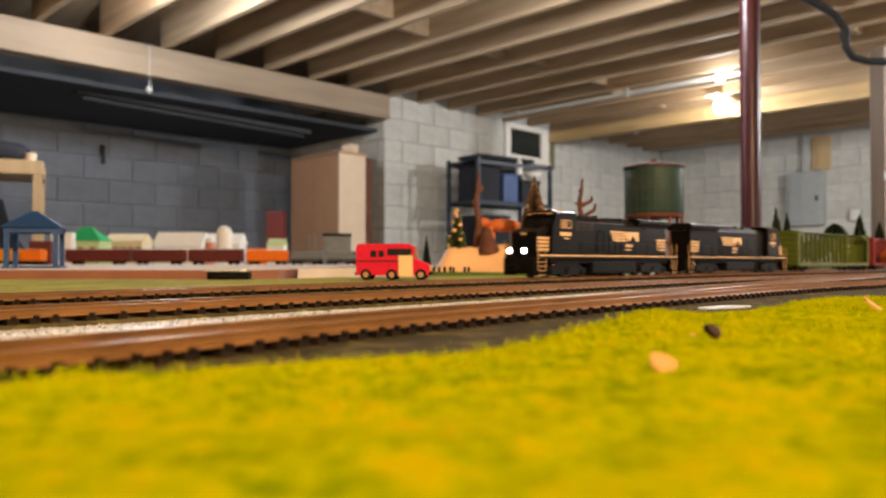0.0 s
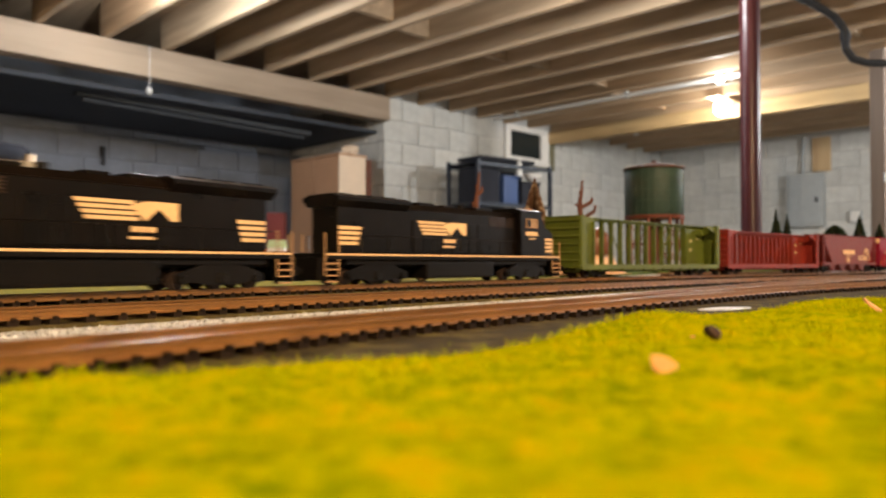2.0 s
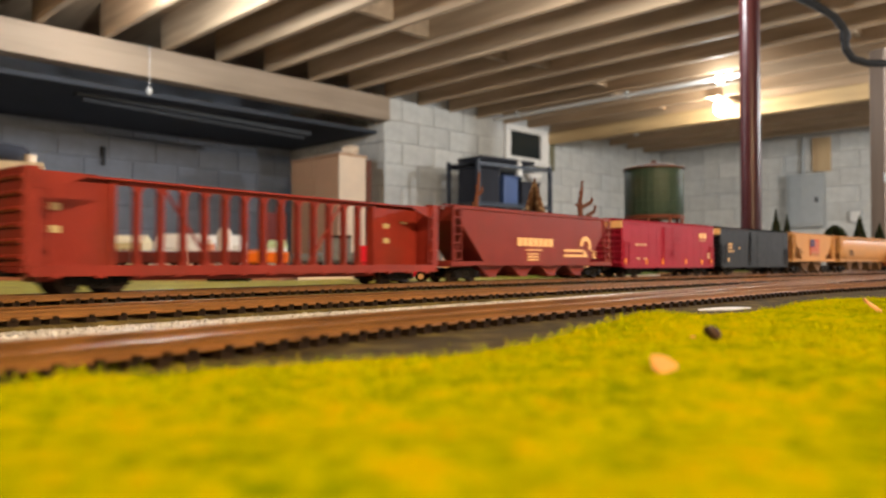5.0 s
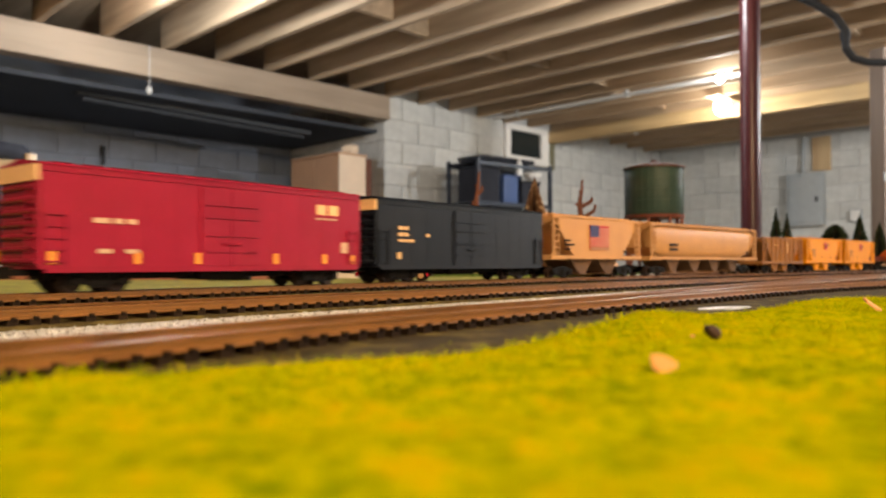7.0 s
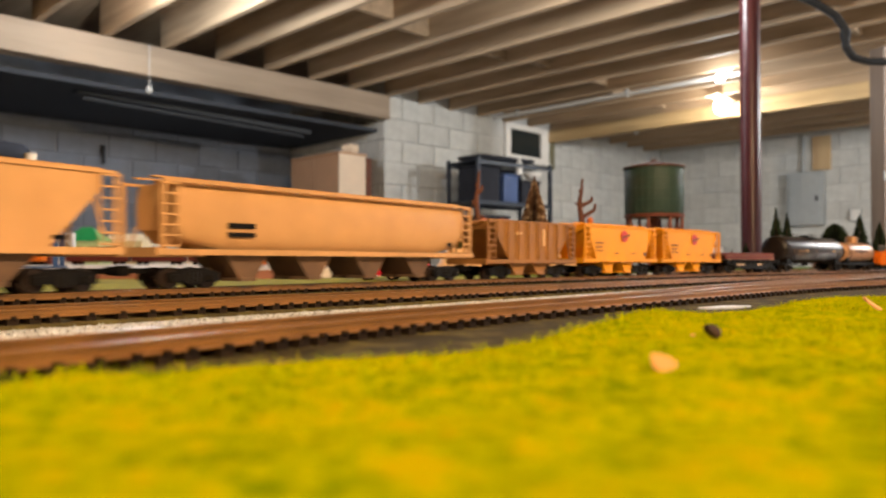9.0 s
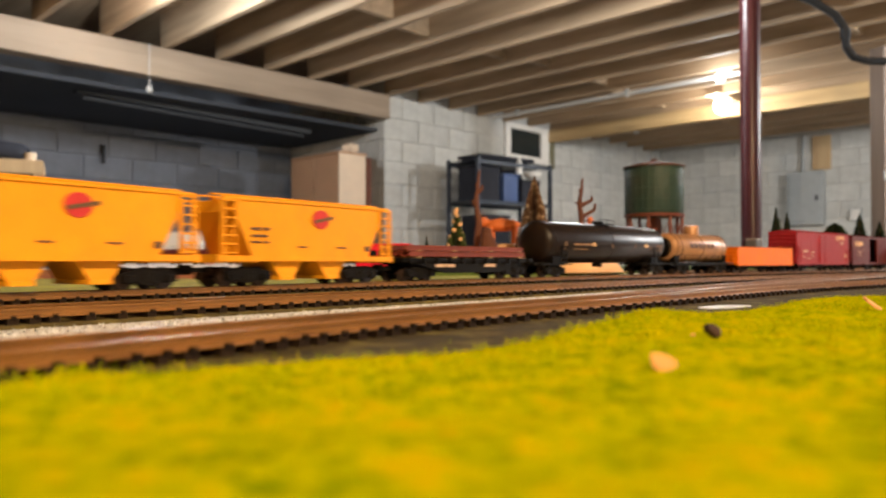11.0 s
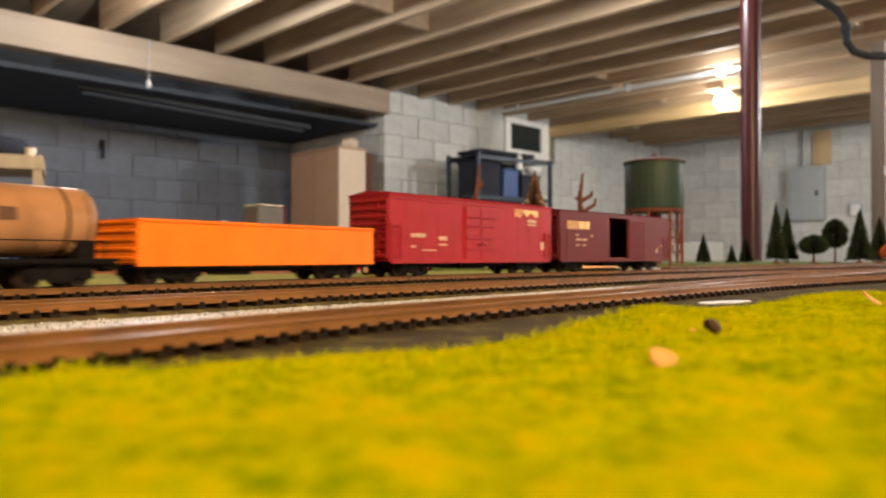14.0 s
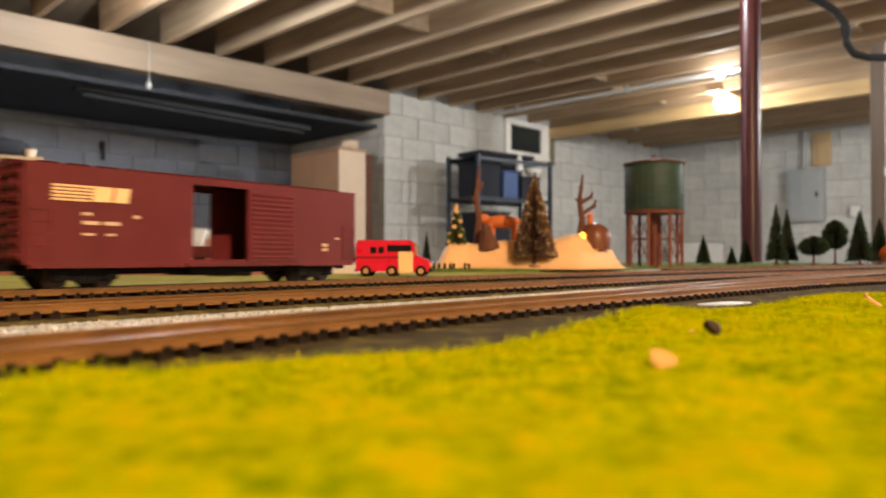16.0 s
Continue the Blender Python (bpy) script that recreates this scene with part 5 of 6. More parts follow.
verge = [at_u(u) + Vector((-math.sin(heading(u)), math.cos(heading(u)))) * .024 for u in np.arange(-.95, .35, .05)]
sheet("ground_verge", [tuple(p) for p in verge] + [(.10, .885), (-.08, .86), (-.155, .72), (-1.6, .70)], 0.0002, .0016, VERGE, "thin green and brown grass strip behind the track", "ground")
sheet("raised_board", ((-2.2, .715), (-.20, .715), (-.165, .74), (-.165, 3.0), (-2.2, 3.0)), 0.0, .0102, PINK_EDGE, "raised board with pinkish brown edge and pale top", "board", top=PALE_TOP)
sheet("pale_board", ((-.158, .80), (-.09, .80), (-.07, .98), (-.158, .98)), 0.0, .0110, PALE_TOP, "pale pinkish foam board on the table", "board")
sheet("green_mat", ((-.03, .93), (.07, .905), (.16, .95), (.27, 1.08), (.36, 1.26), (.75, 1.50), (1.1, 1.72), (1.1, 2.6), (-.03, 2.6)), 0.0, .0052, MAT_GREEN, "dark green grass mat under the snow scene", "grass mat")

# ---- small silver-topped block by the board ----
blk = thing("silver_block", "dark block with a shiny silver top beside the board", "model part", pose(-.200, .690, .0016, 0, 0, 4))
part("body", made(lambda b: box(b, -.020, .019, -.008, .008, 0, .0075, .0020)), BLACK_FRAME, blk)
part("top_plate", made(lambda b: box(b, -.0195, .017, -.0082, .0082, .0076, .0098, .0006)), paint("bright_silver", (0.85, 0.85, 0.86), 0.25, 0.6), blk, "bright silver plate")


def van():
    RED = paint("toy_red", (0.58, 0.010, 0.036), 0.30, 0, 0.08, 80)
    DARKRED = paint("toy_dark_red", (0.16, 0.010, 0.012), 0.4)
    GLASS = paint("toy_black_glass", (0.012, 0.012, 0.014), 0.08)
    v = thing("toy_van", "red die-cast toy armoured van with a cream panel", "toy van", pose(-.0445, .677, .0016, 0, 0, -4))
    part("body", made(lambda b: side_prism(b, [(-.0335, .0045), (.0195, .0045), (.0195, .0300), (.0150, .0318), (-.0320, .0318), (-.0335, .0300)], -.0130, .0130)), RED, v)
    part("bonnet", made(lambda b: side_prism(b, [(.0195, .0045), (.0330, .0045), (.0335, .0120), (.0310, .0150), (.0225, .0185), (.0195, .0200)], -.0120, .0120)), RED, v)
    part("roof", made(lambda b: box(b, -.0325, .0155, -.0122, .0122, .0318, .0330, .0005)), RED, v)
    for x0, x1 in ((-.0205, -.0150), (-.0130, -.0080)):
        part("window", made(lambda b: box(b, x0, x1, -.0134, -.0128, .0210, .0268, .0002)), GLASS, v, "small black window")
    part("windscreen", made(lambda b: (box(b, -.0050, .0170, -.0135, -.0128, .0225, .0285, .0002), box(b, .0192, .0198, -.0118, .0118, .0215, .0285))), GLASS, v, "wide black windscreen")
    part("stripe", made(lambda b: box(b, -.0332, .0190, -.0133, -.0128, .0165, .0180)), DARKRED, v, "dark red stripe")
    part("panel", made(lambda b: box(b, .0050, .0185, -.0150, -.0130, .0030, .0225, .0010)), paint("cream_panel", (0.72, 0.50, 0.25), 0.5), v, "cream panel on the side")
    part("bumper", made(lambda b: (box(b, .0325, .0348, -.0125, .0125, .0045, .0075, .0005), box(b, -.0350, -.0335, -.0125, .0125, .0045, .0070, .0004))), BLACK_FRAME, v)
    part("headlight", made(lambda b: [rod(b, (.0325, y, .0105), (.0342, y, .0105), .0018, 12) for y in (-.0085, .0085)]), CREAM, v)
    for x in (-.0245, -.0010, .0255):
        for s in (-1, 1):
            w = part("wheel", made(lambda b: rod(b, (x, s * .0105, .0050), (x, s * .0138, .0050), .0050, 20)), BLACK_FRAME, v)
            part("hub", made(lambda b: rod(b, (x, s * .0138, .0050), (x, s * .0142, .0050), .0026, 14)), paint_brass, w)


van()


def needle_tree(h, r, needles, material, trunk_material, x, y, z, label, snow=0, trunk=.12, group="", ball_shape=False, name="model_tree"):
    t = thing(name, label, "model tree", pose(x, y, z), group)
    part("trunk", made(lambda b: rod(b, (0, 0, 0), (0, 0, h * .96), r * .10, 7, r * .02)), trunk_material, t)
    part("foot", made(lambda b: rod(b, (0, 0, 0), (0, 0, h * .02 + .0008), r * .30, 10)), trunk_material, t)
    bm = bmesh.new()
    rng = random.Random(round(h * 1e5) + round(x * 1e4))
    for i in range(needles):
        f = rng.random() ** 0.75
        zc = h * (trunk + (1 - trunk) * (1 - f)) if not ball_shape else h * (.35 + .65 * rng.random())
        if ball_shape:
            q = (zc / h - .675) / .325
            rr = r * math.sqrt(max(1 - q * q, 0)) + .001
        else:
            rr = r * f ** .85
        rr *= rng.uniform(.72, 1.06)
        a = rng.random() * 6.283
        d = Vector((math.cos(a), math.sin(a), 0))
        tw = rng.uniform(.5, 1.4)
        s = Vector((-d.y * math.cos(tw), d.x * math.cos(tw), math.sin(tw))) * (.0010 + r * .05)
        base = d * rr * .25 + Vector((0, 0, zc + rr * .10))
        tip = d * rr + Vector((0, 0, zc - rr * .12 + rng.uniform(-.0015, .0015)))
        vs = [bm.verts.new(base - s), bm.verts.new(base + s), bm.verts.new(tip + s * .4), bm.verts.new(tip - s * .4)]
        bm.faces.new(vs)
    ob = part("crown", bm, material, t)
    if snow:
        bm = bmesh.new()
        for i in range(snow):
            f = (i + .5) / snow
            a = i * 2.4
            zc = h * (trunk + (1 - trunk) * (1 - f))
            ball(bm, (math.cos(a) * r * f * .85, math.sin(a) * r * f * .85 - r * .1, zc), r * .2 * rng.uniform(.7, 1.2), 1, (1, 1, .8))
        ball(bm, (0, 0, h * .97), r * .2, 1)
        part("snow_clump", bm, SNOW, t, "cream snow clumps")
    return t


DARK_GREEN = paint("dark_conifer", (0.020, 0.035, 0.016), 0.9, 0, 0.4, 300)
BRUSH = paint("brown_bottle_brush", (0.15, 0.075, 0.042), 0.9, 0, 0.5, 400, 0, None, (0.60, 0.44, 0.30), 0.9)
XMAS = paint("green_ceramic_tree", (0.05, 0.07, 0.02), 0.6, 0, 0.4, 200)
BARK = paint("red_brown_bark", (0.115, 0.042, 0.025), 0.75, 0, 0.3, 200, 0.5, 500)
RUSSET = paint("russet_orange_ceramic", (0.52, 0.13, 0.03), 0.5, 0, 0.15, 60)


def snow_scene():
    # ceramic base with rolling drifts
    bm = bmesh.new()
    nx, ny = 70, 26
    x0, x1, y0, y1 = -.020, .258, .935, 1.11

    def top(x, y):
        u, v = (x - x0) / (x1 - x0), (y - y0) / (y1 - y0)
        prof = .022 + .012 * math.exp(-((u - .12) / .13) ** 2) + .016 * math.exp(-((u - .38) / .16) ** 2) + .025 * math.exp(-((u - .74) / .17) ** 2)
        rim = ease(min(u, 1 - u) * 9, 0, 1) * ease(v * 3.2, 0, 1) * ease((1 - v) * 4, 0, 1)
        return .004 + prof * rim + .002 * noise.noise(Vector((x * 50, y * 50, 4))) * rim

    g = []
    for i in range(nx + 1):
        for j in range(ny + 1):
            x = x0 + (x1 - x0) * i / nx
            y = y0 + (y1 - y0) * j / ny + .012 * math.sin((x - x0) * 28) * (1 - j / ny) + .05 * ease(x, .16, .26) * (1 - j / ny)
            g.append(bm.verts.new((x, y, top(x, y0 + (y1 - y0) * j / ny))))
    for i in range(nx):
        for j in range(ny):
            k = i * (ny + 1) + j
            bm.faces.new((g[k], g[k + ny + 1], g[k + ny + 2], g[k + 1]))
    solid("snow_mound", bm, SNOW, "warm-lit cream ceramic snow mound on the green mat", "ornament", smooth=True)
    needle_tree(.062, .017, 520, XMAS, BARK, .0185, 1.0, .0285, "small green ornament tree with cream snow clumps on the mound", 14, .10, name="ornament_tree")
    needle_tree(.122, .030, 3400, BRUSH, BARK, .1180, .945, .0060, "brown bottle-brush tree flecked with snow", 0, .14, name="bottle_brush_tree")

    def dead_tree(x, y, z, h, arms, label):
        t = thing("bare_tree", label, "model tree", pose(x, y, z))
        bm = bmesh.new()
        p = Vector((0, 0, 0))
        for i in range(6):
            q = Vector((.0022 * math.sin(i * 1.7), 0, h * (i + 1) / 6))
            rod(bm, p, q, .0060 * (1 - i / 8), 8, .0060 * (1 - (i + 1) / 8))
            ball(bm, q + Vector((.002 * math.cos(i * 2.3), 0, 0)), .0052 * (1 - (i + 1) / 9), 1, (1, 1, 1.5))
            p = q
        part("trunk", bm, BARK, t)
        for f, dx, dz in arms:
            part("branch", made(lambda b: (rod(b, (0, 0, h * f), (dx, 0, h * f + dz * .55), .0032, 7, .0024), rod(b, (dx, 0, h * f + dz * .5), (dx * 1.1, 0, h * f + dz), .0025, 7, .0014))), BARK, t)

    dead_tree(.0475, 1.01, .034, .108, ((.55, -.006, .010), (.72, .006, .012), (.40, .005, .006)), "gnarled red-brown bare tree on the mound")
    dead_tree(.1880, 1.00, .040, .090, ((.42, .018, .020), (.60, .014, .014), (.62, -.006, .004)), "bare branching brown tree on the mound")
    bm = bmesh.new()
    rod(bm, (0, 0, 0), (-.004, 0, .028), .016, 12, .006)
    ball(bm, (-.003, 0, .028), .0068, 2)
    solid("tree_stump", bm, BARK, "red-brown stump on the snow mound", "ornament", smooth=True).matrix_basis = pose(.062, .985, .030)
    bm = bmesh.new()
    ball(bm, (0, 0, .036), .012, 2, (2.2, .8, .8))
    ball(bm, (-.026, 0, .040), .008, 2, (1.2, .8, .9))
    for x, y in ((-.017, -.005), (-.013, .005), (.016, -.005), (.019, .005)):
        rod(bm, (x, y, 0), (x, y, .034), .0030, 8, .0042)
    rod(bm, (.024, 0, .036), (.034, 0, .030), .003, 8, .001)
    solid("animal_figurine", bm, RUSSET, "russet orange animal figurine standing on the mound", "figurine", smooth=True).matrix_basis = pose(.083, 1.03, .0335)
    hut = thing("round_hut", "brown round ceramic hut with a glowing opening", "ornament", pose(.206, 1.00, .042))
    part("body", made(lambda b: lathe(b, ((.0210, -.012), (.0225, .004), (.0200, .014), (.0130, .021), (.0040, .0245)), 24)), paint("brown_glaze", (0.15, 0.050, 0.022), 0.35, 0, 0.3, 80), hut, smooth=True)
    part("chimney", made(lambda b: (rod(b, (-.006, -.002, .022), (-.006, -.002, .032), .0035, 10), ball(b, (-.006, -.002, .033), .0045, 2))), RUSSET, hut)
    part("opening", made(lambda b: ball(b, (-.0185, -.0135, .004), .0062, 2, (.8, .8, 1.25))), glow("ember_glow", (1.0, 0.36, 0.03), 2.4), hut, "glowing orange opening")
    for i, px in enumerate((768, 777, 787, 797, 803, 823, 830)):
        x = (px - 784) / 1300 * .925
        ob = solid("fence_peg", made(lambda b: (rod(b, (0, 0, 0), (0, 0, .0055), .0016, 8), ball(b, (0, 0, .0055), .0018, 1))), BLACK_FRAME, "little black peg at the foot of the mound", "peg", group="black pegs by the mound")
        ob.matrix_basis = pose(x, .932, .0052)


snow_scene()


def water_tower():
    t = thing("water_tower", "model water tower with green tank on red-brown legs", "water tower", pose(.3625, 1.26, .0052))
    GREEN_TANK = paint("weathered_green_tank", (0.024, 0.050, 0.040), 0.55, 0.0, 0.25, 40, 0.1, 200, (0.09, 0.05, 0.03), 0.35)
    LEG = paint("red_brown_legs", (0.15, 0.040, 0.024), 0.6, 0, 0.2, 100)
    tank = part("tank", made(lambda b: lathe(b, ((.0480, .094), (.0490, .096), (.0490, .172), (.0480, .174)), 48)), GREEN_TANK, t, smooth=True)
    bm = bmesh.new()
    for i in range(28):
        a = 6.283 * i / 28
        box(bm, .0486 * math.cos(a) - .0005, .0486 * math.cos(a) + .0005, .0486 * math.sin(a) - .0005, .0486 * math.sin(a) + .0005, .0955, .173)
    part("seam", bm, GREEN_TANK, tank)
    bm = bmesh.new()
    for z in (.100, .118, .136, .154, .170):
        lathe(bm, ((.0488, z - .0006), (.0496, z - .0004), (.0496, z + .0004), (.0488, z + .0006)), 48)
    part("hoop", bm, GREEN_TANK, tank)
    part("roof", made(lambda b: lathe(b, ((.0515, .173), (.0518, .1755), (.0300, .1815), (.0060, .1865), (.0040, .190), (.0015, .1905)), 40)), paint("dull_brown_roof", (0.09, 0.04, 0.025), 0.75, 0, 0.2, 60), t, "low conical brown roof", smooth=True)
    part("platform", made(lambda b: lathe(b, ((.0500, .089), (.0505, .0935), (.0490, .0945), (.0100, .0945)), 40)), LEG, t)
    part("riser_pipe", made(lambda b: rod(b, (0, 0, 0), (0, 0, .09), .0075, 16)), LEG, t)
    feet = [(.046 * math.cos(a), .046 * math.sin(a)) for a in [0.3 + 6.283 * i / 8 for i in range(8)]]
    for i, (x, y) in enumerate(feet):
        part("leg", made(lambda b: box(b, x - .0022, x + .0022, y - .0022, y + .0022, 0, .090)), LEG, t)
        nx, ny = feet[(i + 1) % 8]
        part("brace", made(lambda b: (rod(b, (x, y, .008), (nx, ny, .084), .0008, 5), rod(b, (nx, ny, .008), (x, y, .084), .0008, 5), rod(b, (x, y, .046), (nx, ny, .046), .0010, 5))), LEG, t)


water_tower()


def row_of_trees():
    for px, hpx, wpx, Y, round_top in ((1245, 46, 30, 1.45, 0), (1295, 27, 20, 1.5, 0), (1374, 102, 42, 1.5, 0), (1393, 92, 40, 1.56, 0), (1440, 44, 50, 1.5, 1), (1478, 72, 44, 1.55, 1),
                                       (1522, 92, 50, 1.5, 0), (1557, 78, 44, 1.5, 0), (755, 52, 18, 1.6, 0), (1320, 40, 26, 1.6, 0)):
        k = Y / 1300
        needle_tree((hpx + 6) * k, wpx * k / 2, 900, DARK_GREEN, BARK, (px - 784) * k, Y, .0052, "small dark green model tree on the mat" if not round_top else "round-headed dark model tree on the mat",
                    0, .08, "model trees along the mat", bool(round_top), "conifer_model_tree" if not round_top else "round_model_tree")
    needle_tree(.040, .017, 700, RUSSET, BARK, .715, 1.17, .000, "orange-red autumn shrub beside the track", 0, .05, "", True, "autumn_shrub")


row_of_trees()


def gazebo():
    NAVY = paint("navy_plastic", (0.020, 0.065, 0.20), 0.45, 0, 0.2, 80)
    g = thing("gazebo", "dark blue plastic model gazebo on the raised board", "gazebo", pose(-.533, .96, .0102, 0, 0, 20) @ Matrix.Scale(.84, 4))
    w = .033
    for sx in (-1, 1):
        for sy in (-1, 1):
            part("post", made(lambda b: box(b, sx * w - .0035, sx * w + .0035, sy * w - .0035, sy * w + .0035, 0, .060, .0006)), NAVY, g)
    bm = bmesh.new()
    for s in (-1, 1):
        box(bm, -w - .004, w + .004, s * w - .003, s * w + .003, .054, .062)
        box(bm, s * w - .003, s * w + .003, -w + .003, w - .003, .054, .062)
    part("beam", bm, NAVY, g)
    bm = bmesh.new()
    for k in range(5):
        f, f2 = 1 - k / 5, 1 - (k + 1) / 5
        z0 = .062 + .0052 * k
        rr = .041 * f + .003
        rod(bm, (0, 0, z0), (0, 0, z0 + .0056), rr * 1.32, 4, rr * 1.32 - .009)
    bmesh.ops.rotate(bm, verts=bm.verts, matrix=Matrix.Rotation(radians(45), 3, "Z"))
    part("roof", bm, NAVY, g, "stepped dark blue roof")
    part("base", made(lambda b: box(b, -.040, .040, -.040, .040, 0, .003, .0005)), NAVY, g)


gazebo()
DULL_MAROON = paint("dull_maroon_car", (0.13, 0.020, 0.016), 0.55, 0, 0.2, 60)
PALE_GREEN = paint("pale_green_wall", (0.50, 0.62, 0.32), 0.7, 0, 0.1, 60)
EMERALD = paint("emerald_roof", (0.02, 0.42, 0.14), 0.4, 0, 0.1, 60)
CREAM_WALL = paint("cream_station", (0.66, 0.56, 0.36), 0.7, 0, 0.1, 60)
WHITE_WALL = paint("white_model_wall", (0.78, 0.78, 0.76), 0.6, 0, 0.08, 60)
GREY_CAR = paint("grey_car_paint", (0.16, 0.18, 0.20), 0.45, 0, 0.2, 60)


def far_x(px, Y):
    return (px - 784) / 1300 * Y


def stored_car(px0, px1, Y, h, material, label, dome=False):
    L = (px1 - px0) / 1300 * Y - .006
    c = thing("stored_car", label, "train car", pose(far_x((px0 + px1) / 2, Y), Y, .0102), "stored model cars on the raised board")
    if dome:
        part("body", made(lambda b: rod(b, (-L / 2, 0, .012 + h * .45), (L / 2, 0, .012 + h * .45), h * .45, 20)), material, c, smooth=True)
    else:
        part("body", made(lambda b: box(b, -L / 2, L / 2, -.016, .016, .011, .011 + h, .0008)), material, c)
        part("roof", made(lambda b: prism(b, [(-.0166, .011 + h), (.0166, .011 + h), (0, .0135 + h)], -L / 2, L / 2)), material, c)
    bm = bmesh.new()
    box(bm, -L / 2, L / 2, -.010, .010, .008, .011)
    part("underframe", bm, BLACK_FRAME, c)
    for s in (-1, 1):
        bm = bmesh.new()
        for q in (-.01, .01):
            for y in (-.009, .009):
                rod(bm, (s * L * .33 + q, y - .0015, .005), (s * L * .33 + q, y + .0015, .005), .005, 12)
        box(bm, s * L * .33 - .014, s * L * .33 + .014, -.012, .012, .004, .008)
        part("truck", bm, BLACK_FRAME, c)


stored_car(-25, 38, 2.0, .030, YELLOW_CAR, "yellow-orange model freight car standing on the board")
stored_car(42, 80, 2.0, .030, ORANGE_CAR, "orange model freight car standing on the board")
for a, b_ in ((118, 232), (236, 330), (334, 432)):
    stored_car(a, b_, 2.2, .034, DULL_MAROON, "dull maroon model freight car standing on the board")
stored_car(436, 512, 2.2, .030, ORANGE_CAR, "orange model freight car standing on the board")
stored_car(515, 574, 2.2, .030, GREY_CAR, "grey model tank car standing on the board", True)
stored_car(578, 632, 2.2, .030, GREY_CAR, "grey model tank car standing on the board", True)


def house(px0, px1, Y, h, roof_h, wall, roof, label, windows=3, hip=False, z=.0102):
    w = (px1 - px0) / 1300 * Y / 2
    d = min(w, .05)
    t = thing("model_house", label, "model building", pose(far_x((px0 + px1) / 2, Y), Y, z), "model buildings on the raised board")
    part("wall", made(lambda b: box(b, -w, w, -d, d, 0, h)), wall, t)
    if hip:
        bm = bmesh.new()
        lo = [bm.verts.new(v) for v in ((-w * 1.12, -d * 1.12, h), (w * 1.12, -d * 1.12, h), (w * 1.12, d * 1.12, h), (-w * 1.12, d * 1.12, h))]
        hi = [bm.verts.new(v) for v in ((-w * .25, 0, h + roof_h), (w * .25, 0, h + roof_h))]
        for f in ((lo[0], lo[1], hi[1], hi[0]), (lo[1], lo[2], hi[1]), (lo[2], lo[3], hi[0], hi[1]), (lo[3], lo[0], hi[0])):
            bm.faces.new(f)
        bm.faces.new(lo[::-1])
    else:
        bm = made(lambda b: prism(b, [(-d * 1.15, h), (d * 1.15, h), (0, h + roof_h)], -w * 1.06, w * 1.06))
    part("roof", bm, roof, t)
    for i in range(windows):
        x = -w + 2 * w * (i + .5) / windows
        win = part("window", made(lambda b: box(b, x - w * .16, x + w * .16, -d - .0012, -d, h * .35, h * .75)), CAB_GLASS, t)
        part("sill", made(lambda b: box(b, x - w * .2, x + w * .2, -d - .0025, -d, h * .31, h * .35)), wall, win)
    return t


house(122, 186, 2.7, .085, .052, PALE_GREEN, EMERALD, "pale green model house with emerald hip roof", 3, True)
house(196, 260, 2.9, .090, .030, CREAM_WALL, CREAM_WALL, "cream model station building", 5)
house(282, 362, 2.7, .066, .052, WHITE_WALL, WHITE_WALL, "white model house with steep roof", 3)
house(366, 430, 2.75, .075, .040, WHITE_WALL, WHITE_WALL, "white model barn with pale roof", 2)
house(560, 640, 3.0 - .1, .032, .020, WHITE_WALL, GREY_CAR, "long low white model shed", 4)
house(476, 505, 2.8, .068, .030, WHITE_WALL, PALE_GREEN, "small white model hut", 1)
silo = thing("model_silo", "white domed model silo beside the barn", "model building", pose(far_x(397, 2.55), 2.55, .0102))
part("cylinder", made(lambda b: rod(b, (0, 0, 0), (0, 0, .105), .026, 24)), WHITE_WALL, silo, smooth=True)
part("dome", made(lambda b: ball(b, (0, 0, .108), .0262, 3)), WHITE_WALL, silo, smooth=True)
silo = thing("model_silo", "short pink-topped model silo beside the barn", "model building", pose(far_x(372, 2.5), 2.5, .0102))
part("cylinder", made(lambda b: rod(b, (0, 0, 0), (0, 0, .075), .016, 20)), paint("salmon_silo", (0.6, 0.25, 0.16), 0.6), silo, smooth=True)
part("dome", made(lambda b: ball(b, (0, 0, .078), .0165, 3)), WHITE_WALL, silo, smooth=True)
gb = thing("grey_box", "dark grey box standing on the board", "box", pose(far_x(596, 2.5), 2.5, .0102, 0, 0, 12))
part("body", made(lambda b: box(b, -.045, .045, -.04, .04, 0, .095, .002)), GREY_CAR, gb)
part("lid", made(lambda b: box(b, -.047, .047, -.042, .042, .095, .104, .002)), BLACK_FRAME, gb)
for px, Y, h, mat, lab in ((112, 2.45, .10, WHITE_WALL, "white card box on the board"), (455, 2.6, .05, ORANGE_CAR, "small orange box on the board"), (75, 2.4, .07, DULL_MAROON, "small maroon box on the board")):
    c = thing("small_box", lab, "box", pose(far_x(px, Y), Y, .0102, 0, 0, 15), "small boxes on the board")
    part("body", made(lambda b: box(b, -.032, .032, -.03, .03, 0, h, .002)), mat, c)
    part("lid", made(lambda b: box(b, -.033, .033, -.031, .031, h, h + .006, .001)), mat, c)
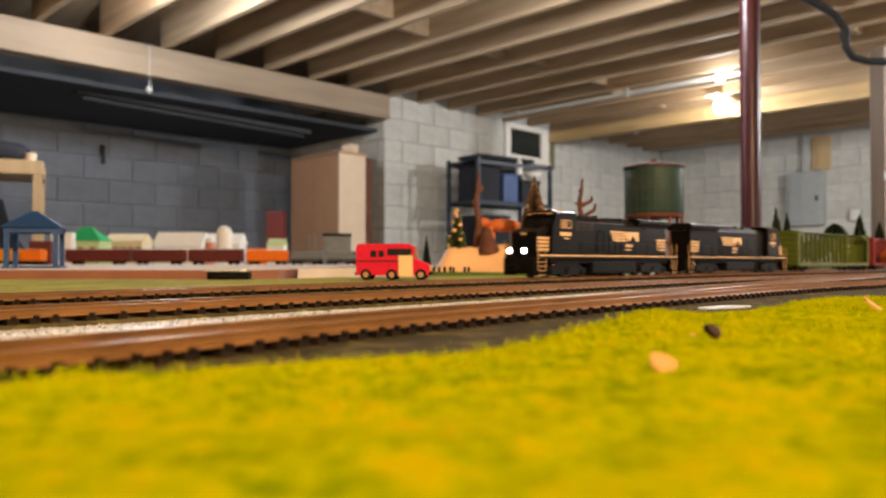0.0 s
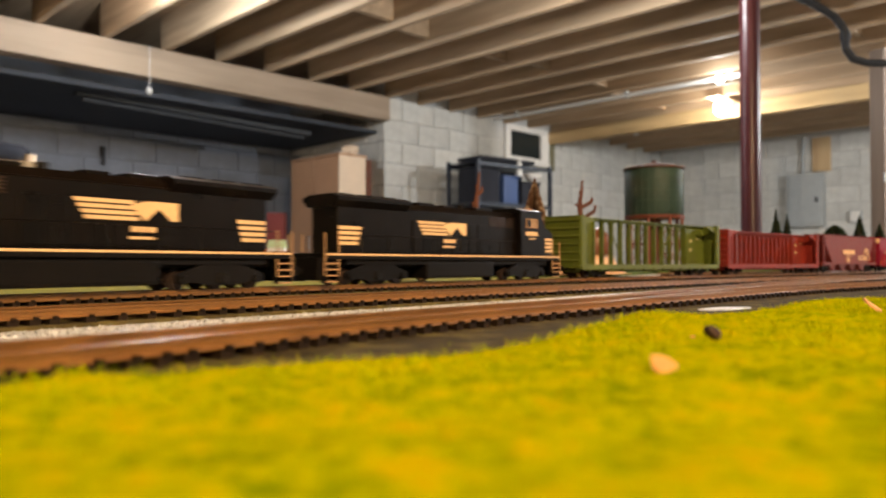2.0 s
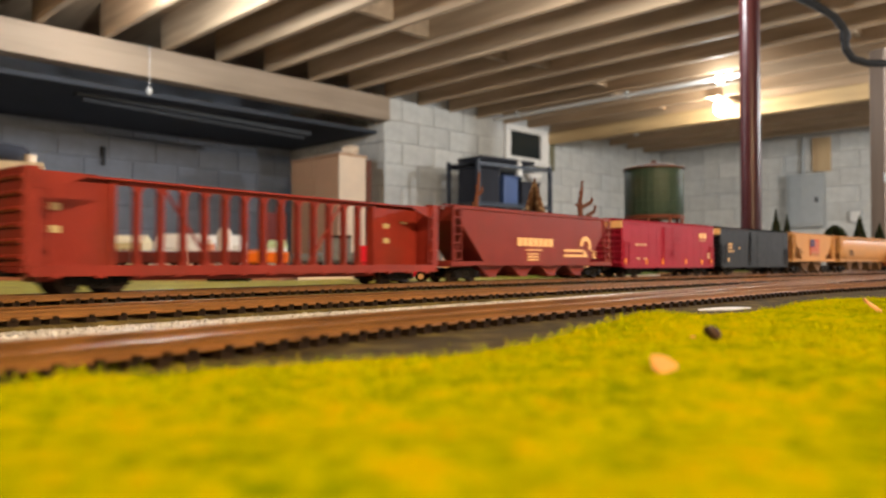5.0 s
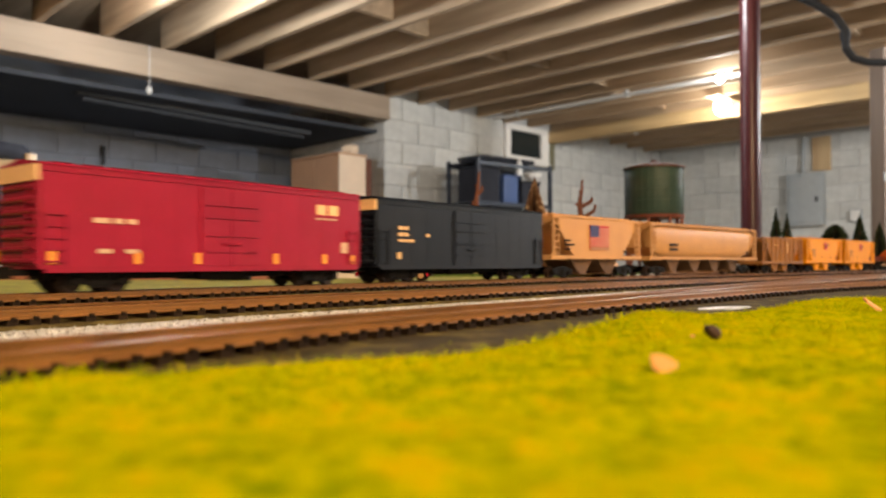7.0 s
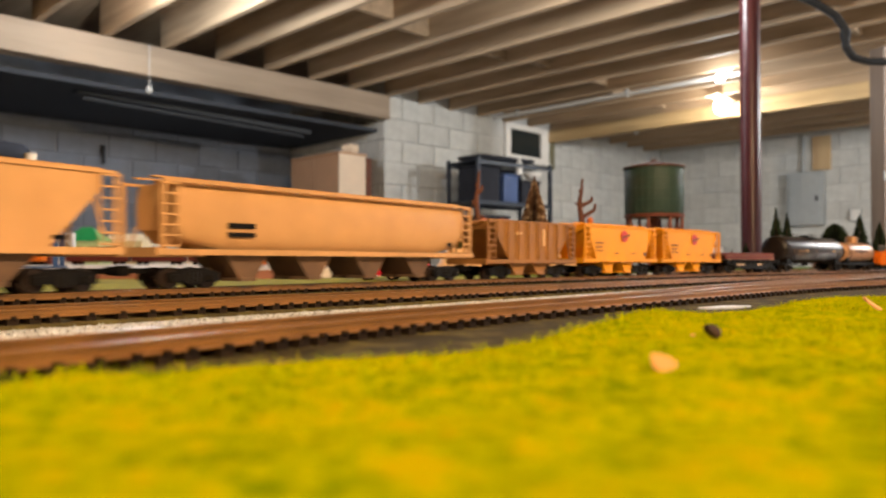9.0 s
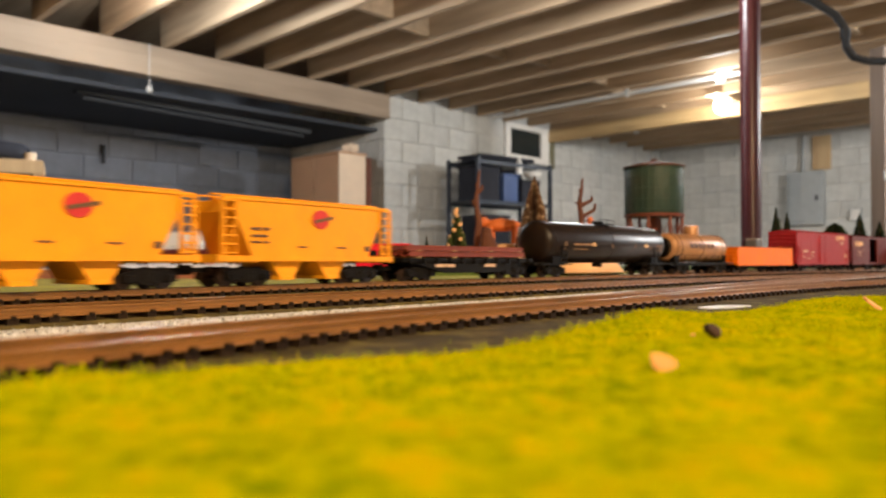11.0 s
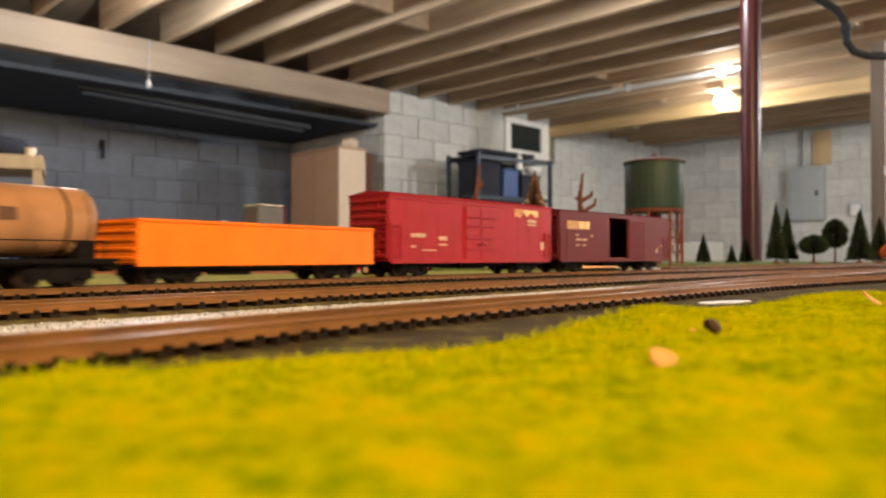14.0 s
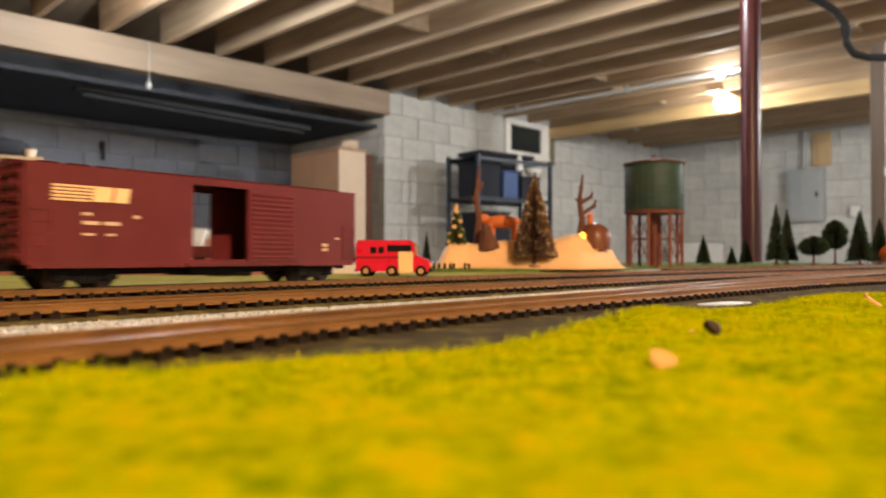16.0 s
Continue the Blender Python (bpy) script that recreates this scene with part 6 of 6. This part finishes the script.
# ---- basement furniture and fittings ----
CARD = paint("tan_laminate", (0.46, 0.27, 0.16), 0.55, 0, 0.08, 10, 0.05, 80)
CARD_PALE = paint("pale_laminate", (0.66, 0.52, 0.38), 0.55, 0, 0.08, 10, 0.05, 80)
STEEL_BLUE = paint("blue_grey_shelf_steel", (0.045, 0.055, 0.075), 0.45, 0.2, 0.2, 20)
WHITE = paint("white_paint", (0.72, 0.70, 0.66), 0.5, 0, 0.08, 12)
PVC = paint("white_pvc", (0.50, 0.49, 0.46), 0.35, 0, 0.05, 12)
BLACK_PVC = paint("black_abs_pipe", (0.012, 0.012, 0.013), 0.6, 0, 0.15, 20)
GREY_STEEL = paint("grey_enamel_steel", (0.36, 0.38, 0.38), 0.4, 0.1, 0.1, 12)
NAVY_FABRIC = paint("dark_cloth", (0.02, 0.022, 0.03), 0.9, 0, 0.3, 20)
BULB = glow("bulb_glow", (1.0, 0.96, 0.90), 30.0)


def wardrobe():
    c = thing("wardrobe", "tall tan laminate wardrobe against the block wall", "wardrobe", pose(-.858, 6.0, FLOOR_Z, 0, 0, 45))
    h = .930 - FLOOR_Z
    part("carcass", made(lambda b: box(b, 0.012, .276, 0, .685, 0, h - .02, .002)), CARD, c)
    part("front", made(lambda b: (box(b, 0, .012, .004, .338, .06, h - .025, .002), box(b, 0, .012, .346, .681, .06, h - .025, .002))), CARD, c, "tan doors")
    part("side_panel", made(lambda b: box(b, 0.0, .276, -.014, -.001, 0, h - .02, .002)), CARD_PALE, c, "paler side panel")
    part("top", made(lambda b: box(b, -.005, .29, -.018, .69, h - .019, h, .002)), CARD, c)
    part("trim", made(lambda b: box(b, .278, .345, -.010, .60, 0, h - .03, .002)), BARK, c, "brown edge board")
    for y in (.30, .39):
        part("handle", made(lambda b: rod(b, (-.012, y, 1.0), (-.012, y, 1.12), .005, 8)), GREY_STEEL, c)


wardrobe()


def bundle(name, at, label, category, material, shape, smooth=True):
    bm = bmesh.new()
    shape(bm)
    ob = solid(name, bm, material, label, category, smooth=smooth)
    ob.matrix_basis = at
    return ob


bundle("paper_bag", pose(-.775, 6.15, .926, 0, 0, 30), "crumpled pale bag on the wardrobe", "bag", CARD_PALE,
       lambda b: ([setattr(v, "co", v.co + Vector((noise.noise(v.co * 30), noise.noise(v.co * 33 + Vector((5, 0, 0))), noise.noise(v.co * 35))) * .02) for v in ball(b, (0, 0, .045), .07, 3, (1.1, .7, .6))]))


def wire_shelf():
    s = thing("metal_shelf", "blue-grey steel shelving unit with clutter on it", "shelf", pose(.665, 6.60, FLOOR_Z, 0, 0, 40))
    w, d, h = .95, .42, .93 - FLOOR_Z
    for x in (-w / 2, w / 2 - .03):
        for y in (0, d - .03):
            part("post", made(lambda b: (box(b, x, x + .03, y, y + .004, 0, h), box(b, x, x + .004, y, y + .03, 0, h))), STEEL_BLUE, s)
    for z in (.10, .55, 1.0, 1.42, h - .03):
        part("shelf_board", made(lambda b: (box(b, -w / 2, w / 2, 0, d, z, z + .006), box(b, -w / 2, w / 2, -.002, .002, z - .028, z + .006), box(b, -w / 2, w / 2, d - .002, d + .002, z - .028, z + .006))), STEEL_BLUE, s)
    m = s.matrix_basis
    for i, (x, z, sx, sz, mat, lab, cat) in enumerate((
            (-.28, 1.426, .12, .30, NAVY_FABRIC, "dark storage tub on the steel shelf", "box"), (-.02, 1.426, .09, .24, paint("blue_tub", (.05, .09, .22), .4), "blue plastic tub on the steel shelf", "box"),
            (.24, 1.426, .12, .20, NAVY_FABRIC, "dark toolbox on the steel shelf", "box"), (-.20, 1.006, .16, .28, NAVY_FABRIC, "black bin on the steel shelf", "box"), (.20, 1.006, .13, .22, GREY_STEEL, "grey carton on the steel shelf", "box"))):
        t = thing("storage_tub", lab, cat, m @ pose(x, .20, z))
        part("body", made(lambda b: box(b, -sx, sx, -.15, .15, 0, sz, .012)), mat, t)
        part("lid", made(lambda b: box(b, -sx - .008, sx + .008, -.158, .158, sz, sz + .018, .005)), mat, t)
    bundle("white_bowl", m @ pose(.27, .06, 1.645), "white bowl on the toolbox", "bowl", WHITE, lambda b: lathe(b, ((.03, 0), (.075, .035), (.085, .07), (.08, .07), (.06, .03), (.01, .012)), 24))
    bundle("white_bottle", m @ pose(.06, .03, 1.685), "white and blue bottle on the tub", "bottle", WHITE, lambda b: lathe(b, ((.03, 0), (.032, .1), (.014, .125), (.014, .15)), 20))
    bundle("folded_tarp", m @ pose(-.10, .2, h + .003), "dark folded tarp on top of the shelf", "tarp", NAVY_FABRIC, lambda b: box(b, -.3, .38, -.16, .16, 0, .035, .012), False)


wire_shelf()


def basement_window():
    # sits in an opening of the block courses
    w = thing("window_1", "small white-framed basement window with a dark pane", "window", ROOM @ pose(5.87, B1 + .010, 1.09), kind="structure")
    W_, H_ = .74, .40
    bm = bmesh.new()
    for q in ((0, W_, 0, .07), (0, W_, H_ - .06, H_), (0, .08, .07, H_ - .06), (W_ - .14, W_, .07, H_ - .06)):
        box(bm, q[0], q[1], -.035, 0, q[2], q[3], .004)
    part("window_frame", bm, WHITE, w, "white painted frame")
    part("pane", made(lambda b: box(b, .08, W_ - .14, -.012, -.004, .07, H_ - .06)), paint("dark_window_glass", (0.02, 0.025, 0.025), 0.12), w, "dark glass pane")
    part("window_sill", made(lambda b: box(b, -.02, W_ + .02, -.055, -.036, -.01, .02, .004)), WHITE, w)
    part("side_board", made(lambda b: box(b, W_ + .01, W_ + .11, -.03, 0, -.03, H_, .003)), paint("olive_board", (.16, .15, .09), .7), w, "dull olive side board")


basement_window()


def bench():
    b0 = thing("wooden_bench", "plain pine workbench shelf with objects on it", "bench", pose(-2.185, 4.0, FLOOR_Z, 0, 0, 27))
    h = .565 - FLOOR_Z
    part("top", made(lambda b: box(b, -1.4, .005, -.05, .45, h - .075, h, .004)), PINE, b0)
    for x in (-1.35, -.045):
        for y in (-.045, .40):
            part("leg", made(lambda b: box(b, x, x + .045, y, y + .045, 0, h - .075, .003)), PINE, b0)
    m = b0.matrix_basis
    bundle("dark_bag", m @ pose(-.17, .1, h), "black cloth bag on the bench", "bag", NAVY_FABRIC, lambda b: [setattr(v, "co", v.co * (1 + .2 * noise.noise(v.co * 12))) for v in ball(b, (0, 0, .05), .10, 3, (1.2, .9, .6))])
    bundle("white_jug", m @ pose(-.34, .15, h), "white round jug behind the bag", "jug", WHITE, lambda b: lathe(b, ((.05, 0), (.075, .05), (.07, .12), (.03, .15), (.03, .17)), 24))
    bundle("pale_cup", m @ pose(-.06, .06, h), "small pale cup on the bench", "cup", CARD_PALE, lambda b: lathe(b, ((.025, 0), (.032, .05), (.029, .05), (.022, .006)), 20))
    bundle("dark_chair_back", pose(-2.62, 4.1, FLOOR_Z), "dark rounded cover hanging below the bench", "cover", NAVY_FABRIC, lambda b: [setattr(v, "co", v.co * (1 + .12 * noise.noise(v.co * 5))) for v in ball(b, (0, 0, .70), .30, 3, (1.0, .6, 2.0))])


bench()


POST_GREY = wood("greyed_post_wood", (0.12, 0.088, 0.066), (0.20, 0.15, 0.115), 2)


def fittings():
    tube = thing("tube_light", "unlit long tube light under the dark ceiling", "ceiling light", ROOM @ pose(2.75, 5.30, 1.110, 0, 1.5, 0))
    part("housing", made(lambda b: box(b, -1.0, .9, -.045, .045, .03, .068, .006)), paint("dull_dark_steel", (.035, .038, .042), .7), tube)
    part("tube", made(lambda b: rod(b, (-.95, 0, .012), (.85, 0, .012), .016, 12)), paint("unlit_tube", (.030, .032, .036), .6), tube)
    cord = thing("pull_cord", "white pull cord with a knob hanging from the beam", "pull cord", pose(far_x(262, 4.9), 4.9, 1.24))
    part("cord", made(lambda b: rod(b, (0, 0, -.05), (0, 0, .24), .003, 6)), PVC, cord)
    part("knob", made(lambda b: ball(b, (0, 0, -.065), .020, 2, (1, 1, 1.5))), PVC, cord, smooth=True)
    p = room(2.35, B2 - .012)
    hook = thing("wall_hook", "black hook and strap on the recess wall", "hook", pose(p.x, p.y, .95, 0, 0, 45))
    part("plate", made(lambda b: box(b, -.02, .02, -.012, 0, -.02, .06, .003)), BLACK_PVC, hook)
    part("strap", made(lambda b: box(b, -.014, .014, -.03, -.012, -.10, .05, .004)), BLACK_PVC, hook)

    def bulb(at, r, label, g=BULB, top=CEIL_Z + 0.236):
        b_ = thing("light_bulb", label, "light bulb", pose(*at), "ceiling bulbs")
        part("glass", made(lambda b: ball(b, (0, 0, 0), r, 3)), g, b_, "glowing glass", smooth=True)
        part("socket", made(lambda b: rod(b, (0, 0, r * .9), (0, 0, top - at[2]), r * .32, 14)), GREY_STEEL, b_)

    bulb((2.487, 6.52, 1.405), .070, "bright bare bulb on a board under the joists", BULB, CEIL_Z - 0.012)
    bulb((2.12, 5.60, 1.43), .030, "small bright bare bulb on a joist", BULB, CEIL_Z - 0.004)
    p = room(7.09, 4.13)
    bulb((p.x, p.y, 1.43), .030, "small dim glass bulb on a joist", PVC, CEIL_Z - 0.004)
    mount = thing("mounting_board", "short board between joists that carries a bulb", "board", ROOM @ pose(6.36, 2.85, CEIL_Z - .006))
    part("plank", made(lambda b: box(b, -.22, .22, -.06, .06, -.012, .004, .002)), JOIST, mount)
    # bulb shape made up to go with the near fill
    bulb((0.85, 3.35, 1.50), .055, "unseen bright bulb between the joists")
    bulb((-1.45, 3.75, 1.48), .055, "unseen bright bulb between the joists")
    # made-up bulb for the corner fill
    bulb((4.6, 3.5, 1.40), .055, "added bright bulb on the ceiling, out of view")
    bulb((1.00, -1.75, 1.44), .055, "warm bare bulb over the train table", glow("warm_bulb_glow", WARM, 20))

    pipe = thing("white_pipe", "white plastic pipe slung under the joists", "pipe", ROOM @ pose(5.52, 3.6, CEIL_Z - .035))
    part("tube", made(lambda b: rod(b, (0, -1.4, 0), (0, 1.2, 0), .020, 16)), PVC, pipe, smooth=True)
    for y in (-1.2, -.3, .9):
        part("strap", made(lambda b: box(b, -.024, .024, y - .01, y + .01, -.024, .036)), GREY_STEEL, pipe)
    pts = [(1410, -12), (1446, 4), (1482, 26), (1499, 50), (1501, 84), (1514, 102), (1540, 109), (1610, 110)]
    W3 = [Vector((far_x(x, 4.0), 4.0, .0179 + (466 - y) / 1300 * 4.0)) for x, y in pts]
    dp = thing("drain_pipe", "black plastic drain pipe bending under the ceiling", "pipe", pose(0, 0, 0))
    bm = bmesh.new()
    for p, q in zip(W3, W3[1:]):
        rod(bm, p, q, .021, 14)
        ball(bm, q, .0212, 2)
    part("pipe_run", bm, BLACK_PVC, dp, smooth=True)
    part("collar", made(lambda b: rod(b, W3[3].lerp(W3[4], .1), W3[3].lerp(W3[4], .5), .027, 14)), BLACK_PVC, dp)

    post = thing("wooden_post", "pale wooden post with a metal clamp", "post", pose(far_x(1565, 5.0), 5.0, FLOOR_Z, 0, 0, 20))
    part("timber", made(lambda b: box(b, -.055, .055, -.055, .055, 0, CEIL_Z - FLOOR_Z - .01, .004)), POST_GREY, post)
    part("clamp", made(lambda b: (box(b, -.07, .07, -.07, -.055, 1.44, 1.50, .004), rod(b, (-.02, -.09, 1.49), (-.02, -.07, 1.49), .028, 16))), GREY_STEEL, post, "grey metal clamp")
    # end wall fittings
    e = ROOM @ pose(A1 - .004, 3.05, 0, 0, 0, -90)
    panel = thing("electric_panel", "grey steel electric panel on the end wall", "electric panel", e @ pose(-.02, 0, .45))
    part("box", made(lambda b: box(b, -.20, .20, -.11, 0, 0, .62, .008)), GREY_STEEL, panel)
    part("door", made(lambda b: box(b, -.17, .17, -.122, -.111, .04, .58, .006)), GREY_STEEL, panel)
    part("latch", made(lambda b: box(b, .12, .15, -.13, -.122, .28, .34, .003)), BLACK_PVC, panel)
    con = thing("conduit", "grey conduit rising from the electric panel", "conduit", e @ pose(-.05, -.04, 1.07))
    part("tube", made(lambda b: rod(b, (0, 0, 0), (0, 0, .43), .022, 12)), GREY_STEEL, con, smooth=True)
    wb = thing("wood_board", "yellowish board fixed on the end wall", "board", e @ pose(.14, 0, 1.09))
    part("plank", made(lambda b: box(b, -.10, .10, -.03, 0, 0, .40, .004)), PINE, wb)
    ou = thing("outlet", "pale grey outlet box on the end wall", "outlet", e @ pose(.50, 0, .48))
    part("box", made(lambda b: box(b, -.06, .06, -.05, 0, 0, .14, .006)), GREY_STEEL, ou)
    part("cover", made(lambda b: box(b, -.05, .05, -.056, -.051, .01, .13, .003)), WHITE, ou)
    lo = thing("white_cabinet", "low white cabinet by the end wall", "cabinet", e @ pose(-1.25, -.30, FLOOR_Z))
    part("body", made(lambda b: box(b, -.25, .25, -.22, .22, 0, 1.08, .006)), WHITE, lo)
    part("top", made(lambda b: box(b, -.26, .26, -.23, .23, 1.08, 1.10, .004)), GREY_STEEL, lo)
    part("door", made(lambda b: box(b, -.23, .23, -.232, -.221, .08, 1.05, .004)), WHITE, lo)
    mb = thing("maroon_box", "dark red upright box near the wardrobe", "box", pose(far_x(489, 5.4), 5.4, FLOOR_Z))
    part("body", made(lambda b: box(b, -.065, .065, -.05, .05, 0, .38 - FLOOR_Z, .004)), DULL_MAROON, mb)
    part("lid", made(lambda b: box(b, -.067, .067, -.052, .052, .38 - FLOOR_Z, .39 - FLOOR_Z, .003)), DULL_MAROON, mb)


fittings()
all_blocks()
# ---- motion ----
TIMES = (0, 0.5, 1, 1.5, 2, 2.5, 3, 3.5, 4.2, 6.3, 6.5, 7, 7.5, 8, 8.5, 9.2, 11.3, 11.5, 12, 12.5, 13, 13.5, 14, 14.5, 15, 15.5, 16)
RUN = (-0.011, 0.1053, 0.2211, 0.338, 0.4543, 0.5688, 0.6850, 0.7990, 0.9655, 1.4830, 1.5328, 1.6551, 1.7800, 1.8985, 2.0228, 2.1929,
       2.6962, 2.7433, 2.8606, 2.9800, 3.0965, 3.2065, 3.3100, 3.4032, 3.5018, 3.6030, 3.7101)


def run_at(t):
    return float(np.interp(t, TIMES, RUN))


def motions():
    for car, start, length in TRAIN:
        rows = []
        t = 0.0
        while t < 16.001:
            u = start + length / 2 - run_at(t)
            p, q = at_u(u - length * 0.32), at_u(u + length * 0.32)
            d = q - p
            c = (p + q) / 2
            rows.append((t, pose(c.x, c.y, RAIL_TOP, 0, 0, math.degrees(math.atan2(d.y, d.x)))))
            t += 0.25
        walk(car, rows)


motions()
